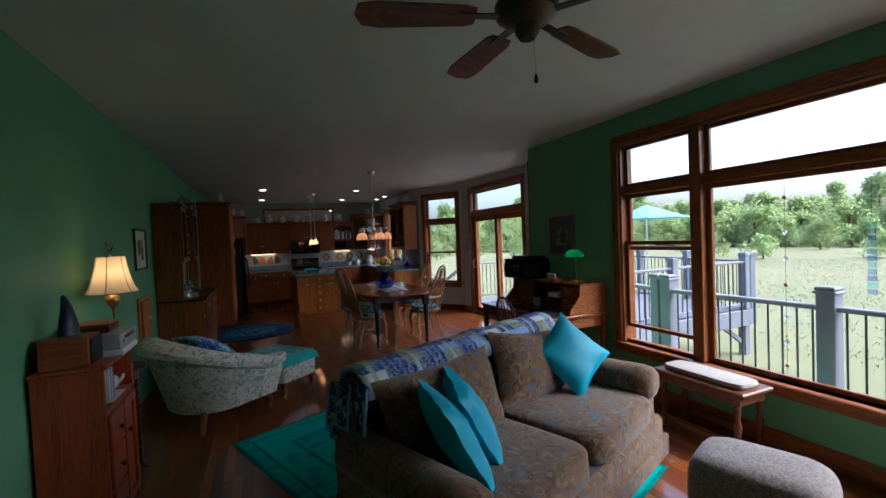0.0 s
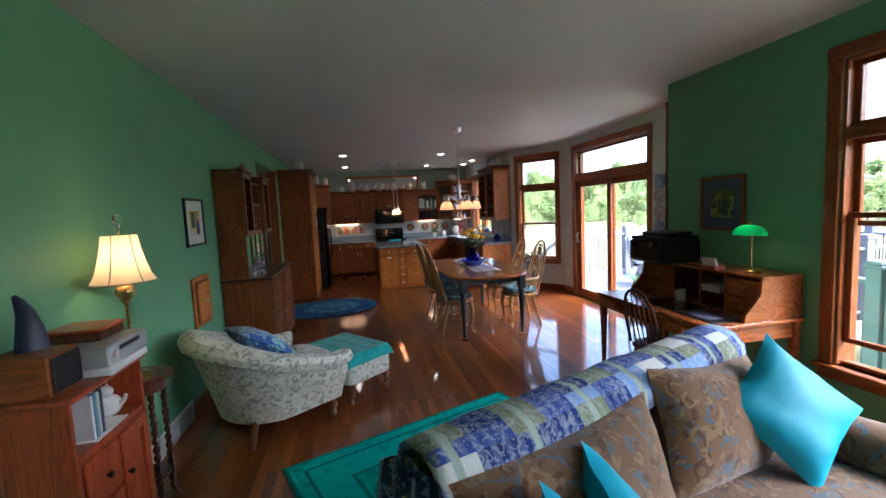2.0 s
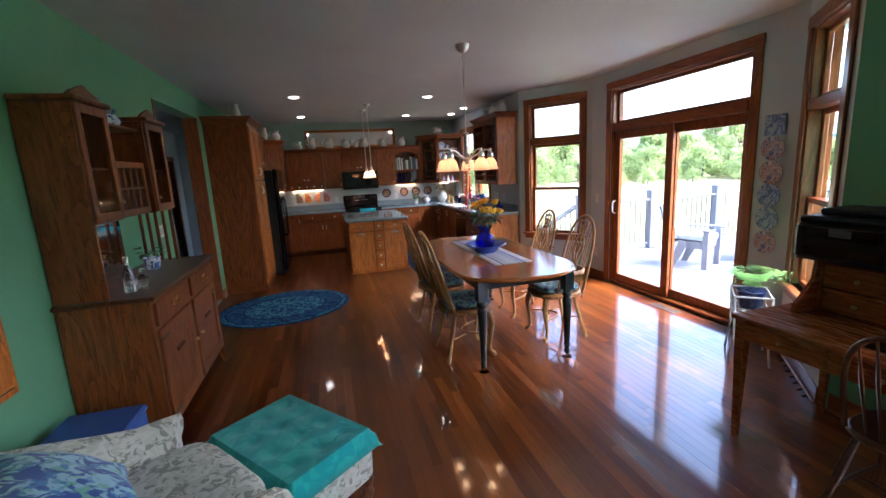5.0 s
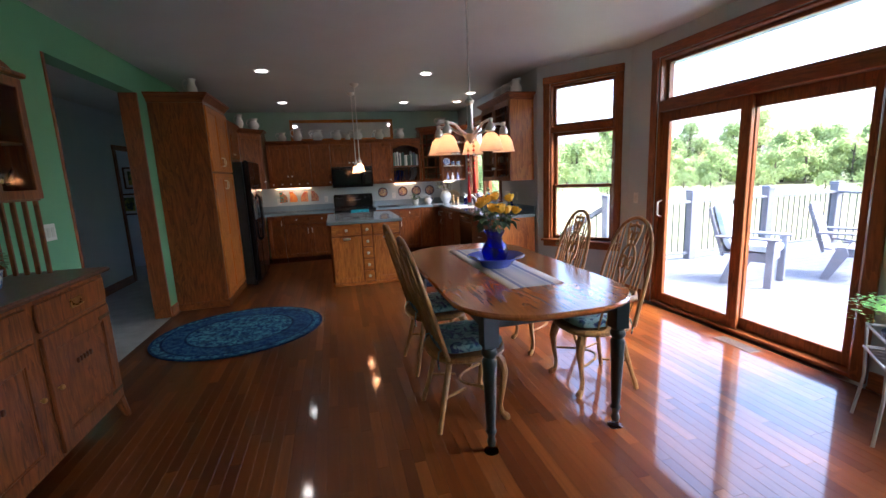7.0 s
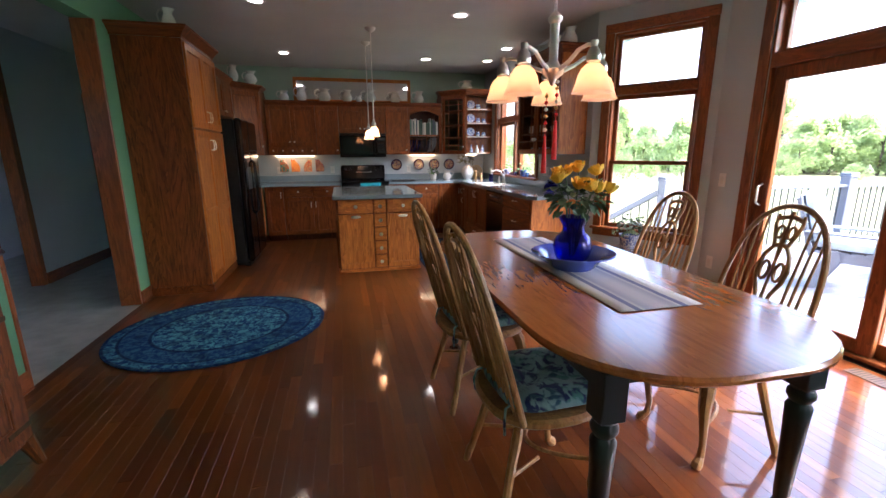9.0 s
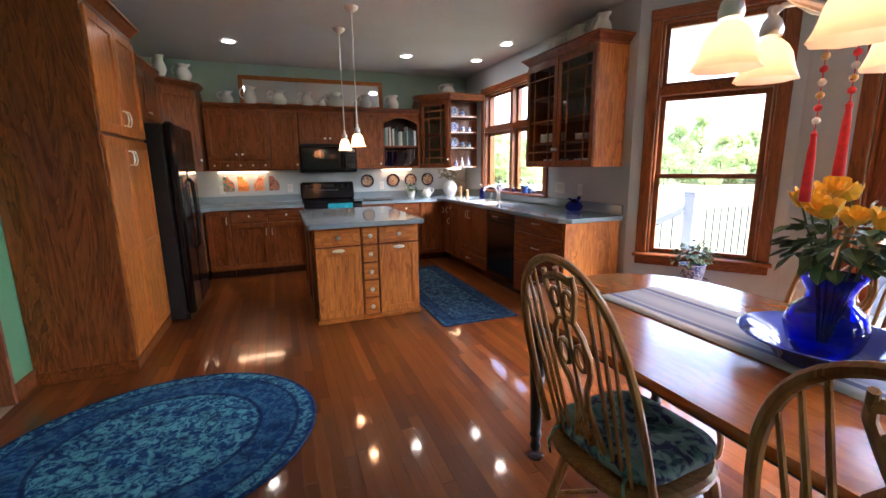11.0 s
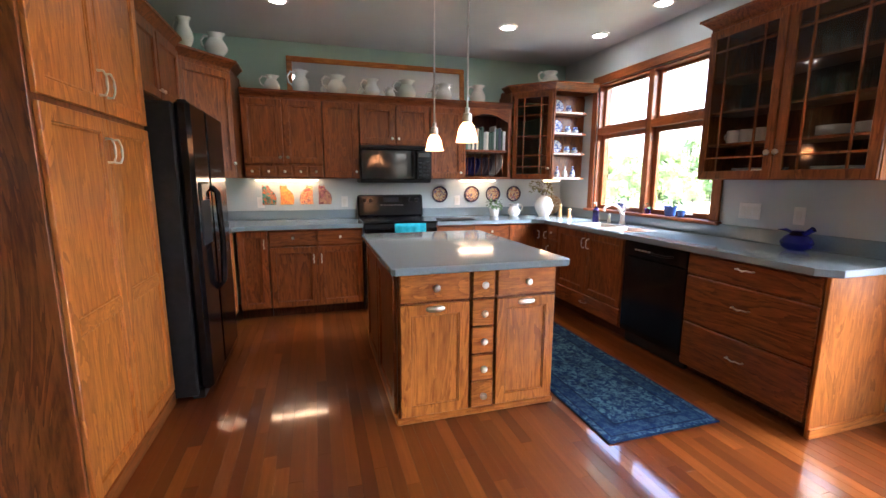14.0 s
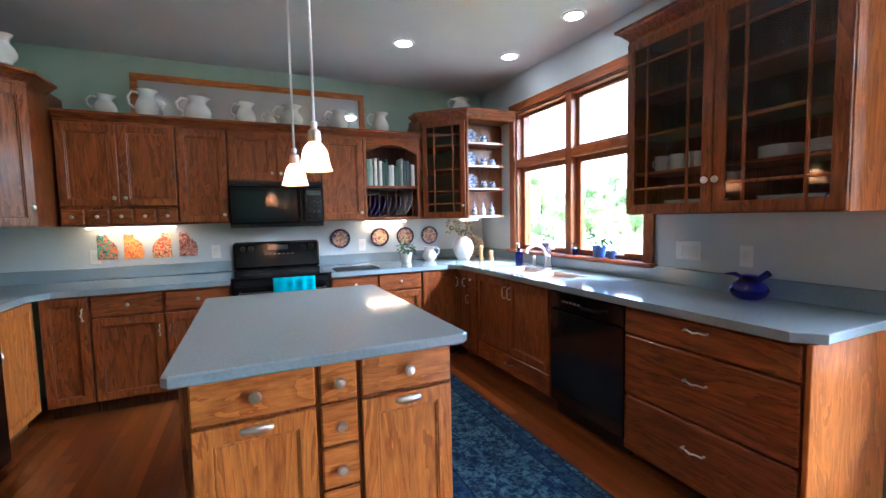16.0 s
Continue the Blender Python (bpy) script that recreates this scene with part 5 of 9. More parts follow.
part("bowl", lathe(B(), [(0.0, 0.0), (0.10, 0.0), (0.115, 0.012), (0.145, 0.052), (0.205, 0.075), (0.21, 0.081), (0.205, 0.083), (0.14, 0.062), (0.105, 0.016), (0.0, 0.010)], (0, 0, 0), 36), BLUEPL, e, "", True)
e = thing("flower_vase", (1.895, 6.98, 0.816), "cobalt blue glass vase of yellow roses", "vase")
part("vase", lathe(B(), [(0.0, 0.0), (0.055, 0.0), (0.06, 0.01), (0.085, 0.05), (0.098, 0.10), (0.085, 0.145), (0.055, 0.175), (0.052, 0.20), (0.075, 0.245), (0.078, 0.25), (0.074, 0.25), (0.048, 0.20), (0.05, 0.175), (0.08, 0.143), (0.092, 0.10), (0.08, 0.052), (0.05, 0.014), (0.0, 0.012)], (0, 0, 0), 28), BLUEGLASS, e, "", True)
ROSE = plain("yellow_rose_petal", (0.85, 0.52, 0.02), 0.6, 0, 0.2, 40)
LEAF = plain("rose_leaf", (0.05, 0.12, 0.05), 0.5, 0, 0.4, 25)
random.seed(3)
for i in range(11):
    a = i * 2.4
    r = 0.05 + 0.115 * ((i * 0.37) % 1)
    px, py, pz = r * math.cos(a), r * math.sin(a), 0.40 + 0.10 * ((i * 0.61) % 1) - r * 0.25
    st = part("stem", tube(B(), [(0.01 * math.cos(a), 0.01 * math.sin(a), 0.05), (px * 0.45, py * 0.45, 0.28), (px, py, pz)], 0.003, 5), LEAF, e, "", True)
    bm = B()
    tilt = Matrix.Translation((px, py, pz)) @ pose(0, 0, 0, random.uniform(-25, 25), random.uniform(-25, 25), random.uniform(0, 360))
    for ring, (nn, rad, hh, open_) in enumerate(((4, 0.016, 0.052, 0.2), (5, 0.027, 0.049, 0.5), (6, 0.037, 0.041, 1.0))):
        for k in range(nn):
            b = 2 * math.pi * (k + ring * 0.4) / nn
            rows = []
            for j in range(4):
                t = j / 3
                rad_j = rad * (0.35 + 0.65 * math.sin(t * 1.7)) + open_ * 0.006 * t * t
                w = 0.75 * math.sin(0.5 + t * 2.1)
                rows.append([bm.verts.new(tilt @ Vector((rad_j * math.cos(b + w * (q - 1) * 0.75), rad_j * math.sin(b + w * (q - 1) * 0.75), hh * t + 0.002 * (1 - abs(q - 1))))) for q in range(3)])
            for p, q in zip(rows, rows[1:]):
                for j in range(2):
                    bm.faces.new([p[j], p[j + 1], q[j + 1], q[j]])
    part("rose", bm, ROSE, st, "opening yellow rose", True)


def leaf_cluster(bm, centre, n, spread, size, droop=0.3):
    for _ in range(n):
        a, b = random.uniform(0, 2 * math.pi), random.uniform(-0.5, 1.0)
        o = Vector((math.cos(a) * math.cos(b), math.sin(a) * math.cos(b), math.sin(b) * 0.8))
        c = Vector(centre) + o * spread * random.uniform(0.4, 1.0)
        d = (o + Vector((random.uniform(-.5, .5), random.uniform(-.5, .5), random.uniform(-.6, .3) - droop))).normalized()
        s = d.cross(Vector((0.1, 0.2, 1))).normalized()
        up = s.cross(d)
        l, w = size * random.uniform(0.7, 1.2), size * random.uniform(0.28, 0.42)
        p = [c, c + d * l * 0.35 + s * w + up * w * 0.2, c + d * l * 0.75 + s * w * 0.7, c + d * l - up * w * 0.3, c + d * l * 0.75 - s * w * 0.7, c + d * l * 0.35 - s * w + up * w * 0.2]
        v = [bm.verts.new(x) for x in p]
        mid = bm.verts.new(c + d * l * 0.5 - up * w * 0.25)
        for i in range(6):
            bm.faces.new([v[i], v[(i + 1) % 6], mid])


bm = B()
leaf_cluster(bm, (0, 0, 0.33), 110, 0.14, 0.06)
part("foliage", bm, LEAF, e, "dark green rose leaves")

# chandelier
def shade_glass(name, c, glow):
    m = bpy.data.materials.new(name)
    m.use_nodes = True
    t = m.node_tree
    b = t.nodes["Principled BSDF"]
    b.inputs["Base Color"].default_value = (*c, 1)
    b.inputs["Roughness"].default_value = 0.35
    tr = t.nodes.new("ShaderNodeBsdfTranslucent")
    tr.inputs[0].default_value = (*c, 1)
    b.inputs["Emission Color"].default_value = (*glow, 1)
    b.inputs["Emission Strength"].default_value = 0.03
    mx = t.nodes.new("ShaderNodeMixShader")
    mx.inputs[0].default_value = 0.6
    t.links.new(b.outputs[0], mx.inputs[1])
    t.links.new(tr.outputs[0], mx.inputs[2])
    t.links.new(mx.outputs[0], t.nodes["Material Output"].inputs[0])
    return m


SHADE = shade_glass("frosted_shade_glass", (0.70, 0.46, 0.33), (1.0, 0.62, 0.34))


def bulb(at, power, radius=0.034, col=(1.0, 0.58, 0.26)):
    d = bpy.data.lights.new("bulb", "POINT")
    d.energy, d.shadow_soft_size, d.color = power * 0.65, radius, col
    o = new("bulb", d)
    o.location = at
    return o


def bell(bm, at, r=0.075, h=0.105, seg=32):
    def ruffle(a, z):
        return 0.05 * math.cos(8 * a) * max(0.0, 1 - z / (h * 0.3))
    prof = [(r * 1.0, 0.0), (r * 0.93, h * 0.12), (r * 0.82, h * 0.35), (r * 0.74, h * 0.6), (r * 0.58, h * 0.82), (r * 0.34, h * 0.98), (r * 0.28, h)]
    lathe(bm, prof, at, seg, wave=ruffle)
    for f in [f for f in bm.faces if len(f.verts) > 4]:
        bm.faces.remove(f)
    return bm


CX, CY = 1.73, 6.96
e = thing("chandelier", (CX, CY, 1.57), "brushed nickel chandelier with five frosted bell shades", "chandelier")
part("canopy", lathe(B(), [(0.012, 1.10), (0.03, 1.11), (0.055, 1.13), (0.065, 1.172)], (0, 0, 0), 24), CHROME, e, "", True)
part("rod", tube(B(), [(0, 0, 0.36), (0, 0, 1.115)], 0.006, 8), CHROME, e, "", True)
part("hub", lathe(B(), [(0.0, 0.10), (0.012, 0.11), (0.02, 0.13), (0.045, 0.15), (0.05, 0.17), (0.03, 0.19), (0.02, 0.21), (0.02, 0.36), (0.03, 0.37), (0.032, 0.385), (0.018, 0.40), (0.006, 0.41)], (0, 0, 0), 24), CHROME, e, "", True)
for k in range(5):
    a = radians(72 * k + 69)
    ca, sa = math.cos(a), math.sin(a)
    pr = [(0.04, 0.165), (0.10, 0.19), (0.15, 0.225), (0.20, 0.235), (0.235, 0.225)]
    ar = part("arm", tube(B(), [(r * ca, r * sa, z) for r, z in pr], [0.011, 0.009, 0.009, 0.008, 0.009], 8), CHROME, e, "", True)
    x, y = 0.235 * ca, 0.235 * sa
    part("socket", lathe(B(), [(0.012, 0.245), (0.016, 0.24), (0.012, 0.22), (0.024, 0.205), (0.03, 0.18), (0.028, 0.165)], (x, y, 0), 16), CHROME, ar, "", True)
    part("shade", bell(B(), (x, y, 0.045), 0.079, 0.112), SHADE, ar, "frosted amber-white glass bell shade", True)
    bulb((CX + x, CY + y, 1.57 + 0.095), 0.11)
REDS = plain("red_silk", (0.55, 0.015, 0.02), 0.6, 0, 0.25, 60)
for k, (x, y, zt, zl) in enumerate(((-0.015, 0.02, 0.10, 0.005), (0.01, -0.03, 0.06, -0.06))):
    c = thing("hanging_charm", (CX + x, CY + y, 1.545 + 0.10 - 0.36 - zl), "red tasselled charm on a bead string under the chandelier", "ornament", "hanging charms")
    hz = 0.36 + zl
    part("cord", tube(B(), [(0, 0, 0.16), (0, 0, hz)], 0.0015, 5), REDS, c)
    for i in range(6):
        part("bead", blob(B(), (0.009, 0.009, 0.009), (0, 0, 0.20 + i * 0.03 * (1 + zl)), 1.0, 10, 6), (WHITECER, REDS, BRASS)[(i + k) % 3], c, "", True)
    part("tassel", lathe(B(), [(0.003, 0.175), (0.008, 0.168), (0.006, 0.155), (0.009, 0.12), (0.013, 0.0)], (0, 0, 0), 12), REDS, c, "red silk tassel", True)

# oval rug
e = thing("oval_rug", (-0.235, 8.65, 0.0), "oval blue patterned rug with a darker border", "rug", "", 14)
ov = [(0.80 * math.cos(2 * math.pi * i / 64), 0.72 * math.sin(2 * math.pi * i / 64)) for i in range(64)]
part("carpet", prism(B(), ov, 0.001, 0.012, 0.004), rug_material("blue_oval_pile", (0.014, 0.055, 0.18), (0.15, 0.43, 0.53), (0.008, 0.016, 0.075), 15, 0.80, 0.72, True), e)
e = thing("runner_rug", (2.08, 10.66, 0.0), "long blue patterned runner rug by the sink", "rug")
part("carpet", cbox(B(), (-0.37, -1.10, 0.001), (0.37, 1.10, 0.011), 0.004), rug_material("blue_runner_pile", (0.012, 0.034, 0.105), (0.10, 0.20, 0.26), (0.006, 0.013, 0.045), 16, 0.37, 1.10), e)

# floor register by the door
e = thing("floor_register", (3.90, 6.75, 0.0), "brown slotted floor heating register", "vent")
part("plate", cbox(B(), (-0.06, -0.17, 0.0005), (0.06, 0.17, 0.005), 0.002), plain("register_brown", (0.09, 0.05, 0.03), 0.4), e)
for i in range(14):
    part("slot", cbox(B(), (-0.045, -0.15 + i * 0.0225, 0.0052), (0.045, -0.142 + i * 0.0225, 0.0062), 0.0004), BLACKMATT, e)

# plates on the bay wall
DELFT = fabric("blue_figured_glaze", (0.50, 0.53, 0.58), [((0.10, 0.16, 0.36), 0.0), ((0.45, 0.30, 0.26), 4.0)], 26, 0.2, 50, bump=0.0)
DELFT2 = fabric("blue_glaze", (0.12, 0.19, 0.42), [((0.35, 0.42, 0.55), 0.0)], 24, 0.2, 50, bump=0.0)
for k, z in enumerate((1.857, 1.673, 1.472, 1.281, 1.082, 0.88)):
    e = thing("wall_plate", (XD - 0.001, 5.80, z), ("square blue glazed wall plate", "round blue figured wall plate", "round floral wall plate", "round blue wall plate", "round dark blue wall plate", "round cream floral wall plate")[k] + " hung beside the patio door", "plate", "plates on the bay wall")
    if k == 0:
        part("dish", cbox(B(), (-0.02, -0.09, -0.085), (-0.002, 0.09, 0.085), 0.008), DELFT2, e)
    else:
        part("dish", lathe(B(), [(0.0, 0.006), (0.06, 0.004), (0.095, 0.018), (0.10, 0.022), (0.096, 0.024), (0.06, 0.011), (0.0, 0.012)], (0, 0, 0), 28, pose(0, 0, 0, 0, -90)), DELFT2 if k in (3, 4) else DELFT, e, "", True)

# china hutch
BRONZE_OLD = plain("old_bronze", (0.10, 0.07, 0.04), 0.45, 0.8, 0.3, 20)
HX0, HX1, HY0, HY1, HZ = XL + 0.012, -0.63, 5.78, 7.18, 1.0
e = thing("china_hutch", ((HX0 + HX1) / 2, (HY0 + HY1) / 2, 0), "antique oak hutch with glazed towers over a carved sideboard", "hutch")
hx, hy = (HX1 - HX0) / 2, (HY1 - HY0) / 2
part("base_body", cbox(B(), (-hx, -hy + 0.02, 0.13), (hx - 0.02, hy - 0.02, HZ - 0.03), 0.004), HUTCHWOOD, e)
part("counter", cbox(B(), (-hx, -hy - 0.015, HZ - 0.028), (hx + 0.02, hy + 0.015, HZ), 0.010), DARKWOOD, e, "dark polished top")
for s in (-1, 1):
    for x in (-hx + 0.03, hx - 0.04):
        part("leg", tube(B(), [(x, s * (hy - 0.045), 0.14), (x + (0.015 if x > 0 else 0), s * (hy - 0.03), 0.06), (x + (0.025 if x > 0 else 0), s * (hy - 0.02), 0.001)], [0.035, 0.026, 0.02], 8), HUTCHWOOD, e, "", True)
m = face_frame((hx - 0.02, -hy + 0.02, 0), -90) @ Matrix.Diagonal((-1, 1, 1, 1))
W = 2 * hy - 0.04
for i in range(2):
    a, b = i * W / 2 + 0.03, (i + 1) * W / 2 - 0.03
    d = drawer(e, m, a, b, 0.80, 0.945, HUTCHWOOD)
    part("plate", cbox(B(), ((a + b) / 2 - 0.05, 0.02, 0.85), ((a + b) / 2 + 0.05, 0.026, 0.90), 0.002, m), BRASS, d, "aged brass drawer pull")
    part("pull", tube(B(), [m @ Vector(((a + b) / 2 + o, 0.026 + y, 0.865)) for o, y in ((-0.03, 0), (-0.02, 0.02), (0.02, 0.02), (0.03, 0))], 0.004, 6), BRASS, d, "", True)
    d = shaker(e, m, a, b, 0.16, 0.775, HUTCHWOOD, HUTCHWOOD, 0.085)
    for k in range(5):
        part("carving", blob(B(), (0.012, 0.008, 0.016), ((a + b) / 2 - 0.06 + k * 0.03, 0.014, 0.56), 0.8, 8, 6, m), DARKWOOD, d, "", True)
    knob(d, m, b - 0.04 if i == 0 else a + 0.04, 0.5, 0.014, BRASS)
    for z in (0.225, 0.715):
        h0 = a if i == 0 else b - 0.13
        part("strap_hinge", cbox(B(), (h0, 0.0202, z - 0.011), (h0 + 0.13, 0.0235, z + 0.011), 0.001, m), BRONZE_OLD, d, "dark metal strap hinge")
# towers
TW, TD = 0.36, 0.27
for s in (-1, 1):
    y0, y1 = (-hy + 0.03, -hy + 0.03 + TW) if s < 0 else (hy - 0.08 - TW, hy - 0.08)
    x0, x1 = -hx, -hx + TD
    part("outer_panel", cbox(B(), (x0, y0 if s < 0 else y1 - 0.02, HZ + 0.001 if s < 0 else 1.43), (x1, y0 + 0.02 if s < 0 else y1, 2.10), 0.003), HUTCHWOOD, e)
    for q in range(5 if s > 0 else 0):
        part("end_slat", cbox(B(), (x0 + 0.01 + q * 0.056, y1 - 0.018, HZ + 0.001), (x0 + 0.034 + q * 0.056, y1 - 0.002, 1.43), 0.003), HUTCHWOOD, e)
    part("inner_panel", cbox(B(), (x0, y1 - 0.02 if s < 0 else y0, 1.43), (x1, y1 if s < 0 else y0 + 0.02, 2.10), 0.003), HUTCHWOOD, e)
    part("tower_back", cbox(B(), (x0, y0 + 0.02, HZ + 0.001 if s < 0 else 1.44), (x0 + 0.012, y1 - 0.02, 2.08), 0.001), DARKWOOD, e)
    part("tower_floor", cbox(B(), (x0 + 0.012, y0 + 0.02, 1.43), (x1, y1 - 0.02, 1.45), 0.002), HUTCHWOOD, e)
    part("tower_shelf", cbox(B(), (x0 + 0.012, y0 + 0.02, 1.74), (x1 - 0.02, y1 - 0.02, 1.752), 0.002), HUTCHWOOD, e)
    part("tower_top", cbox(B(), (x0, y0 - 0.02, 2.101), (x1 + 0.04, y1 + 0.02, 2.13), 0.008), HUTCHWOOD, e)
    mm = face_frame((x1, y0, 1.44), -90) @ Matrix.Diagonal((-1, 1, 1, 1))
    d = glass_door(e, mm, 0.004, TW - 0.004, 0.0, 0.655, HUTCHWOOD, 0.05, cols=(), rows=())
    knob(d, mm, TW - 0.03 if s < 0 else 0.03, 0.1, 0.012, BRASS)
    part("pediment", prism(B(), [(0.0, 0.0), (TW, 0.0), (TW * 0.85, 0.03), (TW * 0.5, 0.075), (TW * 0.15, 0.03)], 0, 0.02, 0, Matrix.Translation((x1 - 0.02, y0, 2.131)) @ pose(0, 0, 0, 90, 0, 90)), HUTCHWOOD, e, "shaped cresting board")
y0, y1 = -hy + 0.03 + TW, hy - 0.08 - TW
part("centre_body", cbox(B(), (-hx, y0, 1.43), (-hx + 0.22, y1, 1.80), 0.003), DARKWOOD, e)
part("centre_back", cbox(B(), (-hx, y0, 1.801), (-hx + 0.012, y1, 2.02), 0.002), HUTCHWOOD, e)
part("centre_shelf", cbox(B(), (-hx, y0, 2.021), (-hx + 0.24, y1, 2.04), 0.003), HUTCHWOOD, e)
mm = face_frame((-hx + 0.22, y0, 1.44), -90) @ Matrix.Diagonal((-1, 1, 1, 1))
d = glass_door(e, mm, 0.004, y1 - y0 - 0.004, 0.0, 0.36, HUTCHWOOD, 0.04, cols=(0.2, 0.4, 0.6, 0.8), rows=(0.5,))
part("mirror_back", cbox(B(), (-hx, y0 + 0.002, HZ + 0.002), (-hx + 0.012, y1 - 0.002, 1.428), 0.001), MIRROR, e, "mirror back panel")
HB = e
SPODE = fabric("blue_white_china", (0.62, 0.64, 0.67), [((0.07, 0.12, 0.36), 0.0)], 40, 0.15, 60, bump=0.0)


def pitcher(at, h, r, material, label, turn=0.0, cat="pitcher", group="", fat=1.0, name="pitcher"):
    e = thing(name, at, label, cat, group, turn)
    prof = [(0.0, 0.0), (r * 0.62, 0.0), (r * 0.66, h * 0.04), (r * 0.95 * fat, h * 0.22), (r * 1.02 * fat, h * 0.38), (r * 0.86, h * 0.58), (r * 0.60, h * 0.76), (r * 0.62, h * 0.88), (r * 0.76, h), (r * 0.72, h), (r * 0.56, h * 0.86), (r * 0.50, h * 0.7), (0.0, h * 0.62)]

    def spout(a, z):
        return 0.35 * max(0.0, math.cos(a)) ** 8 * max(0.0, (z / h - 0.8) * 5)
    part("jug", lathe(B(), prof, seg=24, wave=spout), material, e, "", True)
    part("handle", tube(B(), [(-r * 0.62, 0, h * 0.88), (-r * 1.15, 0, h * 0.92), (-r * 1.5, 0, h * 0.72), (-r * 1.4, 0, h * 0.48), (-r * 0.95, 0, h * 0.34)], r * 0.11, 8), material, e, "", True)
    return e


cx = HX0 + 0.11
pitcher((cx + 0.02, 6.36, 2.041), 0.16, 0.075, SPODE, "blue and white china pitcher on the hutch shelf", -60, group="china on the hutch")
pitcher((cx + 0.02, 6.60, 2.041), 0.12, 0.06, SPODE, "small blue and white china jug on the hutch shelf", -70, group="china on the hutch")


def potted(at, pot_r, pot_h, material, label, leaves, spread, size, leafmat, droop=0.3, name="potted_plant"):
    e = thing(name, at, label, "plant")
    part("pot", lathe(B(), [(0, 0), (pot_r * 0.7, 0), (pot_r * 0.75, 0.006), (pot_r, pot_h * 0.95), (pot_r * 1.06, pot_h), (pot_r * 0.95, pot_h), (pot_r * 0.9, pot_h * 0.85), (0, pot_h * 0.84)], seg=20), material, e, "", True)
    bm = B()
    leaf_cluster(bm, (0, 0, pot_h + spread * 0.45), leaves, spread, size, droop)
    part("foliage", bm, leafmat, e)
    return e


HERB = plain("houseplant_leaf", (0.09, 0.17, 0.06), 0.5, 0, 0.35, 18)
random.seed(8)
potted((-0.93, 6.72, 1.001), 0.06, 0.09, SPODE, "small trailing plant in a blue and white pot on the hutch", 26, 0.09, 0.05, HERB)
for x, y, h in ((-0.80, 5.98, 0.22), (-0.76, 6.06, 0.12), (-0.84, 6.10, 0.09)):
    e = thing("glass_bottle", (x, y, 1.001), "clear cut-glass bottle on the hutch counter", "bottle", "glass on the hutch")
    part("bottle", lathe(B(), [(0, 0), (0.03, 0), (0.033, 0.01), (0.033, h * 0.5), (0.012, h * 0.7), (0.012, h * 0.85), (0.018, h * 0.9), (0.018, h), (0, h)], seg=14), CLEARGLASS, e, "", True)
for k, z in enumerate((1.451, 1.753)):
    for s, yy in ((-1, 5.98), (1, 6.98)):
        for j in range(2):
            e = thing("goblet", (-1.02 + 0.07 * (j % 2), yy - 0.05 + 0.1 * j, z), "clear stemmed glass behind the hutch door", "glass", "glass in the hutch")
            part("bowl", lathe(B(), [(0, 0), (0.028, 0.0), (0.004, 0.008), (0.004, 0.07), (0.03, 0.10), (0.032, 0.16), (0.030, 0.16), (0.0, 0.095)], seg=12), CLEARGLASS, e, "", True)


# ---- living room ----
TAPESTRY = fabric("brown_blue_tapestry", (0.145, 0.078, 0.032), [((0.075, 0.097, 0.112), 0.0), ((0.085, 0.040, 0.018), 5.0), ((0.20, 0.125, 0.058), 9.0)], 7.0, 0.9, 260, (0.57, 0.60), 2.2)
DAMASK = fabric("silver_sage_damask", (0.53, 0.53, 0.44), [((0.30, 0.30, 0.235), 0.0), ((0.62, 0.62, 0.53), 6.0)], 15, 0.75, 240, (0.50, 0.54), 1.6)
TURQ = plain("turquoise_silk", (0.014, 0.34, 0.46), 0.55, 0, 0.12, 6, 0.15)
TEALTHROW = fabric("teal_cotton_throw", (0.05, 0.42, 0.37), [((0.03, 0.33, 0.32), 0.0)], 10)

e = thing("loveseat", (1.0, 2.6, 0), "two-seat skirted loveseat in brown and blue tapestry fabric", "sofa", "", 22.3)
o = Vector((0.345, 2.26, 0))
e.matrix_basis = pose(o.x, o.y, 0, 0, 0, 22.3)
# local: x along the length, -y towards the seat front
part("frame", cbox(B(), (-0.02, -0.92, 0.10), (2.02, 0.08, 0.30), 0.03), TAPESTRY, e)
part("skirt", cbox(B(), (-0.05, -0.945, 0.012), (2.05, 0.105, 0.16), 0.012), TAPESTRY, e)
bm = B()
back = [(0.10, 0.10), (0.115, 0.45), (0.10, 0.77), (0.05, 0.83), (-0.03, 0.81), (-0.09, 0.70), (-0.11, 0.42), (-0.11, 0.10)]
rings = [[bm.verts.new((x, y, z)) for y, z in back] for x in (0.03, 0.5, 1.0, 1.5, 1.97)]
for p, q in zip(rings, rings[1:]):
    for i in range(len(back)):
        bm.faces.new([p[i], p[(i + 1) % len(back)], q[(i + 1) % len(back)], q[i]])
bm.faces.new(rings[0])
bm.faces.new(rings[-1])
part("backrest", bm, TAPESTRY, e, "", True)
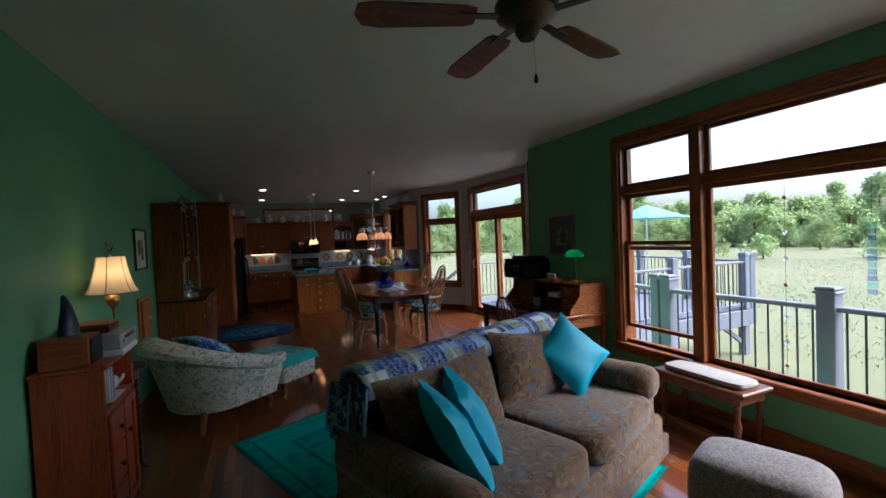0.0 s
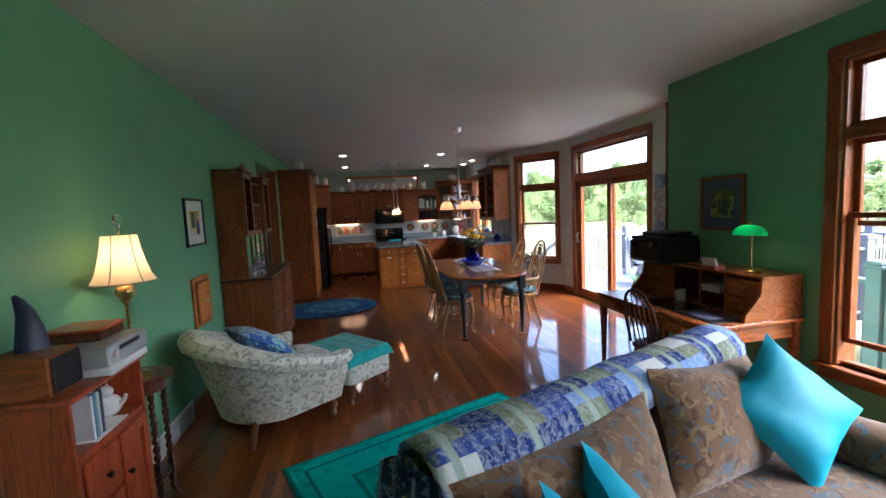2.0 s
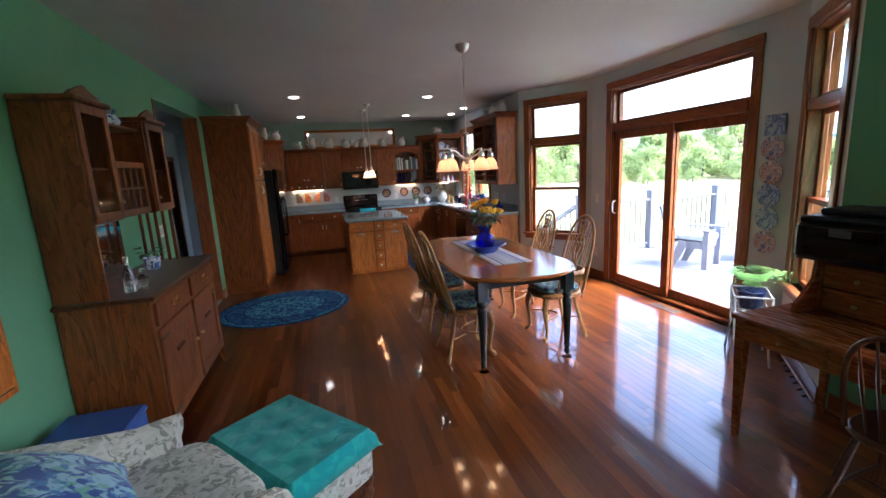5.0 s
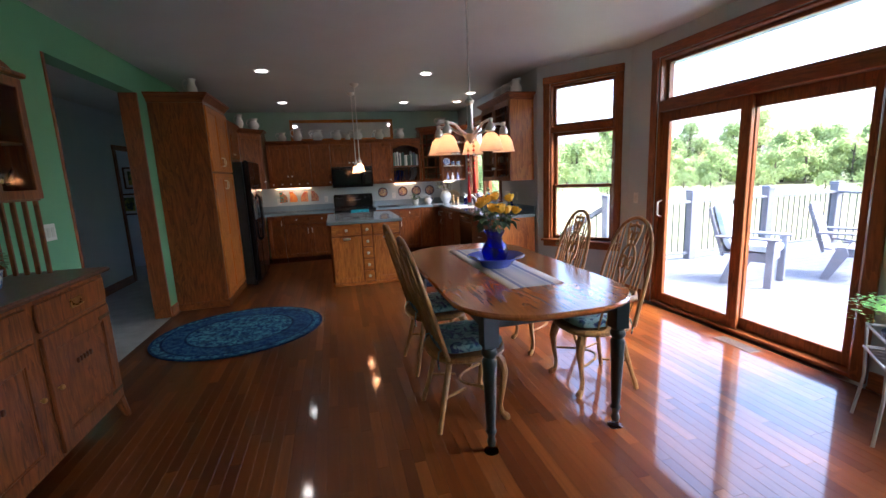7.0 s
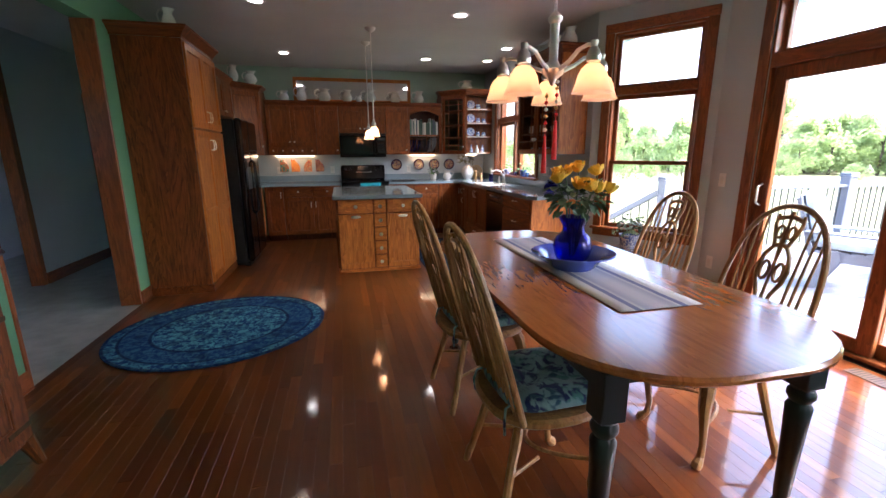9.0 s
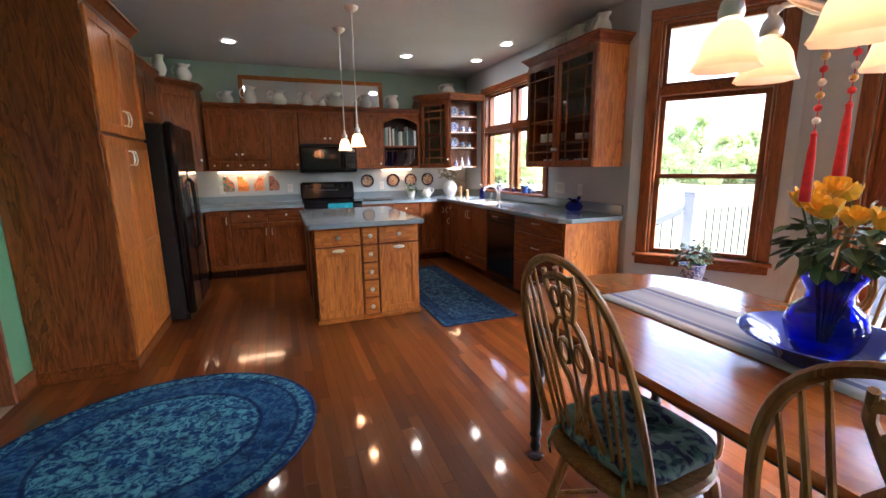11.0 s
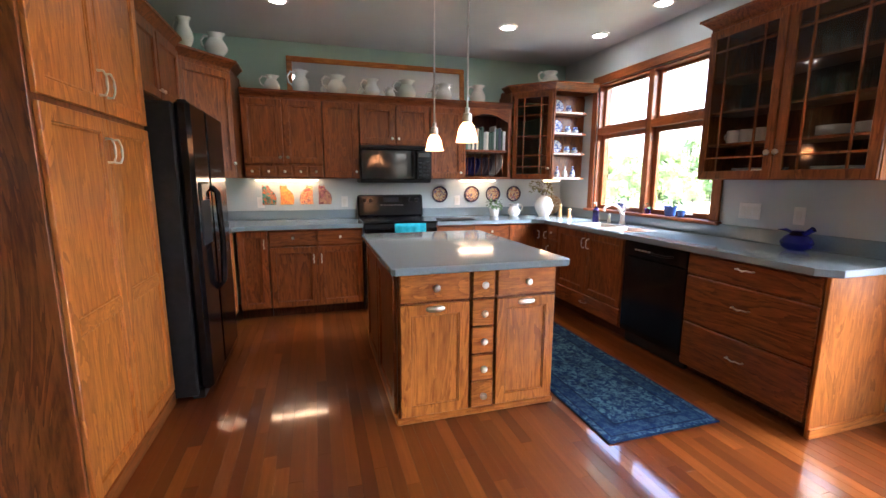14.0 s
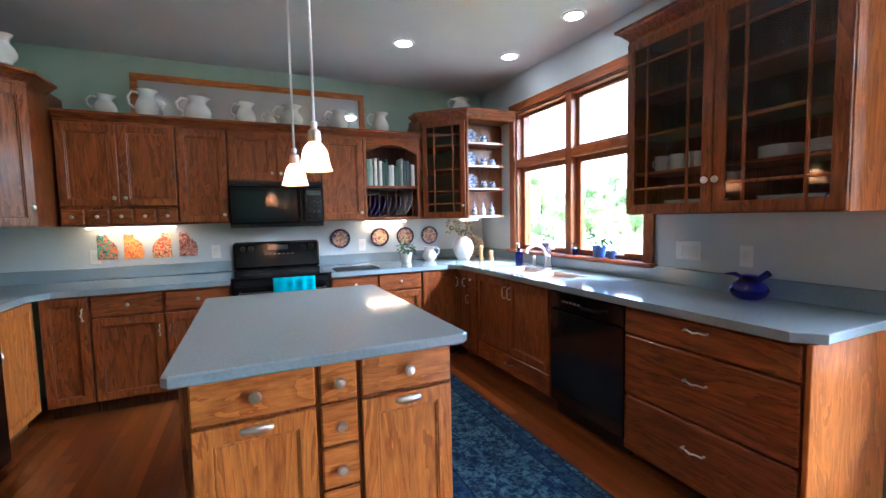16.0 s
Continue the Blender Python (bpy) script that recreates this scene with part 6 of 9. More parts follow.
for s in (0, 1):
    x = 0.05 if s == 0 else 1.95
    bm = B()
    rings = []
    for y, k in ((-0.90, 0.35), (-0.892, 0.72), (-0.865, 0.93), (-0.80, 1.02), (-0.55, 1.0), (-0.25, 0.98), (-0.05, 0.96)):
        rings.append([bm.verts.new((x + 0.125 * k * math.cos(a) * (1 + 0.03 * math.sin(5 * a + y * 9)), y, 0.525 + 0.118 * k * math.sin(a))) for a in [2 * math.pi * q / 22 for q in range(22)]])
    for p, q in zip(rings, rings[1:]):
        for i in range(22):
            bm.faces.new([p[i], p[(i + 1) % 22], q[(i + 1) % 22], q[i]])
    bm.faces.new(rings[0])
    bm.faces.new(rings[-1])
    part("armrest", bm, TAPESTRY, e, "rolled armrest", True)
    part("arm_panel", cbox(B(), (x - 0.10, -0.855, 0.14), (x + 0.10, -0.05, 0.50), 0.03), TAPESTRY, e, "", True)
for i in range(2):
    part("seat_cushion", blob(B(), (0.445, 0.405, 0.10), (0.545 + i * 0.905, -0.52, 0.38), 0.32, 36, 16, lump=0.012), TAPESTRY, e, "", True)
    m = Matrix.Translation((0.56 + i * 0.88, -0.22, 0.645 + 0.015 * i)) @ pose(0, 0, 0, 72, 0, 0) @ pose(0, 0, 0, 0, 0, -9 * i)
    part("back_cushion", pillow(B(), 0.93 - 0.1 * i, 0.50, 0.28, m, 2.0 + i, 18), TAPESTRY, e, "loose plump back cushion", True)


def sofa_at(x, y, z):
    return pose(o.x, o.y, 0, 0, 0, 22.3) @ Vector((x, y, z))


def throw_pillow(at, rx, rz, roll, size, material, label, group):
    p = sofa_at(*at)
    e = thing("throw_pillow", (p.x, p.y, p.z), label, "pillow", group, 22.3)
    part("cushion", pillow(B(), size, size, 0.17, pose(0, 0, 0, 0, 0, rz) @ pose(0, 0, 0, rx) @ pose(0, 0, 0, 0, 0, roll), at[0]), material, e, "", True)


throw_pillow((0.30, -0.52, 0.66), 62, 62, 2, 0.47, TURQ, "bright turquoise silk throw pillow on the loveseat", "turquoise pillows")
throw_pillow((0.52, -0.44, 0.66), 62, 52, 6, 0.45, TURQ, "bright turquoise silk throw pillow on the loveseat", "turquoise pillows")
throw_pillow((1.66, -0.42, 0.72), 60, -28, 40, 0.46, TURQ, "bright turquoise silk throw pillow leaning on the loveseat arm", "turquoise pillows")

# patchwork quilt over the back
QU = Mat("patchwork_quilt", 0.95, 0, 0.15)
mp = QU.map()
sx = QU.n("SeparateXYZ", Vector=QU.co.outputs["Object"])
cell = QU.n("TexVoronoi", Vector=QU.map((6.8, 9.0, 9.0)), Scale=1.0, Randomness=0.0)
sep = QU.n("SeparateXYZ", Vector=cell.outputs["Color"])
patch = QU.ramp(sep.outputs[0], [(0.0, (0.025, 0.045, 0.18)), (0.2, (0.20, 0.32, 0.60)), (0.4, (0.20, 0.23, 0.13)), (0.6, (0.05, 0.09, 0.32)), (0.8, (0.62, 0.64, 0.60))])
for el in QU.t.nodes:
    if el.bl_idname == "ShaderNodeValToRGB":
        el.color_ramp.interpolation = "CONSTANT"
fl = QU.n("MapRange", Value=QU.noise(mp, 34, 3, 0.6, 1.5), From_Min=0.52, From_Max=0.57).outputs[0]
patch = QU.mix(QU.mth("MULTIPLY", fl, 0.4), patch, (0.50, 0.54, 0.52))
strips = QU.n("MapRange", Value=QU.mth("ABSOLUTE", QU.mth("SUBTRACT", QU.mth("FRACT", QU.mth("MULTIPLY", sx.outputs[0], 3.4)), 0.5)), From_Min=0.44, From_Max=0.46).outputs[0]
patch = QU.mix(strips, patch, (0.34, 0.42, 0.33))
logs = QU.n("MapRange", Value=QU.mth("FRACT", QU.mth("MULTIPLY", sx.outputs[0], 20.4)), From_Min=0.48, From_Max=0.52).outputs[0]
patch = QU.mix(QU.mth("MULTIPLY", logs, 0.16), patch, (0.45, 0.52, 0.60))
QU.color(patch)
QU.bump(QU.noise(QU.map((9, 9, 9)), 1.6, 3), 0.5, 0.02)
e = thing("patchwork_quilt", sofa_at(1.03, 0.0, 0.86), "blue and cream patchwork quilt folded over the loveseat back", "quilt", "", 22.3)
bm = B()
prof = [(-0.125, -0.06), (-0.118, 0.0), (-0.085, 0.04), (-0.03, 0.062), (0.03, 0.058), (0.09, 0.02), (0.122, -0.06), (0.138, -0.16), (0.145, -0.25)]
nx = 46
rows = []
for i in range(nx + 1):
    x = -0.95 + 1.86 * i / nx
    rows.append([bm.verts.new((x, y + 0.012 * noise.noise(Vector((x * 4, y * 6, z * 6))), z + 0.016 * noise.noise(Vector((x * 5, y * 8, 3.1))))) for y, z in prof])
for p, q in zip(rows, rows[1:]):
    for i in range(len(prof) - 1):
        bm.faces.new([p[i], p[i + 1], q[i + 1], q[i]])
ob = part("cloth", bm, QU.m, e, "", True)
sm = ob.modifiers.new("thick", "SOLIDIFY")
sm.thickness, sm.offset = 0.03, 1
# hanging end of the quilt, folded double, with a pale bound edge
NAVYPRINT = fabric("navy_floral_cotton", (0.02, 0.032, 0.10), [((0.42, 0.38, 0.24), 0.0), ((0.14, 0.20, 0.40), 4.0)], 20, 0.95, 220, (0.58, 0.61), 1.0)
BINDING = plain("light_blue_binding", (0.24, 0.33, 0.56), 0.9)
for k, (xo, y0, y1, drop) in enumerate(((-0.968, -0.165, 0.135, 0.30), (-0.99, -0.04, 0.14, 0.24))):
    bm = B()
    rows = []
    for j in range(9):
        t = j / 8
        rows.append([bm.verts.new((xo - 0.03 * math.sin(t * 1.6) + 0.012 * math.sin(i * 1.1 + k), y0 + (y1 - y0) * i / 10, 0.035 - 0.10 * abs(i / 10 - 0.45) ** 1.5 - drop * t - 0.012 * i / 10)) for i in range(11)])
    edge = [v.co.copy() for v in [r[0] for r in rows] + rows[-1][1:] + [r[10] for r in rows[-2::-1]]]
    for p, q in zip(rows, rows[1:]):
        for i in range(10):
            bm.faces.new([p[i], p[i + 1], q[i + 1], q[i]])
    ob = part("end_fold", bm, NAVYPRINT, e, "navy floral quilt backing", True)
    sm = ob.modifiers.new("thick", "SOLIDIFY")
    sm.thickness = 0.014
    part("binding", tube(B(), edge, 0.009, 6), BINDING, e, "pale blue bound edge", True)

# teal rug, aligned with the loveseat
u, f = Vector((0.925, 0.38, 0)), Vector((0.38, -0.925, 0))
c = Vector((1.42, 4.55, 0)) - u * 0.92 + f * 1.35
e = thing("teal_rug", (c.x, c.y, 0), "overdyed teal rug with a faded oriental pattern", "rug", "", 22.3)
part("carpet", cbox(B(), (-0.92, -1.35, 0.001), (0.92, 1.35, 0.011), 0.004), rug_material("teal_pile", (0.025, 0.42, 0.36), (0.015, 0.25, 0.22), (0.006, 0.10, 0.095), 14, 0.92, 1.35), e)
c = Vector((2.55, 1.25, 0))
e = thing("floral_rug", (c.x, c.y, 0), "cream rug with a green and pink leaf border", "rug", "", 22.3)
part("carpet", cbox(B(), (-0.55, -0.95, 0.001), (0.42, 0.45, 0.010), 0.004), rug_material("cream_floral_pile", (0.52, 0.47, 0.36), (0.20, 0.22, 0.12), (0.40, 0.22, 0.18), 9, 0.55, 0.95), e)

# armchair and its ottoman
AD = 37.5
e = thing("slipper_chair", (-0.40, 4.60, 0), "low tub armchair in silvery leaf damask on turned legs", "armchair", "", AD)
e.matrix_basis = pose(-0.43, 4.58, 0, 0, 0, AD) @ Matrix.Diagonal((1.07, 1.07, 1.04, 1))
# local: x forward, y to the left
bm = B()
n = 30
def shell(t, k):
    """The plan of the wrapped back, t from -1 (near arm front) to 1 (far arm front); k: 0 outside, 1 inside."""
    a = radians(180 - 118 * abs(t)) * (1 if t >= 0 else -1)
    rx, ry = (0.44, 0.42) if k == 0 else (0.30, 0.29)
    x, y = rx * math.cos(a), ry * math.sin(a)
    if abs(t) > 0.6:
        x += (abs(t) - 0.6) * 0.42
        y = math.copysign(ry * (0.96 if k == 0 else 0.98), t)
    return x, y
sections = []
for i in range(n + 1):
    t = -1 + 2 * i / n
    top = 0.82 - 0.27 * min(1, (abs(t) / 0.85)) ** 1.5
    (xo, yo), (xi, yi) = shell(t, 0), shell(t, 1)
    fl = 0.17 * (1 - abs(t)) ** 0.6
    ca = Vector((xo, yo)).normalized()
    rr = 0.062 + 0.022 * (1 - abs(t))

    def out_by(r):
        return xo + ca.x * r, yo + ca.y * r
    sec = [(xo * 0.86, yo * 0.90, 0.17), (*out_by(-0.01), 0.36), (*out_by(fl * 0.42), top - 0.19)]
    for ang in (-75, -35, 5, 45, 85, 125):
        c, sn = math.cos(radians(ang)), math.sin(radians(ang))
        sec.append((*out_by(fl * 0.55 - 0.02 + rr * c), top - 0.065 + rr * sn))
    sec += [(xi + ca.x * 0.02, yi + ca.y * 0.02, top - 0.07), (xi * 0.95, yi * 0.95, top - 0.16), (xi * 0.92, yi * 0.94, 0.30), (xi * 0.92, yi * 0.94, 0.17)]
    sections.append([bm.verts.new(p) for p in sec])
for p, q in zip(sections, sections[1:]):
    for i in range(len(p) - 1):
        bm.faces.new([p[i], p[i + 1], q[i + 1], q[i]])
    bm.faces.new([p[-1], p[0], q[0], q[-1]])
bm.faces.new(sections[0])
bm.faces.new(sections[-1])
part("wraparound_back", bm, DAMASK, e, "", True)
part("seat_base", cbox(B(), (-0.28, -0.30, 0.17), (0.37, 0.30, 0.31), 0.03), DAMASK, e, "", True)
part("seat_cushion", blob(B(), (0.36, 0.30, 0.085), (0.07, 0, 0.385), 0.35, 32, 12), DAMASK, e, "", True)
TURNED = [(0.016, 0.0), (0.022, 0.012), (0.022, 0.03), (0.014, 0.045), (0.026, 0.06), (0.034, 0.085), (0.026, 0.11), (0.018, 0.115), (0.030, 0.13), (0.036, 0.155), (0.030, 0.178)]
LEGWOOD = oak("turned_leg_wood", (0.24, 0.10, 0.04), (0.10, 0.04, 0.018), 2, 0.3)
for x, y in ((0.31, -0.27), (0.31, 0.27)):
    part("leg", lathe(B(), TURNED, (x, y, 0), 16), LEGWOOD, e, "", True)
for s in (-1, 1):
    part("leg", tube(B(), [(-0.27, s * 0.24, 0.18), (-0.31, s * 0.26, 0.001)], [0.028, 0.016], 8), LEGWOOD, e, "", True)
BLUEPIL = fabric("blue_green_print", (0.06, 0.22, 0.50), [((0.20, 0.48, 0.36), 0.0), ((0.34, 0.58, 0.66), 4.0), ((0.03, 0.09, 0.36), 8.0)], 10, 0.7, 200)
pa = pose(-0.40, 4.60, 0, 0, 0, AD) @ Vector((-0.12, 0.02, 0.665))
p = thing("throw_pillow", (pa.x, pa.y, pa.z), "blue and green print pillow in the tub armchair", "pillow", "", AD)
part("cushion", pillow(B(), 0.60, 0.44, 0.17, pose(0, 0, 0, 0, 34, 0) @ pose(0, 0, 0, 0, 0, 80), 4), BLUEPIL, p, "", True)

e = thing("ottoman", (0.125, 5.045, 0), "damask ottoman on turned legs under a teal throw", "ottoman", "", AD + 2)
part("upholstery", blob(B(), (0.25, 0.335, 0.125), (0, 0, 0.285), 0.22, 40, 12), DAMASK, e, "", True)
for x in (-0.20, 0.20):
    for y in (-0.29, 0.29):
        part("leg", lathe(B(), TURNED, (x, y, 0), 16), LEGWOOD, e, "", True)
th = thing("tufted_throw", (0.125, 5.045, 0.40), "tufted teal cotton throw laid over the ottoman", "throw", "", AD + 2)
bm = B()
nx, ny = 24, 30
rows = []
for i in range(nx + 1):
    row = []
    for j in range(ny + 1):
        x, y = -0.265 + 0.53 * i / nx, -0.36 + 0.72 * j / ny
        z = 0.030
        for bx in (-0.14, 0.0, 0.14):
            for by in (-0.22, -0.07, 0.08, 0.23):
                z -= 0.014 * math.exp(-(((x - bx) ** 2 + (y - by) ** 2) / 0.0012))
        edge = max(abs(x) / 0.25, abs(y) / 0.345)
        if edge > 0.93:
            z -= (edge - 0.93) * 0.75
        row.append(bm.verts.new((x, y, z)))
    rows.append(row)
for p, q in zip(rows, rows[1:]):
    for j in range(ny):
        bm.faces.new([p[j], p[j + 1], q[j + 1], q[j]])
ob = part("cloth", bm, TEALTHROW, th, "", True)
sm = ob.modifiers.new("thick", "SOLIDIFY")
sm.thickness = 0.012

# blue stool behind the armchair
e = thing("step_stool", (-0.86, 5.45, 0), "small blue plastic step stool by the hutch", "stool")
BLUEPLA = plain("blue_plastic", (0.05, 0.12, 0.42), 0.4)
part("top", cbox(B(), (-0.19, -0.15, 0.40), (0.19, 0.15, 0.44), 0.012), BLUEPLA, e)
for s in (-1, 1):
    part("side", cbox(B(), (s * 0.17 - 0.012, -0.14, 0), (s * 0.17 + 0.012, 0.14, 0.399), 0.006), BLUEPLA, e)

# framed print, access hatch, outlet, switch and vent on the west wall
def framed(name, at, turn, w, h, border, mat_w, frame_mat, art, label, cat="picture"):
    """A framed picture on a wall; local x along the wall, y out of it."""
    e = thing(name, at, label, cat, "", turn)
    for nm, lo, hi in (("frame_side", (-w / 2, 0.002, -h / 2), (-w / 2 + border, 0.022, h / 2)), ("frame_side", (w / 2 - border, 0.002, -h / 2), (w / 2, 0.022, h / 2)), ("frame_rail", (-w / 2 + border, 0.002, -h / 2), (w / 2 - border, 0.0215, -h / 2 + border)), ("frame_rail", (-w / 2 + border, 0.002, h / 2 - border), (w / 2 - border, 0.0215, h / 2))):
        part(nm, cbox(B(), lo, hi, 0.003), frame_mat, e)
    part("mat_board", cbox(B(), (-w / 2 + border, 0.003, -h / 2 + border), (w / 2 - border, 0.010, h / 2 - border), 0), mat_w[1], e)
    k = mat_w[0]
    part("print", cbox(B(), (-w / 2 + border + k, 0.0105, -h / 2 + border + k), (w / 2 - border - k, 0.0125, h / 2 - border - k), 0), art[0], e)
    return e


MATW = plain("mat_white", (0.70, 0.70, 0.67), 0.8)
ARTY = plain("print_yellow", (0.62, 0.50, 0.10), 0.7, 0, 0.35, 6)
e = framed("framed_print", (XL, 5.235, 1.61), -90, 0.44, 0.42, 0.022, (0.085, MATW), BLACKMATT, (ARTY,), "small modern print in a black frame with white mat")
for x0, x1, z0, z1, c in ((-0.10, -0.02, -0.11, 0.02, (0.10, 0.05, 0.25)), (0.0, 0.08, -0.05, 0.09, (0.05, 0.12, 0.10)), (-0.06, 0.03, 0.0, 0.10, (0.55, 0.25, 0.18)), (0.03, 0.10, -0.12, -0.05, (0.60, 0.60, 0.55))):
    part("print_shape", cbox(B(), (x0, 0.0127, z0), (x1, 0.0135, z1), 0), plain("print_ink", c, 0.7), e)
e = thing("access_hatch", (XL, 5.22, 0.91), "small panelled oak wall hatch with a metal latch", "hatch", "", -90)
part("frame_board", cbox(B(), (-0.20, 0.001, -0.22), (0.20, 0.022, 0.22), 0.005), HONEY, e)
d = part("door", cbox(B(), (-0.15, 0.0225, -0.17), (0.15, 0.044, 0.17), 0.006), HONEY, e)
part("reveal", ringframe(B(), -0.165, 0.165, -0.185, 0.185, 0.0222, 0.026, 0.016, 0.001, Matrix.Identity(4)), DARKWOOD, e)
knob(d, Matrix.Identity(4), 0.0, 0.0, 0.016, CHROME, 0.044)
part("latch_bar", cbox(B(), (-0.03, 0.058, -0.007), (0.03, 0.068, 0.007), 0.003), CHROME, d, "", True)


def plate_cover(at, turn, label, name="wall_switch", gangs=1, cat="switch"):
    e = thing(name, at, label, cat, "", turn)
    w = 0.036 + 0.046 * (gangs - 1) / 2
    part("plate", cbox(B(), (-w, 0.001, -0.058), (w, 0.007, 0.058), 0.003), WHITEPL, e)
    for g in range(gangs):
        x = (g - (gangs - 1) / 2) * 0.046
        part("toggle" if cat == "switch" else "socket", cbox(B(), (x - 0.016, 0.007, -0.033), (x + 0.016, 0.010, 0.033), 0.002), WHITECER, e)


plate_cover((XL, 7.60, 1.20), -90, "white triple light switch on the green wall", gangs=3)
plate_cover((XL, 2.62, 0.36), -90, "white outlet plate with a plugged-in cord", "wall_outlet", 1, "outlet")
plate_cover((-0.245, YB, 1.10), 180, "white outlet plate on the backsplash", "wall_outlet", 1, "outlet")
plate_cover((0.625, YB, 1.10), 180, "white outlet plate on the backsplash", "wall_outlet", 1, "outlet")
plate_cover((1.955, YB, 1.10), 180, "white outlet plate on the backsplash", "wall_outlet", 1, "outlet")
plate_cover((XR, 10.24, 1.13), 90, "white double switch plate beside the kitchen window", gangs=3)
plate_cover((XR, 9.90, 1.12), 90, "white outlet plate above the worktop", "wall_outlet", 1, "outlet")
plate_cover((XR, 3.62, 0.36), 90, "white outlet plate below the window", "wall_outlet", 1, "outlet")
plate_cover((XD, 8.20, 1.13), 90, "white switch plate beside the patio door", gangs=1)
plate_cover((XD, 8.22, 0.38), 90, "white outlet plate by the patio door", "wall_outlet", 1, "outlet")
e = thing("return_vent", (XL, 4.32, 0.09), "long white return-air grille at the foot of the wall", "vent", "", -90)
part("plate", cbox(B(), (-0.45, 0.017, -0.085), (0.45, 0.024, 0.09), 0.003), WHITEPL, e)
for i in range(3):
    part("louvre_bank", cbox(B(), (-0.43 + i * 0.29, 0.0245, -0.065), (-0.16 + i * 0.29, 0.027, 0.072), 0.001), plain("vent_grey", (0.50, 0.51, 0.50), 0.5), e)

# media cabinet with its boxes
MX0, MX1, MY0, MY1, MZ = XL + 0.02, -0.80, 2.86, 3.40, 0.99
e = thing("media_cabinet", ((MX0 + MX1) / 2, (MY0 + MY1) / 2, 0), "red-brown wooden cabinet with an open shelf over drawers and a door", "cabinet")
hx, hy = (MX1 - MX0) / 2, (MY1 - MY0) / 2
RED = oak("mahogany_stain", (0.44, 0.08, 0.020), (0.19, 0.03, 0.008), 2, 0.3)
part("side_panel", cbox(B(), (-hx, -hy, 0.0), (hx, -hy + 0.02, MZ - 0.025), 0.003), RED, e)
part("side_panel", cbox(B(), (-hx, hy - 0.02, 0.0), (hx, hy, MZ - 0.025), 0.003), RED, e)
part("back_panel", cbox(B(), (-hx, -hy + 0.02, 0.02), (-hx + 0.012, hy - 0.02, MZ - 0.03), 0.001), RED, e)
part("top", cbox(B(), (-hx - 0.005, -hy - 0.02, MZ - 0.024), (hx + 0.02, hy + 0.02, MZ), 0.008), RED, e)
part("shelf", cbox(B(), (-hx + 0.012, -hy + 0.02, 0.72), (hx, hy - 0.02, 0.74), 0.003), RED, e)
part("lower_body", cbox(B(), (-hx + 0.012, -hy + 0.02, 0.06), (hx - 0.004, hy - 0.02, 0.719), 0.002), RED, e)
part("plinth", cbox(B(), (-hx + 0.02, -hy + 0.02, 0.0), (hx - 0.02, hy - 0.02, 0.059), 0.003), DARKWOOD, e)
m = face_frame((hx - 0.004, -hy + 0.02, 0), -90) @ Matrix.Diagonal((-1, 1, 1, 1))
for k in range(3):
    d = drawer(e, m, 0.008, 0.24, 0.07 + k * 0.215, 0.275 + k * 0.215, RED)
    knob(d, m, 0.125, 0.17 + k * 0.215, 0.014, BLACKMATT)
d = shaker(e, m, 0.252, 0.49, 0.07, 0.705, RED, RED, 0.05)
knob(d, m, 0.28, 0.52, 0.014, BLACKMATT)
b = thing("speaker_box", (-0.96, 2.97, MZ), "small wood-cased speaker with a dark grille", "speaker")
part("case", cbox(B(), (-0.12, -0.09, 0.0), (0.10, 0.09, 0.16), 0.006), oak("speaker_wood", (0.40, 0.11, 0.03), (0.20, 0.05, 0.014), 0), b)
part("grille", cbox(B(), (0.101, -0.08, 0.012), (0.112, 0.08, 0.148), 0.008), BLACKMATT, b)
b = thing("sculpture", (-0.98, 2.98, MZ + 0.161), "dark blue curved fin-shaped ornament on the speaker", "ornament")
bm = tube(B(), [(0, 0.02, 0.0), (0, 0.022, 0.08), (0, 0.01, 0.15), (0, -0.015, 0.20), (0, -0.035, 0.225)], [0.055, 0.045, 0.030, 0.018, 0.008], 14, flat=0.5)
part("fin", bm, plain("ink_blue_glaze", (0.012, 0.018, 0.05), 0.35), b, "", True)
b = thing("disc_player", (-0.92, 3.24, MZ), "silver disc player with a slim white box below it", "disc player")
part("lower_box", cbox(B(), (-0.15, -0.16, 0.0), (0.16, 0.15, 0.035), 0.006), WHITEPL, b)
pl = part("case", cbox(B(), (-0.17, -0.15, 0.036), (0.15, 0.18, 0.12), 0.008), plain("silver_plastic", (0.36, 0.37, 0.38), 0.4), b)
part("tray", cbox(B(), (0.151, -0.07, 0.085), (0.155, 0.10, 0.105), 0.002), BLACKMATT, pl)
part("dial", lathe(B(), [(0.016, 0), (0.015, 0.012), (0, 0.013)], seg=14, m=Matrix.Translation((0.15, -0.11, 0.08)) @ pose(0, 0, 0, 0, 90)), CHROME, pl, "", True)
b = thing("wooden_box", (-0.98, 3.33, MZ + 0.121), "low dark wooden box on the disc player", "box")
part("case", cbox(B(), (-0.10, -0.12, 0.0), (0.12, 0.08, 0.04), 0.005), DARKWOOD, b)
part("lid", cbox(B(), (-0.105, -0.125, 0.041), (0.125, 0.085, 0.055), 0.004), RED, b)
b = thing("cat_teapot", (-0.90, 3.27, 0.741), "small white ceramic cat-shaped teapot on the shelf", "teapot")
part("pot", blob(B(), (0.06, 0.055, 0.05), (0, 0, 0.05), 0.9, 20, 12), WHITECER, b, "", True)
part("lid", blob(B(), (0.032, 0.03, 0.026), (0, 0, 0.115), 0.9, 16, 10), WHITECER, b, "", True)
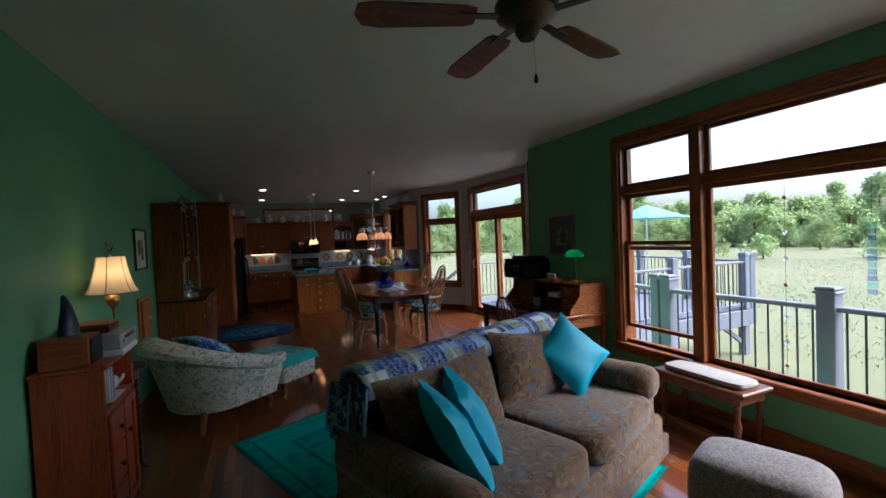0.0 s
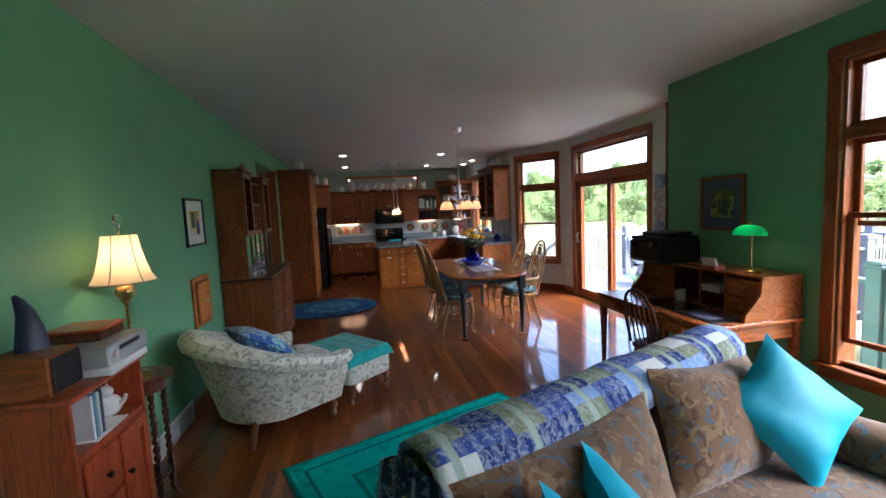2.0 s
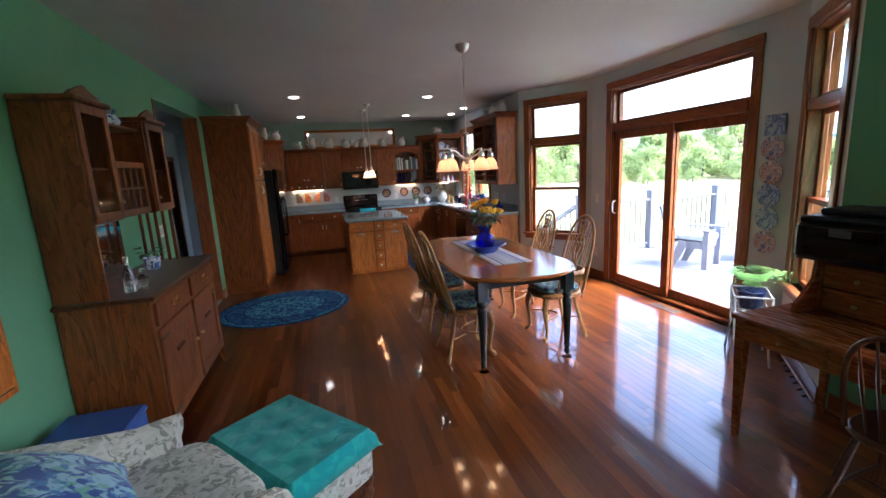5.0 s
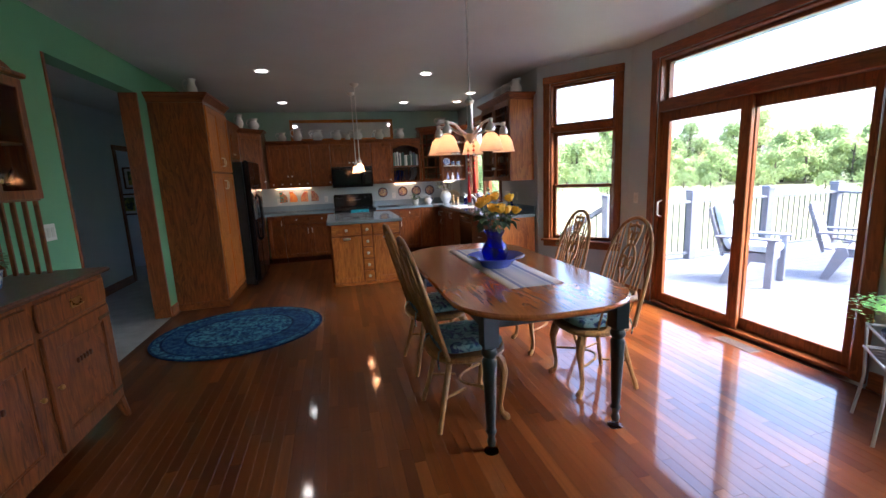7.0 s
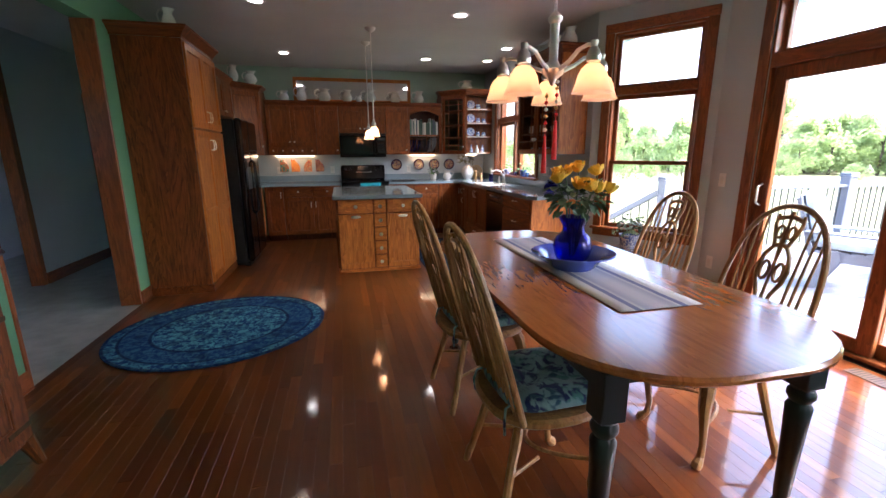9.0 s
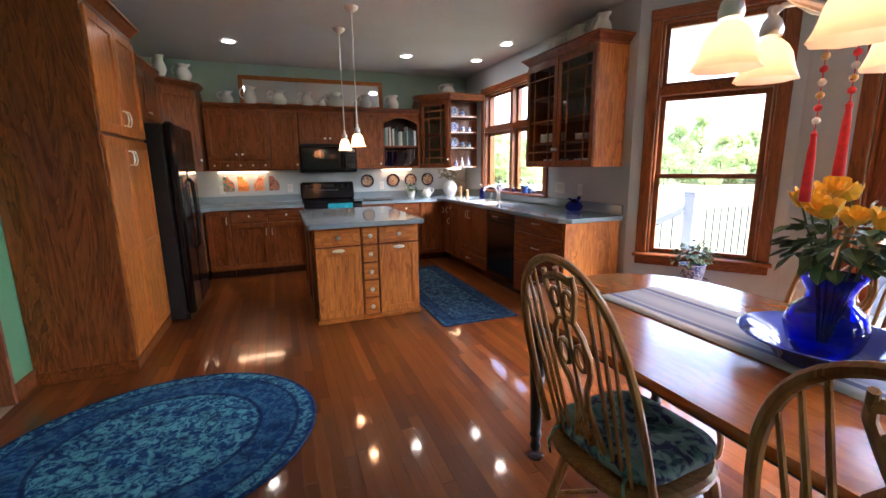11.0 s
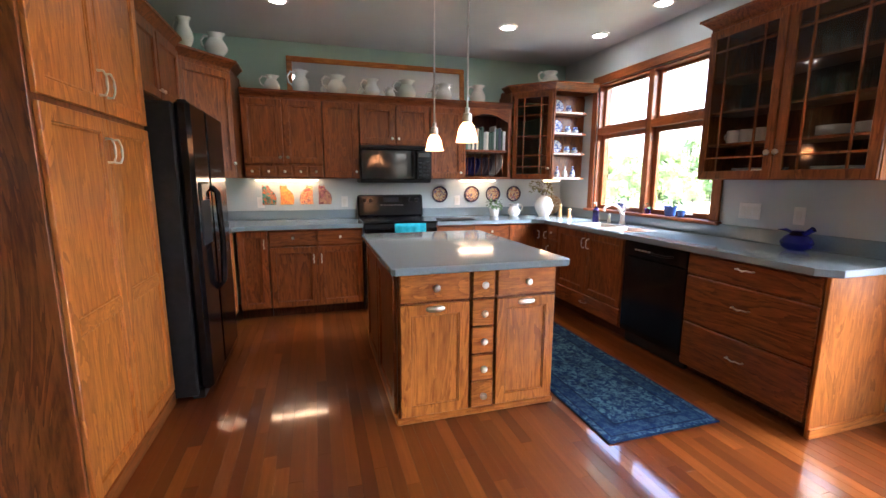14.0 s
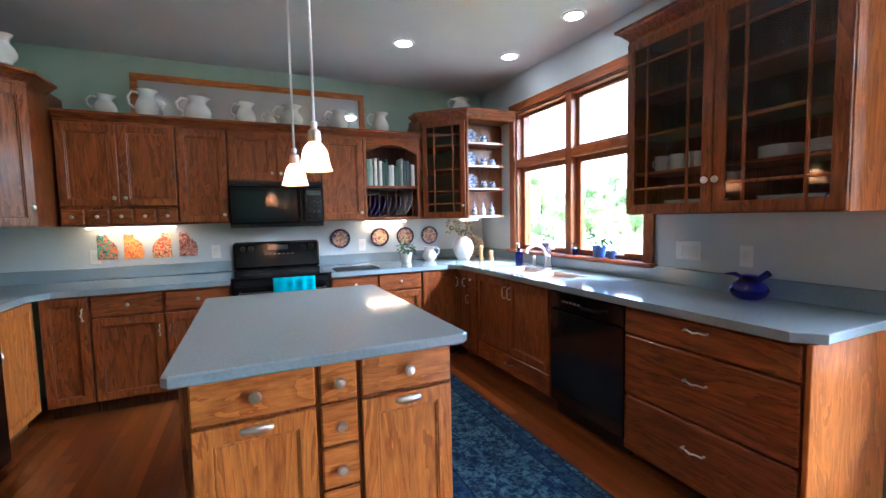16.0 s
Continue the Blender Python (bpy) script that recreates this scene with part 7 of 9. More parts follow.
for s in (-1, 1):
    part("ear", lathe(B(), [(0.012, 0), (0, 0.022)], (s * 0.0, s * 0.018, 0.132), 8), WHITECER, b)
part("spout", tube(B(), [(0.05, 0.0, 0.05), (0.075, 0.0, 0.07), (0.085, 0, 0.095)], [0.014, 0.010, 0.008], 8), WHITECER, b, "", True)
for i, c in enumerate(((0.62, 0.62, 0.60), (0.10, 0.25, 0.35), (0.50, 0.50, 0.48), (0.05, 0.06, 0.10))):
    b = thing("disc_case", (-0.92, 3.03 + i * 0.022, 0.741), "thin upright disc case on the shelf", "disc case", "disc cases")
    part("case", cbox(B(), (-0.09, -0.008, 0), (0.10, 0.008, 0.19), 0.002), plain("case_plastic", c, 0.3), b)
b = thing("magazine", (-0.88, 3.13, 0.741), "thin white booklet lying on the shelf", "booklet")
part("page_block", cbox(B(), (-0.04, -0.12, 0.0001), (0.075, 0.12, 0.006), 0.001), WHITEPL, b)

# plant stand with the brass lamp
LX, LY = -0.94, 3.62
e = thing("plant_stand", (LX, LY + 0.05, 0), "dark round side stand with twisted legs", "side table")
part("top", lathe(B(), [(0, 0.765), (0.135, 0.765), (0.155, 0.772), (0.158, 0.782), (0.15, 0.79), (0, 0.79)], (0, 0, 0), 30), DARKWOOD, e, "", True)
part("apron", lathe(B(), [(0.115, 0.70), (0.12, 0.764), (0, 0.764)], (0, 0, 0), 24), DARKWOOD, e, "", True)
for k in range(4):
    a = radians(45 + 90 * k)
    x, y = 0.105 * math.cos(a), 0.105 * math.sin(a)
    bm = B()
    for ph in (0, math.pi):
        tube(bm, [(x + 0.009 * math.cos(ph + i * 0.9), y + 0.009 * math.sin(ph + i * 0.9), 0.08 + 0.62 * i / 44) for i in range(45)], 0.009, 6)
    lg = part("leg", bm, DARKWOOD, e, "barley-twist leg", True)
    part("foot", tube(B(), [(x, y, 0.09), (x * 1.15, y * 1.15, 0.04), (x * 1.45, y * 1.45, 0.001)], [0.014, 0.014, 0.010], 8), DARKWOOD, lg, "", True)
part("lower_shelf", lathe(B(), [(0, 0.20), (0.10, 0.20), (0.10, 0.215), (0, 0.215)], (0, 0, 0), 20), DARKWOOD, e)
LAMPSHADE = shade_glass("pleated_silk", (0.86, 0.72, 0.52), (1.0, 0.70, 0.38))
e = thing("table_lamp", (LX, LY, 0.791), "brass candlestick table lamp with a cream silk shade, lit", "lamp")
part("base", lathe(B(), [(0, 0), (0.09, 0), (0.095, 0.008), (0.085, 0.02), (0.05, 0.03), (0.022, 0.045), (0.014, 0.06), (0.017, 0.075), (0.010, 0.09)], (0, 0, 0), 26), BRASS, e, "", True)
part("stem", lathe(B(), [(0.010, 0.09), (0.009, 0.12), (0.013, 0.14), (0.008, 0.16), (0.007, 0.40), (0.012, 0.41), (0.018, 0.42), (0.012, 0.43)], (0, 0, 0), 16), BRASS, e, "", True)
part("globe", lathe(B(), [(0.012, 0.425), (0.03, 0.44), (0.045, 0.465), (0.046, 0.485), (0.035, 0.505), (0.02, 0.515), (0.008, 0.53), (0.006, 0.80)], (0, 0, 0), 24), BRASS, e, "", True)
bm = B()
def scallop(a, z):
    return 0.02 * math.cos(6 * a)
prof = [(0.148, 0.53), (0.126, 0.57), (0.108, 0.63), (0.091, 0.70), (0.080, 0.775)]
lathe(bm, prof, (0, 0, 0), 36, wave=scallop)
for fc in [x for x in bm.faces if len(x.verts) > 4]:
    bm.faces.remove(fc)
sh = part("shade", bm, LAMPSHADE, e, "cream silk bell shade with ribs", True)
for k in range(6):
    a = 2 * math.pi * (k + 0.5) / 6
    part("rib", tube(B(), [(r * 0.982 * math.cos(a), r * 0.982 * math.sin(a), z) for r, z in prof], 0.003, 5), plain("rib_tape", (0.42, 0.30, 0.18), 0.8), sh)
part("rim", tube(B(), [(0.148 * (1 + 0.02 * math.cos(6 * 2 * math.pi * i / 48)) * math.cos(2 * math.pi * i / 48), 0.148 * (1 + 0.02 * math.cos(6 * 2 * math.pi * i / 48)) * math.sin(2 * math.pi * i / 48), 0.53) for i in range(48)], 0.004, 5, True), plain("rib_tape", (0.42, 0.30, 0.18), 0.8), sh)
part("finial", lathe(B(), [(0.008, 0.80), (0.014, 0.81), (0.006, 0.82), (0.02, 0.84), (0.024, 0.86), (0.016, 0.88), (0, 0.885)], (0, 0, 0), 14), CLEARGLASS, e, "cut glass finial", True)
bulb((LX, LY, 0.791 + 0.66), 0.48, 0.03, (1.0, 0.64, 0.28))

# writing desk
DX0, DX1, DY0, DY1 = 2.56, 3.34, 3.46, 4.84
e = thing("writing_desk", ((DX0 + DX1) / 2, (DY0 + DY1) / 2, 0), "red-brown wooden writing desk with a pigeonhole gallery", "desk")
hx, hy = (DX1 - DX0) / 2, (DY1 - DY0) / 2
part("desktop", cbox(B(), (-hx, -hy, 0.725), (hx, hy, 0.752), 0.006), DESKWOOD, e)
part("apron_front", cbox(B(), (-hx + 0.03, -hy + 0.05, 0.61), (-hx + 0.05, hy - 0.05, 0.724), 0.003), DESKWOOD, e)
part("apron_back", cbox(B(), (hx - 0.05, -hy + 0.05, 0.61), (hx - 0.03, hy - 0.05, 0.724), 0.003), DESKWOOD, e)
for s in (-1, 1):
    part("apron_side", cbox(B(), (-hx + 0.05, s * (hy - 0.045) - 0.01, 0.61), (hx - 0.05, s * (hy - 0.045) + 0.01, 0.724), 0.003), DESKWOOD_X, e)
    for x in (-hx + 0.045, hx - 0.045):
        bm = B()
        y = s * (hy - 0.045)
        lo = [bm.verts.new((x + a * 0.013, y + b * 0.013, 0.0)) for a, b in ((-1, -1), (1, -1), (1, 1), (-1, 1))]
        hi = [bm.verts.new((x + a * 0.028, y + b * 0.028, 0.724)) for a, b in ((-1, -1), (1, -1), (1, 1), (-1, 1))]
        for i in range(4):
            bm.faces.new([lo[i], lo[(i + 1) % 4], hi[(i + 1) % 4], hi[i]])
        bm.faces.new(lo)
        bm.faces.new(hi)
        part("leg", bm, DESKWOOD, e)
for i in range(3):
    w = (2 * hy - 0.1) / 3
    d = part("drawer", cbox(B(), (-hx + 0.018, -hy + 0.06 + i * w, 0.625), (-hx + 0.029, -hy + 0.04 + (i + 1) * w, 0.715), 0.003), DESKWOOD, e)
    part("knob", blob(B(), (0.012, 0.012, 0.012), (-hx + 0.01, -hy + 0.05 + (i + 0.5) * w, 0.67), 0.9, 10, 8), BRASS, d, "", True)
# gallery of pigeonholes along the back, taller and curved at the south end
gx0 = 0.06
GT = 1.06
part("gallery_top", cbox(B(), (gx0 - 0.01, -hy + 0.02, GT - 0.02), (hx, hy - 0.12, GT), 0.004), DESKWOOD, e)
part("gallery_back", cbox(B(), (hx - 0.015, -hy + 0.03, 0.753), (hx, hy - 0.13, GT - 0.021), 0.002), DESKWOOD, e)
for y in (-hy + 0.03, -hy + 0.34, -hy + 0.58, hy - 0.50, hy - 0.15):
    part("divider", cbox(B(), (gx0, y, 0.753), (hx - 0.016, y + 0.018, GT - 0.021), 0.002), DESKWOOD, e)
for z in (0.87, 0.96):
    part("gallery_shelf", cbox(B(), (gx0 + 0.01, -hy + 0.36, z), (hx - 0.016, -hy + 0.578, z + 0.012), 0.002), DESKWOOD, e)
for k in range(2):
    d = part("gallery_drawer", cbox(B(), (gx0 + 0.002, hy - 0.478, 0.76 + k * 0.135), (gx0 + 0.02, hy - 0.155, 0.885 + k * 0.135), 0.004), DESKWOOD, e)
    part("knob", blob(B(), (0.012, 0.012, 0.012), (gx0 - 0.008, hy - 0.315, 0.82 + k * 0.135), 0.9, 10, 8), BRASS, d, "", True)
    d = part("gallery_drawer", cbox(B(), (gx0 + 0.002, -hy + 0.05, 0.76 + k * 0.135), (gx0 + 0.02, -hy + 0.335, 0.885 + k * 0.135), 0.004), DESKWOOD, e)
    part("knob", blob(B(), (0.012, 0.012, 0.012), (gx0 - 0.008, -hy + 0.19, 0.82 + k * 0.135), 0.9, 10, 8), BRASS, d, "", True)
side = [(gx0 + 0.02, 0.0), (gx0 - 0.16, 0.0), (gx0 - 0.15, 0.05), (gx0 - 0.09, 0.11), (gx0 - 0.03, 0.18), (gx0 - 0.015, 0.30), (gx0 + 0.02, 0.305)]
for y in (-hy + 0.025, hy - 0.135):
    part("curved_end", prism(B(), side, 0, 0.022, 0, Matrix.Translation((0, y + 0.022, 0.753)) @ pose(0, 0, 0, 90)), DESKWOOD_X, e, "scrolled end board")

# desk chair
e = thing("desk_chair", (2.66, 4.05, 0), "dark wooden arrow-back side chair at the desk", "chair", "", 4)
DW = DARKWOOD
out = [(0.20 * math.copysign(abs(math.cos(a)) ** 0.7, math.cos(a)), 0.205 * math.copysign(abs(math.sin(a)) ** 0.7, math.sin(a))) for a in [2 * math.pi * i / 28 for i in range(28)]]
part("seat", prism(B(), out, 0.42, 0.455, 0.012), DW, e, "", True)
pts = []
for i in range(25):
    a = math.pi * i / 24
    z = 0.455 + 0.47 * math.sin(a) ** 0.55
    pts.append((-0.16 - 0.22 * (z - 0.455), -0.17 * math.cos(a) * (1 + 0.12 * math.sin(a)), z))
part("bow", tube(B(), pts, 0.012, 8), DW, e, "", True)
for y in (-0.11, -0.055, 0.0, 0.055, 0.11):
    zt = 0.455 + 0.47 * (1 - (abs(y) / 0.19) ** 2) ** 0.3 - 0.01
    part("spindle", tube(B(), [(-0.16, y * 0.85, 0.45), (-0.16 - 0.22 * (zt - 0.455) * 0.6, y, 0.455 + (zt - 0.455) * 0.6), (-0.16 - 0.22 * (zt - 0.455), y * 1.05, zt)], [0.007, 0.013, 0.006], 6, flat=0.6), DW, e, "", True)
for sx_ in (-1, 1):
    for s in (-1, 1):
        part("leg", tube(B(), [(sx_ * 0.13, s * 0.13, 0.425), (sx_ * 0.165, s * 0.16, 0.25), (sx_ * 0.185, s * 0.175, 0.15), (sx_ * 0.215, s * 0.20, 0.001)], [0.014, 0.020, 0.016, 0.011], 8), DW, e, "", True)
for s in (-1, 1):
    part("stretcher", tube(B(), [(-0.185, s * 0.175, 0.15), (0, s * 0.18, 0.15), (0.185, s * 0.175, 0.15)], [0.007, 0.012, 0.007], 7), DW, e, "", True)
part("stretcher", tube(B(), [(0, -0.18, 0.15), (0, 0, 0.15), (0, 0.18, 0.15)], [0.007, 0.012, 0.007], 7), DW, e, "", True)

# things on the desk
e = thing("printer", (3.06, 4.53, 1.061), "black multifunction printer on the desk gallery", "printer")
part("case", cbox(B(), (-0.20, -0.23, 0.0), (0.20, 0.23, 0.20), 0.02), BLACKMATT, e)
part("lid", cbox(B(), (-0.19, -0.22, 0.201), (0.19, 0.22, 0.235), 0.012), BLACKMATT, e)
part("paper_feeder", cbox(B(), (-0.10, -0.18, 0.236), (0.16, 0.18, 0.27), 0.012), BLACKMATT, e)
part("control_panel", cbox(B(), (-0.215, -0.16, 0.13), (-0.2005, 0.16, 0.185), 0.003), BLACK, e)
part("screen", cbox(B(), (-0.218, -0.05, 0.14), (-0.2155, 0.05, 0.178), 0.001), plain("screen_grey", (0.12, 0.13, 0.14), 0.1), e)
part("paper_slot", cbox(B(), (-0.204, -0.17, 0.03), (-0.2005, 0.17, 0.08), 0.001), BLACK, e)
e = thing("bankers_lamp", (3.15, 3.72, 1.061), "brass desk lamp with a glowing green glass shade", "lamp")
part("base", lathe(B(), [(0, 0), (0.07, 0), (0.075, 0.008), (0.06, 0.02), (0.015, 0.03)], seg=24), BRASS, e, "", True)
part("stem", tube(B(), [(0, 0, 0.02), (0, 0, 0.27), (-0.01, 0, 0.31)], 0.007, 8), BRASS, e, "", True)
GREENSH = shade_glass("green_lamp_glass", (0.02, 0.36, 0.10), (0.05, 0.6, 0.2))
bm = B()
rows = []
for i in range(15):
    y = -0.12 + 0.24 * i / 14
    k = max(0.35, 1 - (abs(y) / 0.12) ** 3 * 0.6)
    rows.append([bm.verts.new((0.075 * k * math.cos(a) - 0.02, y, 0.275 + 0.075 * k * math.sin(a))) for a in [math.pi * j / 10 for j in range(11)]])
for p, q in zip(rows, rows[1:]):
    for j in range(10):
        bm.faces.new([p[j], p[j + 1], q[j + 1], q[j]])
bm.faces.new(rows[0])
bm.faces.new(rows[-1])
part("shade", bm, GREENSH, e, "green glass trough shade", True)
part("finial", blob(B(), (0.012, 0.012, 0.014), (-0.02, 0, 0.36), 1, 10, 8), BRASS, e, "", True)
bulb((3.13, 3.72, 1.061 + 0.31), 0.08, 0.03, (1.0, 0.75, 0.4))
e = thing("card_stand", (3.02, 3.93, 1.061), "small red and white card box on the desk gallery", "box")
part("case", cbox(B(), (-0.05, -0.07, 0), (0.05, 0.07, 0.03), 0.003), plain("red_card", (0.45, 0.08, 0.06), 0.6), e)
part("card", cbox(B(), (-0.02, -0.065, 0.031), (0.0, 0.065, 0.10), 0.001, pose(0, 0, 0, 0, -20)), WHITEPL, e)
e = thing("paper_stack", (3.1, 3.93, 0.883), "white papers in the desk pigeonhole", "papers")
part("sheets", cbox(B(), (-0.10, -0.085, 0), (0.1, 0.09, 0.05), 0.002), WHITEPL, e)
e = thing("laptop", (2.80, 4.12, 0.753), "closed dark laptop computer on the desk", "laptop")
part("base", cbox(B(), (-0.12, -0.18, 0), (0.12, 0.18, 0.012), 0.004), BLACKMATT, e)
part("lid", cbox(B(), (-0.12, -0.18, 0.013), (0.12, 0.18, 0.021), 0.004), BLACK, e)
e = thing("mug", (2.98, 4.22, 0.753), "white coffee mug on the desk", "mug")
part("cup", lathe(B(), [(0, 0), (0.036, 0), (0.04, 0.006), (0.04, 0.095), (0.036, 0.095), (0.034, 0.01), (0, 0.009)], seg=20), WHITECER, e, "", True)
part("handle", tube(B(), [(0, 0.038, 0.08), (0, 0.065, 0.07), (0, 0.065, 0.035), (0, 0.038, 0.02)], 0.006, 6), WHITECER, e, "", True)
e = thing("desk_pad", (2.78, 3.72, 0.753), "dark blotter pad with papers on the desk", "desk pad")
part("pad", cbox(B(), (-0.13, -0.18, 0), (0.13, 0.18, 0.006), 0.002), BLACKMATT, e)
part("sheet", cbox(B(), (-0.08, -0.1, 0.0061), (0.05, 0.1, 0.0072), 0), plain("blue_sheet", (0.16, 0.18, 0.30), 0.7), e)
LANDSC = fabric("landscape_print", (0.12, 0.16, 0.05), [((0.40, 0.36, 0.08), 0.0), ((0.05, 0.08, 0.06), 5.0)], 7, 0.6, 100, bump=0)
BLUEMAT = plain("blue_mat", (0.09, 0.12, 0.19), 0.8)
framed("framed_picture", (XR, 4.20, 1.57), 90, 0.45, 0.46, 0.025, (0.085, BLUEMAT), TRIM, (LANDSC,), "landscape picture with a blue mat in a wooden frame")
random.seed(12)
FERN = plain("fern_leaf", (0.17, 0.36, 0.08), 0.55, 0, 0.3, 20)
e = thing("wire_plant_stand", (3.60, 5.55, 0), "white wire plant stand by the patio door", "plant stand", "", 45)
WHITEWIRE = plain("white_wire", (0.55, 0.56, 0.55), 0.4)
for z in (0.42, 0.55):
    part("ring", tube(B(), [(-0.17, -0.12, z), (0.17, -0.12, z), (0.17, 0.12, z), (-0.17, 0.12, z)], 0.008, 6, True), WHITEWIRE, e)
for k in range(7):
    part("grid_wire", tube(B(), [(-0.15 + k * 0.05, -0.12, 0.42), (-0.15 + k * 0.05, 0.12, 0.42)], 0.004, 5), WHITEWIRE, e)
for x in (-0.17, 0.17):
    for y in (-0.12, 0.12):
        part("leg", tube(B(), [(x, y, 0.56), (x * 0.9, y * 0.9, 0.25), (x * 1.05, y * 1.1, 0.001)], 0.009, 6), WHITEWIRE, e, "", True)
e = thing("fern_plant", (3.60, 5.55, 0.425), "bushy light green fern in a dark blue pot", "plant")
part("pot", lathe(B(), [(0, 0), (0.07, 0), (0.10, 0.13), (0.105, 0.14), (0.09, 0.14), (0, 0.12)], seg=20), plain("dark_blue_pot", (0.02, 0.03, 0.08), 0.25), e, "", True)
bm = B()
for k in range(70):
    a = random.uniform(0, 2 * math.pi)
    l = random.uniform(0.16, 0.30)
    for j in range(7):
        t = (j + 1) / 7
        c = Vector((math.cos(a) * l * t, math.sin(a) * l * t, 0.14 + 0.16 * math.sin(t * 2.4) * random.uniform(0.8, 1.1)))
        for s in (-1, 1):
            sd = Vector((-math.sin(a) * s, math.cos(a) * s, 0.1))
            v = [bm.verts.new(c), bm.verts.new(c + sd * 0.035 * (1.1 - t) + Vector((math.cos(a), math.sin(a), 0)) * 0.018), bm.verts.new(c + sd * 0.05 * (1.1 - t)), bm.verts.new(c + sd * 0.03 * (1.1 - t) - Vector((math.cos(a), math.sin(a), 0)) * 0.008)]
            bm.faces.new(v)
part("foliage", bm, FERN, e)

# bench below the window, hassock
e = thing("window_bench", (3.10, 2.22, 0), "small wooden bench with turned legs and a pale woven pad", "bench")
BENCH = oak("bench_wood", (0.20, 0.075, 0.03), (0.09, 0.03, 0.012), 1, 0.3)
part("top", cbox(B(), (-0.17, -0.36, 0.43), (0.17, 0.36, 0.46), 0.008), BENCH, e)
part("apron", cbox(B(), (-0.14, -0.32, 0.36), (0.14, 0.32, 0.429), 0.004), BENCH, e)
for x in (-0.12, 0.12):
    for y in (-0.29, 0.29):
        part("leg", lathe(B(), [(0.014, 0), (0.02, 0.02), (0.014, 0.05), (0.022, 0.08), (0.012, 0.11), (0.024, 0.17), (0.026, 0.22), (0.013, 0.26), (0.022, 0.29), (0.022, 0.36)], (x, y, 0), 14), BENCH, e, "", True)
for x in (-0.12, 0.12):
    part("stretcher", tube(B(), [(x, -0.29, 0.09), (x, 0, 0.09), (x, 0.29, 0.09)], [0.008, 0.014, 0.008], 8), BENCH, e, "", True)
c = thing("bench_pad", (3.10, 2.22, 0.461), "flat cream woven bench cushion", "cushion")
part("pad", blob(B(), (0.12, 0.32, 0.022), (0, 0, 0.022), 0.35, 32, 8), fabric("cream_weave", (0.36, 0.33, 0.28), [((0.30, 0.27, 0.23), 0.0)], 60), c, "", True)
e = thing("hassock", (2.25, 1.36, 0), "rounded taupe upholstered hassock", "ottoman", "", 22)
part("upholstery", blob(B(), (0.23, 0.30, 0.22), (0, 0, 0.225), 0.42, 36, 16), fabric("taupe_weave", (0.30, 0.26, 0.22), [((0.17, 0.14, 0.12), 0.0)], 70), e, "", True)

# ceiling fan
e = thing("ceiling_fan", (1.02, 1.46, 2.37), "dark bronze ceiling fan with five wooden blades", "ceiling fan")
BRONZE = plain("bronze", (0.07, 0.05, 0.04), 0.35, 0.8, 0.2)
part("canopy", lathe(B(), [(0.02, 0.29), (0.06, 0.33), (0.07, 0.372)], seg=24), BRONZE, e, "", True)
part("downrod", tube(B(), [(0, 0, 0.20), (0, 0, 0.33)], 0.012, 8), BRONZE, e, "", True)
part("motor", lathe(B(), [(0.0, 0.0), (0.03, 0.0), (0.045, 0.02), (0.05, 0.05), (0.08, 0.06), (0.12, 0.09), (0.125, 0.13), (0.10, 0.17), (0.05, 0.20), (0.02, 0.21)], seg=28), BRONZE, e, "", True)
for k in range(5):
    a = 72 * k + 19
    m = pose(0, 0, 0, 0, 0, a)
    bl = part("blade", prism(B(), [(0.20, -0.045), (0.24, -0.06), (0.58, -0.075), (0.65, -0.06), (0.67, 0.0), (0.65, 0.06), (0.58, 0.075), (0.24, 0.06), (0.20, 0.045)], 0.092, 0.100, 0.002, m @ pose(0, 0, 0, 8)), oak("fan_blade_wood", (0.20, 0.07, 0.035), (0.10, 0.035, 0.018), 0), e)
    part("blade_iron", cbox(B(), (0.08, -0.022, 0.085), (0.27, 0.022, 0.0905), 0.003, m), BRONZE, bl)
part("pull_chain", tube(B(), [(0.03, 0, 0.0), (0.035, 0, -0.13)], 0.0015, 5), BRASS, e)
part("pull_knob", lathe(B(), [(0, -0.17), (0.008, -0.165), (0.009, -0.15), (0.003, -0.13)], (0.035, 0, 0), 10), BRONZE, e, "", True)

# strings of beads and a blue glass chime in the window
CHIME = [glass("chime_glass", c, 0.1) for c in ((0.45, 0.62, 0.95), (0.50, 0.85, 0.92), (0.35, 0.50, 0.9))]
e = thing("glass_chime", (XR - 0.05, 1.35, 1.16), "hanging chime of blue glass strips in the window", "wind chime")
part("cord", tube(B(), [(0, 0, 0.45), (0, 0, 1.15)], 0.0012, 4), BLACKMATT, e)
for k in range(11):
    part("glass_strip", cbox(B(), (-0.003, -0.022, 0.04 * k), (0.003, 0.022, 0.04 * k + 0.032), 0.001, pose(0, 0, 0, 0, 0, 25 * math.sin(k * 1.3))), CHIME[k % 3], e)
e = thing("bead_string", (XR - 0.05, 1.80, 0.56), "string of clear glass beads hanging in the window", "ornament")
part("cord", tube(B(), [(0, 0, 0), (0, 0, 1.75)], 0.0012, 4), BLACKMATT, e)
for k, z in enumerate((0.06, 0.22, 0.40, 0.62, 0.80, 0.98, 1.22)):
    part("bead", blob(B(), (0.013, 0.013, 0.015), (0, 0, z), 0.9, 10, 8), CLEARGLASS if k % 3 else BRASS, e, "", True)


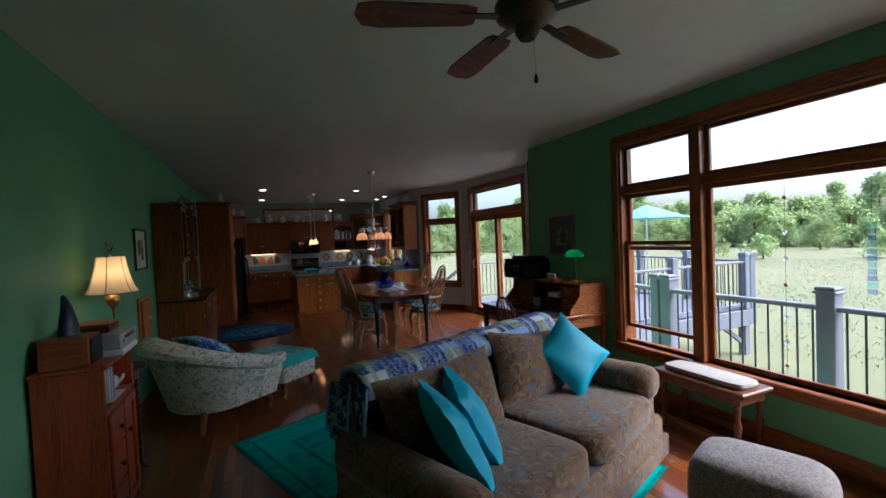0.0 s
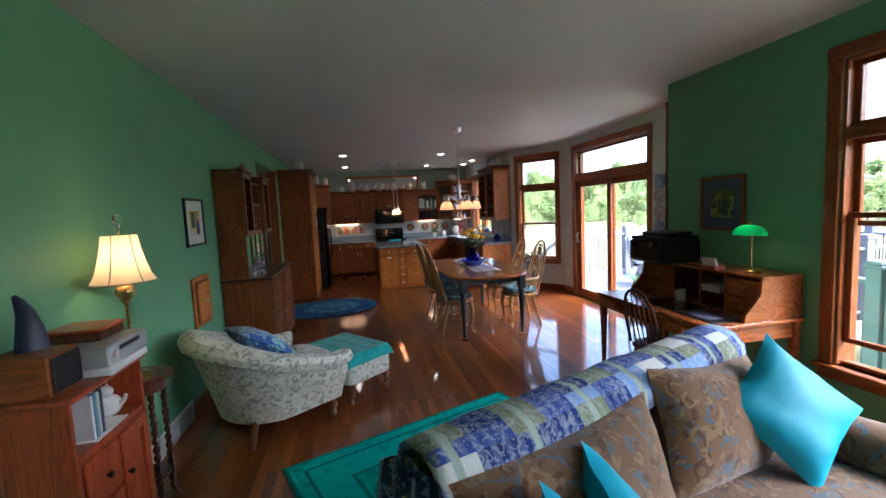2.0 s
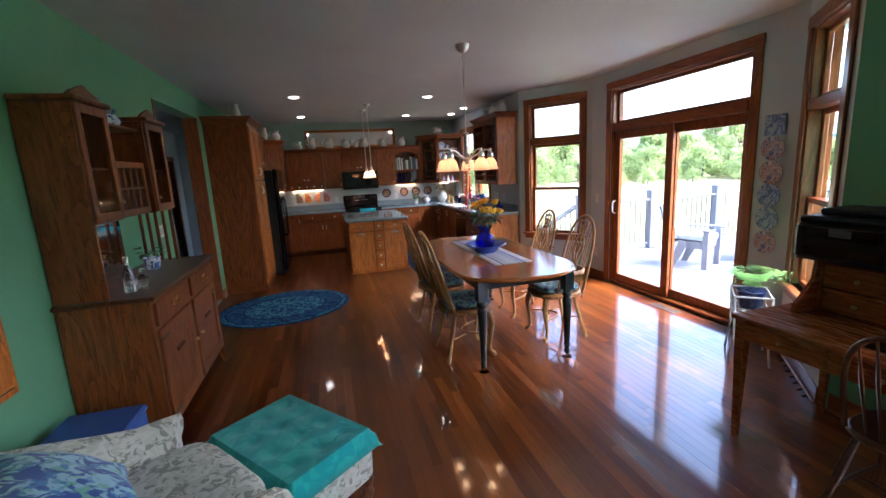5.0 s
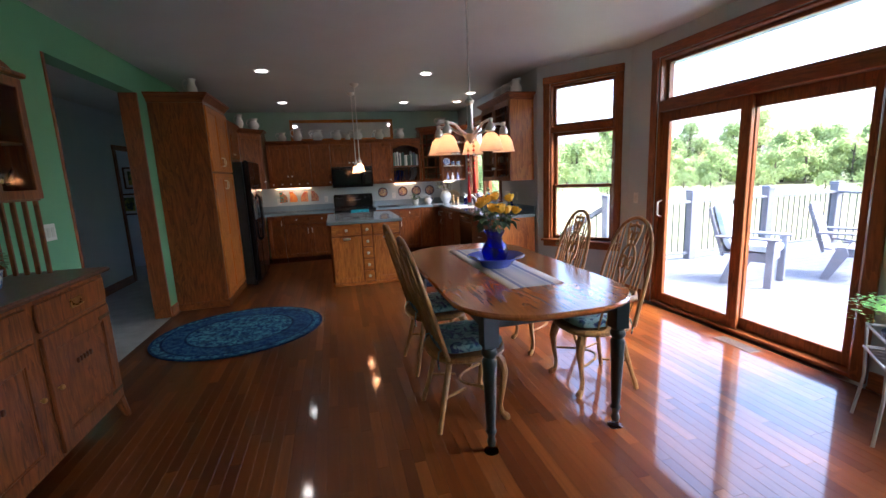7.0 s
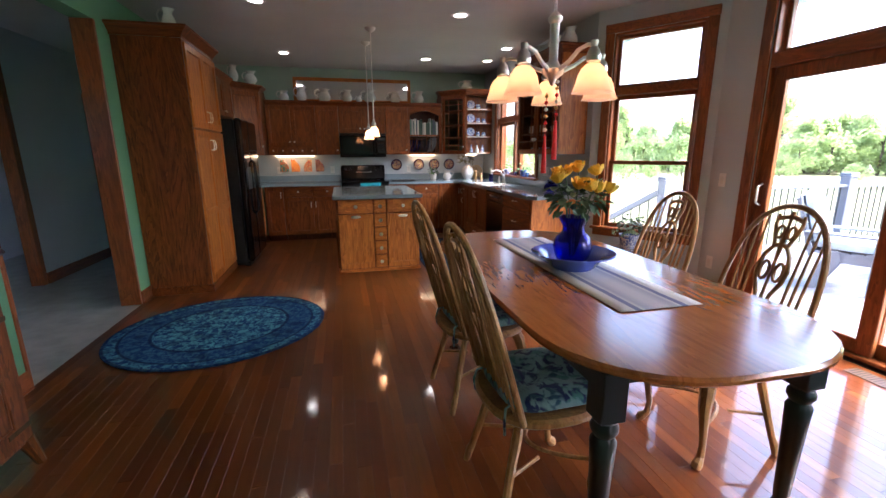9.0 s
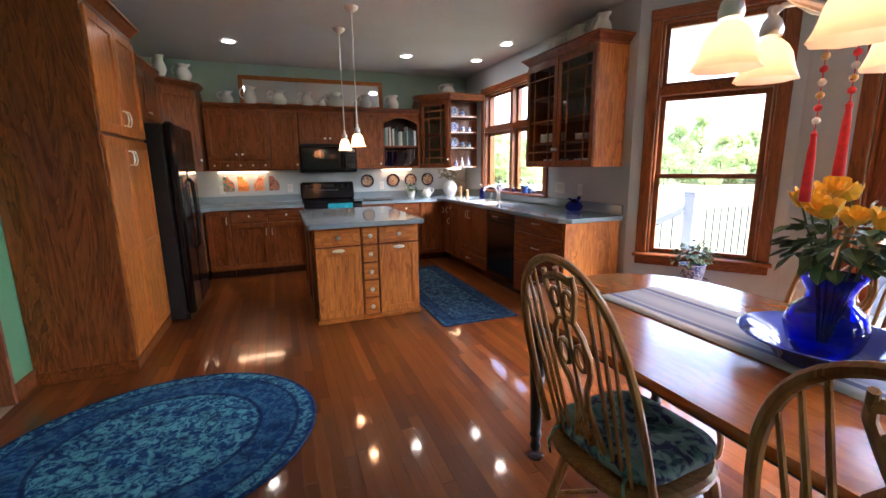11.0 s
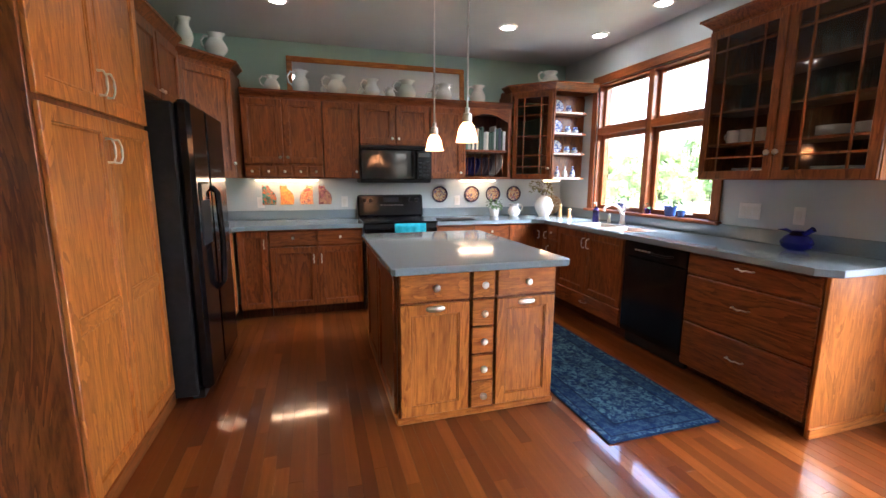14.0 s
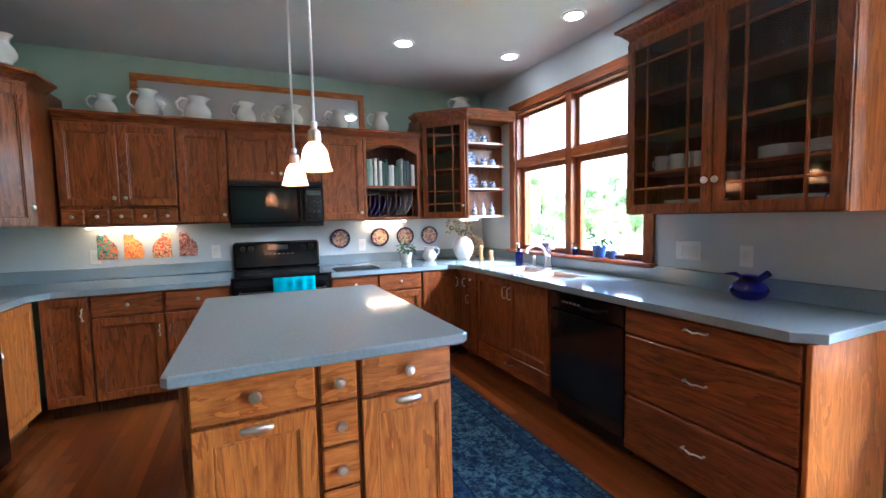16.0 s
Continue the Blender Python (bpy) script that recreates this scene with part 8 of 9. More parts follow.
# ---- kitchen lights ----
CANLIGHT = emitter("can_lamp", (1.0, 0.86, 0.70), 2.5)
for x, y in ((0.10, 9.62), (2.04, 9.64), (0.09, 11.73), (2.09, 11.75), (3.03, 10.88), (3.03, 11.68)):
    e = thing("recessed_light", (x, y, H - 0.006), "round white recessed ceiling light, lit", "ceiling light", "recessed lights")
    part("trim_ring", lathe(B(), [(0.060, 0.002), (0.062, -0.004), (0.085, -0.004), (0.088, 0.004)], seg=28, caps=False), WHITEPL, e, "", True)
    part("lens", lathe(B(), [(0.0, -0.002), (0.059, -0.002), (0.059, 0.003), (0.0, 0.003)], seg=24), CANLIGHT, e)
    d = bpy.data.lights.new("can_spot", "SPOT")
    d.energy, d.spot_size, d.spot_blend, d.shadow_soft_size, d.color = 0.7, radians(120), 0.6, 0.05, (1.0, 0.72, 0.45)
    lo = new("can_spot", d)
    lo.location = (x, y, H - 0.02)
UCL = emitter("under_cabinet_tube", (1.0, 0.60, 0.30), 2.4)
for x0, x1 in ((-0.28, 0.36), (1.95, 2.42)):
    e = thing("under_cabinet_light", ((x0 + x1) / 2, FY + 0.255, UP0 - 0.024), "slim lit strip light under the wall cabinets", "strip light", "strip lights")
    part("housing", cbox(B(), (-(x1 - x0) / 2, -0.03, 0.008), ((x1 - x0) / 2, 0.03, 0.0235), 0.003), WHITEPL, e)
    part("tube", cbox(B(), (-(x1 - x0) / 2 + 0.02, -0.009, 0.0), ((x1 - x0) / 2 - 0.02, 0.009, 0.0075), 0.002), UCL, e)
e = thing("under_cabinet_light", (3.02, 12.45, UP0 - 0.024), "short lit strip light under the corner cabinet", "strip light", "strip lights")
part("housing", cbox(B(), (-0.12, -0.03, 0.008), (0.12, 0.03, 0.0235), 0.003), WHITEPL, e)
part("tube", cbox(B(), (-0.10, -0.009, 0.0), (0.10, 0.009, 0.0075), 0.002), UCL, e)
for x, y, z in ((1.155, 10.94, 1.555), (1.175, 10.30, 1.565)):
    e = thing("pendant_light", (x, y, z), "nickel pendant with a frosted bell glass shade, lit", "pendant light", "pendants over the island")
    top = H - z
    part("canopy", lathe(B(), [(0.01, top - 0.05), (0.02, top - 0.045), (0.055, top - 0.02), (0.062, top - 0.001)], seg=24), CHROME, e, "", True)
    part("rod", tube(B(), [(0, 0, 0.15), (0, 0, top - 0.045)], 0.006, 8), CHROME, e, "", True)
    part("socket", lathe(B(), [(0.006, 0.20), (0.014, 0.195), (0.012, 0.17), (0.024, 0.16), (0.028, 0.125), (0.022, 0.11)], seg=16), CHROME, e, "", True)
    part("shade", bell(B(), (0, 0, 0.0), 0.068, 0.118), SHADE, e, "frosted glass bell shade", True)
    bulb((x, y, z + 0.05), 0.5)

# ---- pitchers on the cabinets, mirror ----
for x, h, r in ((-0.05, 0.16, 0.075), (0.22, 0.225, 0.082), (0.57, 0.20, 0.10), (0.93, 0.19, 0.080), (1.30, 0.20, 0.10), (1.72, 0.19, 0.088), (2.12, 0.20, 0.085)):
    pitcher((x, 12.58, UP1 + 0.076), h, r, WHITECER, "old cream ironstone pitcher on the wall cabinets", 0 if x > 1 else 8, group="ironstone pitchers")
pitcher((1.12, 12.55, UP1 + 0.076), 0.11, 0.05, WHITECER, "small cream ironstone creamer on the wall cabinets", 20, group="ironstone pitchers")
pitcher((2.92, 12.40, 2.386), 0.17, 0.10, WHITECER, "round cream ironstone pitcher on the corner cabinet", 5, group="ironstone pitchers")
pitcher((-0.42, 12.01, 2.356), 0.17, 0.085, WHITECER, "cream ironstone pitcher on the corner cabinet", -20, group="ironstone pitchers")
pitcher((-0.60, 11.81, 2.356), 0.21, 0.06, WHITECER, "tall straight cream jug on the corner cabinet", -20, group="ironstone pitchers")
pitcher((-0.78, 11.2, 2.356), 0.24, 0.07, WHITECER, "tall cream ironstone jug above the refrigerator", 10, group="ironstone pitchers")
pitcher((-0.72, 9.9, 2.501), 0.20, 0.06, WHITECER, "tall cream ironstone jug on the pantry", 10, group="ironstone pitchers")
for y, h, r in ((9.50, 0.19, 0.075), (9.82, 0.18, 0.085), (10.14, 0.15, 0.08)):
    pitcher((3.2, y, 2.461), h, r, WHITECER, "cream ironstone pitcher on the glazed cabinet", -75, group="ironstone pitchers")
e = thing("long_mirror", (1.045, 12.72, UP1 + 0.076), "long narrow mirror in an oak frame leaning on the wall", "mirror")
m = pose(0, 0, 0, -4)
w, h = 0.96, 0.40
part("glass", cbox(B(), (-w + 0.05, -0.004, 0.05), (w - 0.05, 0.004, h - 0.05), 0, m), MIRROR, e, "mirror glass")
for nm, lo, hi in (("frame_rail", (-w, -0.014, h - 0.055), (w, 0.012, h)), ("frame_rail", (-w, -0.014, 0), (w, 0.012, 0.055)), ("frame_side", (-w, -0.0135, 0.055), (-w + 0.055, 0.0115, h - 0.055)), ("frame_side", (w - 0.055, -0.0135, 0.055), (w, 0.0115, h - 0.055))):
    part(nm, cbox(B(), lo, hi, 0.005, m), HONEY_X, e)

# ---- backsplash tiles and plates ----
CATS = [((0.75, 0.16, 0.03), (0.02, 0.03, 0.04), (0.05, 0.35, 0.30)), ((0.80, 0.22, 0.05), (0.55, 0.06, 0.04), (0.85, 0.45, 0.10)), ((0.70, 0.12, 0.05), (0.20, 0.05, 0.12), (0.85, 0.55, 0.25)), ((0.10, 0.03, 0.03), (0.35, 0.08, 0.15), (0.60, 0.35, 0.20))]
for i, (x, cols) in enumerate(zip((-0.158, 0.022, 0.22, 0.417), CATS)):
    e = thing("cat_plaque", (x, YB - 0.001, 1.075), "small glazed animal-shaped plaque in orange and black", "wall plaque", "plaques on the backsplash")
    glaze = fabric("plaque_glaze", cols[0], [(cols[1], 0.0 + i), (cols[2], 3.0 + i)], 24, 0.15, 40, (0.50, 0.53), 2.5, 0.0)
    out = [(-0.085, 0), (0.075, 0), (0.085, 0.06), (0.07, 0.115), (0.035, 0.15), (0.005, 0.17), (0.0, 0.195), (-0.012, 0.21), (-0.03, 0.198), (-0.055, 0.198), (-0.072, 0.212), (-0.082, 0.19), (-0.08, 0.10)]
    out = [(a * 0.84, b) for a, b in out]
    if i == 2:
        out = [(-a, b) for a, b in out[::-1]]
    part("tile", prism(B(), out, 0, 0.014, 0.002, pose(0, 0, 0, 90)), glaze, e)
for i, x in enumerate((1.735, 2.14, 2.42, 2.70)):
    e = thing("wall_plate", (x, YB - 0.001, 1.175), "round glazed plate with a red and blue pattern on the backsplash", "plate", "plates on the backsplash")
    glaze = fabric("plate_pattern", (0.32, 0.10, 0.06), [((0.08, 0.07, 0.16), i * 2.0), ((0.60, 0.42, 0.22), 3.0 + i)], 34, 0.15, 40, bump=0.0)
    dish = part("dish", lathe(B(), [(0.0, 0.006), (0.06, 0.004), (0.085, 0.014), (0.085, 0.018), (0.06, 0.010), (0.0, 0.011)], (0, 0, 0), 28, pose(0, 0, 0, 90)), glaze, e, "", True)
    part("rim", tube(B(), [(0.088 * math.cos(2 * math.pi * k / 32), -0.016, 0.088 * math.sin(2 * math.pi * k / 32)) for k in range(32)], 0.010, 6, True), plain("plate_rim", (0.05, 0.03, 0.06), 0.2), dish, "dark rim", True)

# ---- things on the worktops ----
WT = 0.915
e = potted((2.37, 12.62, WT), 0.065, 0.10, WHITECER, "small leafy plant in a white pot on the worktop", 60, 0.09, 0.045, HERB)
pitcher((2.62, 12.60, WT), 0.15, 0.075, WHITECER, "white pitcher on the worktop", 180)
e = thing("olive_vase", (2.97, 12.50, WT), "round white vase with dry olive sprigs", "vase")
part("vase", lathe(B(), [(0, 0), (0.06, 0), (0.10, 0.07), (0.115, 0.13), (0.09, 0.20), (0.045, 0.235), (0.045, 0.25), (0.038, 0.25), (0.0, 0.2)], seg=26), WHITECER, e, "", True)
random.seed(17)
bm = B()
leaf_cluster(bm, (-0.04, 0, 0.33), 80, 0.15, 0.045, 0.1)
part("dried_foliage", bm, plain("dry_sprig", (0.20, 0.19, 0.08), 0.7, 0, 0.4, 20), e)
for k in range(7):
    a = random.uniform(0, 6.28)
    part("stem", tube(B(), [(0, 0, 0.2), (0.1 * math.cos(a) - 0.03, 0.1 * math.sin(a), 0.38 + 0.05 * random.random())], 0.002, 4), DARKWOOD, e)
e = thing("decorative_plate", (3.20, 12.66, WT), "round cream plate with a ring pattern standing against the wall", "plate")
part("dish", lathe(B(), [(0.0, 0.006), (0.08, 0.004), (0.12, 0.018), (0.125, 0.022), (0.12, 0.024), (0.08, 0.012), (0.0, 0.012)], seg=32, m=Matrix.Translation((0, 0.06, 0.126)) @ pose(0, 0, 0, 100, 0, -25)), fabric("cream_ring", (0.62, 0.52, 0.36), [((0.38, 0.24, 0.12), 0.0)], 22, 0.3, 40, bump=0), e, "", True)
for x, y, h, c in ((3.06, 12.28, 0.16, (0.45, 0.26, 0.10)), (3.13, 12.20, 0.11, (0.40, 0.22, 0.09))):
    e = thing("pepper_mill", (x, y, WT), "turned wooden pepper mill on the worktop", "mill", "mills")
    part("mill", lathe(B(), [(0, 0), (0.026, 0), (0.028, 0.01), (0.018, h * 0.4), (0.022, h * 0.6), (0.016, h * 0.72), (0.024, h * 0.85), (0.012, h), (0, h)], seg=16), plain("mill_wood", c, 0.35, 0, 0.25, 12), e, "", True)
e = thing("soap_bottle", (3.14, 11.72, WT), "cobalt blue soap bottle with a pump", "bottle")
part("bottle", lathe(B(), [(0, 0), (0.032, 0), (0.034, 0.01), (0.034, 0.12), (0.014, 0.145), (0.014, 0.16), (0, 0.16)], seg=18), BLUEGLASS, e, "", True)
part("pump", tube(B(), [(0, 0, 0.16), (0, 0, 0.20), (-0.035, 0, 0.20)], 0.005, 6), WHITEPL, e, "", True)
e = thing("faucet", (3.255, 11.45, WT), "white swivel kitchen faucet with a lever", "faucet")
part("base", lathe(B(), [(0, 0), (0.03, 0), (0.03, 0.015), (0.022, 0.03), (0.022, 0.10), (0.0, 0.12)], seg=18), CHROME, e, "", True)
part("spout", tube(B(), [(0, 0, 0.08), (-0.05, 0.01, 0.17), (-0.12, 0.02, 0.195), (-0.19, 0.035, 0.165), (-0.20, 0.035, 0.13)], [0.015, 0.014, 0.013, 0.014, 0.016], 10), WHITECER, e, "white spout", True)
part("lever", tube(B(), [(0, 0, 0.11), (0.01, -0.02, 0.15), (-0.04, -0.07, 0.20)], [0.012, 0.009, 0.007], 8), CHROME, e, "", True)
part("sprayer", lathe(B(), [(0.018, 0), (0.018, 0.02), (0.012, 0.03), (0.015, 0.08), (0, 0.09)], (0, 0.20, 0), 14), CHROME, e, "", True)
e = thing("bird_teapot", (3.22, 9.80, WT), "cobalt blue glass bird-shaped pitcher on the worktop", "pitcher")
part("body", lathe(B(), [(0, 0), (0.045, 0), (0.075, 0.02), (0.088, 0.05), (0.07, 0.085), (0.035, 0.11), (0.03, 0.12), (0.04, 0.125), (0, 0.12)], seg=24), BLUEGLASS, e, "", True)
part("neck", tube(B(), [(-0.01, -0.04, 0.10), (-0.02, -0.08, 0.13), (-0.02, -0.10, 0.145)], [0.014, 0.016, 0.018], 10), BLUEGLASS, e, "", True)
part("tail", tube(B(), [(0, 0.03, 0.11), (0, 0.075, 0.125), (0, 0.12, 0.12)], [0.010, 0.012, 0.004], 8, flat=0.4), BLUEGLASS, e, "", True)
e = thing("cutting_board", (1.78, 12.33, WT), "thin black cutting board on the worktop", "board")
part("board", cbox(B(), (-0.19, -0.12, 0), (0.19, 0.12, 0.012), 0.005), BLACKMATT, e)
for y, r, mat_, n in ((11.62, 0.05, SPODE, 16), (11.25, 0.03, BLUEGLASS, 8), (10.98, 0.055, plain("blue_pot", (0.04, 0.10, 0.36), 0.3), 26), (10.86, 0.035, plain("blue_pot", (0.05, 0.12, 0.36), 0.3), 14)):
    potted((XR + 0.005, y, KW[2] + 0.001), r, r * 1.7, mat_, "small plant in a blue pot on the kitchen window sill", n, r * 1.6, r * 0.9, HERB)
# china on the end shelves and in the glazed cabinets
for k, z in enumerate((0.023, 0.293, 0.513, 0.733)):
    zz = UP0 + z
    for j in range(3 if k != 3 else 2):
        x = 2.95 + j * 0.10
        if k == 0:
            e = thing("figurine", (x, 12.21, zz), "small white and blue china bottle on the end shelf", "figurine", "china on the end shelves")
            part("body", lathe(B(), [(0, 0), (0.025, 0), (0.03, 0.03), (0.02, 0.07), (0.009, 0.09), (0.011, 0.12), (0, 0.13)], seg=14), WHITECER if j % 2 else SPODE, e, "", True)
        elif j == 0:
            e = thing("china_plate", (x, 12.27, zz), "blue and white plate standing on the end shelf", "plate", "china on the end shelves")
            part("dish", lathe(B(), [(0, 0.004), (0.05, 0.003), (0.07, 0.012), (0.072, 0.016), (0.05, 0.008), (0, 0.008)], seg=24, m=Matrix.Translation((0, 0, 0.072)) @ pose(0, 0, 0, 78)), SPODE, e, "", True)
        else:
            pitcher((x + 0.02, 12.22, zz), 0.085 - 0.01 * j, 0.035, SPODE, "small blue and white jug on the end shelf", 30, group="china on the end shelves")
CUPS = plain("cream_cup", (0.60, 0.57, 0.50), 0.3)
for side, y0 in ((0, GY0 + 0.125), (1, GY0 + 0.63)):
    for k, z in enumerate(SHZ):
        zz = GZ0 + z + 0.001
        for j in range(4):
            y = y0 + j * 0.098
            x = 3.20
            if (k == 0 and j in (1, 2)) or (k == 1 and side == 0 and j in (0, 2)):
                e = thing("plate_stack", (x, y, zz), "stack of plates behind the cabinet glass", "plates", "crockery in the glazed cabinet")
                for q in range(6):
                    part("plate", lathe(B(), [(0, 0), (0.05, 0), (0.09, 0.012), (0.09, 0.015), (0.05, 0.005), (0, 0.005)], (0, 0, q * 0.009), 20), WHITECER, e, "", True)
            elif k == 1 and side == 1:
                e = thing("mug", (x - 0.04, y, zz), "cream mug with a dark motif in the glazed cabinet", "mug", "crockery in the glazed cabinet")
                part("cup", lathe(B(), [(0, 0), (0.036, 0), (0.038, 0.005), (0.038, 0.09), (0.034, 0.09), (0.033, 0.01), (0, 0.009)], seg=18), CUPS, e, "", True)
                part("handle", tube(B(), [(0, 0.036, 0.075), (0, 0.06, 0.065), (0, 0.06, 0.035), (0, 0.036, 0.02)], 0.005, 6), CUPS, e, "", True)
            elif k >= 2:
                e = thing("drinking_glass", (x, y, zz), "clear drinking glass in the glazed cabinet", "glass", "crockery in the glazed cabinet")
                part("glass", lathe(B(), [(0, 0), (0.028, 0), (0.034, 0.13), (0.032, 0.13), (0.026, 0.008), (0, 0.008)], seg=14), CLEARGLASS, e, "", True)
            elif j == 0:
                e = thing("bowl", (x, y, zz), "white china bowl in the glazed cabinet", "bowl", "crockery in the glazed cabinet")
                part("bowl", lathe(B(), [(0, 0), (0.03, 0), (0.07, 0.06), (0.067, 0.06), (0.028, 0.008), (0, 0.008)], seg=20), SPODE, e, "", True)

# plant on a wire stand by the bay window
e = thing("wire_plant_stand", (3.50, 8.66, 0), "black wire plant stand by the bay window", "plant stand")
WIRE = plain("black_wire", (0.012, 0.012, 0.012), 0.4, 0.6)
ring = [(0.12 * math.cos(2 * math.pi * k / 28), 0.12 * math.sin(2 * math.pi * k / 28)) for k in range(28)]
for z in (0.42, 0.46):
    part("ring", tube(B(), [(x, y, z) for x, y in ring], 0.005, 6, True), WIRE, e, "", True)
for k in range(6):
    a = math.pi * k / 6
    part("grid_wire", tube(B(), [(-0.12 * math.cos(a), -0.12 * math.sin(a), 0.42), (0.12 * math.cos(a), 0.12 * math.sin(a), 0.42)], 0.003, 5), WIRE, e)
for k in range(3):
    a = 2 * math.pi * k / 3 + 0.4
    part("leg", tube(B(), [(0.12 * math.cos(a), 0.12 * math.sin(a), 0.46), (0.10 * math.cos(a), 0.10 * math.sin(a), 0.2), (0.15 * math.cos(a), 0.15 * math.sin(a), 0.001)], 0.005, 6), WIRE, e, "", True)
random.seed(40)
potted((3.50, 8.66, 0.426), 0.095, 0.16, SPODE, "bushy variegated plant in a blue and white pot", 170, 0.17, 0.045, plain("variegated_leaf", (0.17, 0.25, 0.13), 0.5, 0, 0.5, 30), 0.5)
# framed pictures in the hall
for k, (x, z, h) in enumerate(((-2.80, 1.66, 0.40), (-2.95, 1.18, 0.40), (-3.25, 1.62, 0.34))):
    framed("framed_picture", (x, 13.3, z), 180, 0.34, h, 0.03, (0.045, MATW), DARKWOOD, (LANDSC,), "small framed picture on the dim wall beyond the hall")


# ---- outside ----
GR = Mat("meadow_ground", 0.95, 0, 0.1)
gm = GR.map()
GR.color(GR.mix(GR.noise(gm, 0.9, 5), GR.ramp(GR.noise(gm, 0.045, 5, 0.6), [(0.35, (0.17, 0.185, 0.085)), (0.5, (0.25, 0.24, 0.13)), (0.68, (0.33, 0.29, 0.175))]), (0.22, 0.225, 0.12)))
GR.bump(GR.noise(gm, 6, 4), 0.3, 0.05)
bm = B()
vs = [bm.verts.new((x, y, -0.95)) for x, y in ((-600, -600), (600, -600), (600, 600), (-600, 600))]
bm.faces.new(vs)
setting(part("ground", bm, GR.m), "grassy meadow falling away from the house")
BLADE = plain("tall_grass", (0.27, 0.29, 0.13), 0.9, 0, 0.25, 2.0)
random.seed(21)
gv, gf = [], []
for _ in range(26000):
    x = 4.6 + 30 * random.random() ** 1.6
    y = random.uniform(-14, 26)
    if 3.4 < x < 9.4 and 3.3 < y < 9.8:
        continue
    h, a, w = random.uniform(0.03, 0.09), random.uniform(0, 6.28), random.uniform(0.004, 0.008) * (1 + x * 0.05)
    dx, dy = math.cos(a) * w, math.sin(a) * w
    l = random.uniform(0.02, 0.06)
    i = len(gv)
    gv += [(x - dx, y - dy, -0.95), (x + dx, y + dy, -0.95), (x + dy * 4 * l + dx * 0.5, y - dx * 4 * l, -0.95 + h * 0.6), (x + math.sin(a) * l, y - math.cos(a) * l, -0.95 + h)]
    gf += [(i, i + 1, i + 2), (i, i + 2, i + 3)]
me = bpy.data.meshes.new("grass")
me.from_pydata(gv, [], gf)
me.materials.append(BLADE)
tagged(new("grass", me), "tall pale meadow grass beyond the deck", "grass", "", "stuff")

# deck
DZ = -0.03
deck = setting(new("deck"), "grey boarded deck outside the patio door")
def deck_in(y):
    return 8.75 + (9.3 - 8.75) * (y - 5.3) / 4.4
bm_rest = B()
n = 0
y = 3.4
while y < 9.78:
    x1 = deck_in(max(y, 5.3)) + 0.05 if y > 5.25 else 4.3
    cbox(bm_rest, (XD + T + 0.03 if 5.4 < y < 8.5 else XR + T + 0.75, y + 0.003, DZ - 0.03), (x1, y + 0.137, DZ), 0.004)
    y += 0.14
part("deck_board", bm_rest, DECKGREY, deck)
bm = B()
y = -4.0
while y < 3.4:
    cbox(bm, (XR + T + 0.03, y + 0.003, DZ - 0.03), (4.35, y + 0.137, DZ), 0.004)
    y += 0.14
part("walkway_board", bm, DECKGREY, deck)
bm = B()
cbox(bm, (4.62, 5.22, DZ - 0.30), (8.80, 5.26, DZ - 0.005), 0.004)
cbox(bm, (4.36, -4.0, DZ - 0.30), (4.39, 3.5, DZ - 0.005), 0.004)
part("fascia", bm, RAILGREY, deck)
for x, y in ((8.7, 5.4), (6.5, 5.4), (9.2, 9.6), (4.3, -1.0), (4.3, 2.0)):
    part("footing_post", cbox(B(), (x - 0.07, y - 0.07, -1.0), (x + 0.07, y + 0.07, DZ - 0.035), 0.004), RAILGREY, deck)
part("brace", tube(B(), [(8.7, 5.4, -0.75), (8.0, 5.4, -0.30)], 0.05, 4), RAILGREY, deck)


def railing(p, q, label, n_posts=2, ends=(True, True), post_h=1.07):
    e = thing("deck_railing", (p[0], p[1], DZ), label, "railing", "deck railings", math.degrees(math.atan2(q[1] - p[1], q[0] - p[0])))
    ln = math.hypot(q[0] - p[0], q[1] - p[1])
    for k in range(n_posts):
        if (k == 0 and not ends[0]) or (k == n_posts - 1 and not ends[1]):
            continue
        x = ln * k / (n_posts - 1)
        ps = part("post", cbox(B(), (x - 0.065, -0.065, 0), (x + 0.065, 0.065, post_h - 0.03), 0.006), RAILGREY, e)
        bm = cbox(B(), (x - 0.08, -0.08, post_h - 0.03), (x + 0.08, 0.08, post_h - 0.005), 0.006)
        prism(bm, [(x - 0.07, -0.07), (x + 0.07, -0.07), (x + 0.07, 0.07), (x - 0.07, 0.07)], post_h - 0.005, post_h + 0.03, 0.012)
        part("cap", bm, RAILGREY, ps)
    part("top_rail", cbox(B(), (0.05, -0.045, 0.90), (ln - 0.05, 0.045, 0.94), 0.008), RAILGREY, e)
    part("bottom_rail", cbox(B(), (0.05, -0.03, 0.08), (ln - 0.05, 0.03, 0.12), 0.006), RAILGREY, e)
    m = int(ln / 0.115)
    for k in range(1, m):
        x = ln * k / m
        if min(abs(x - ln * j / (n_posts - 1)) for j in range(n_posts)) > 0.075:
            part("baluster", tube(B(), [(x, 0, 0.12), (x, 0, 0.90)], 0.009, 5), RAILBLACK, e)
    return e


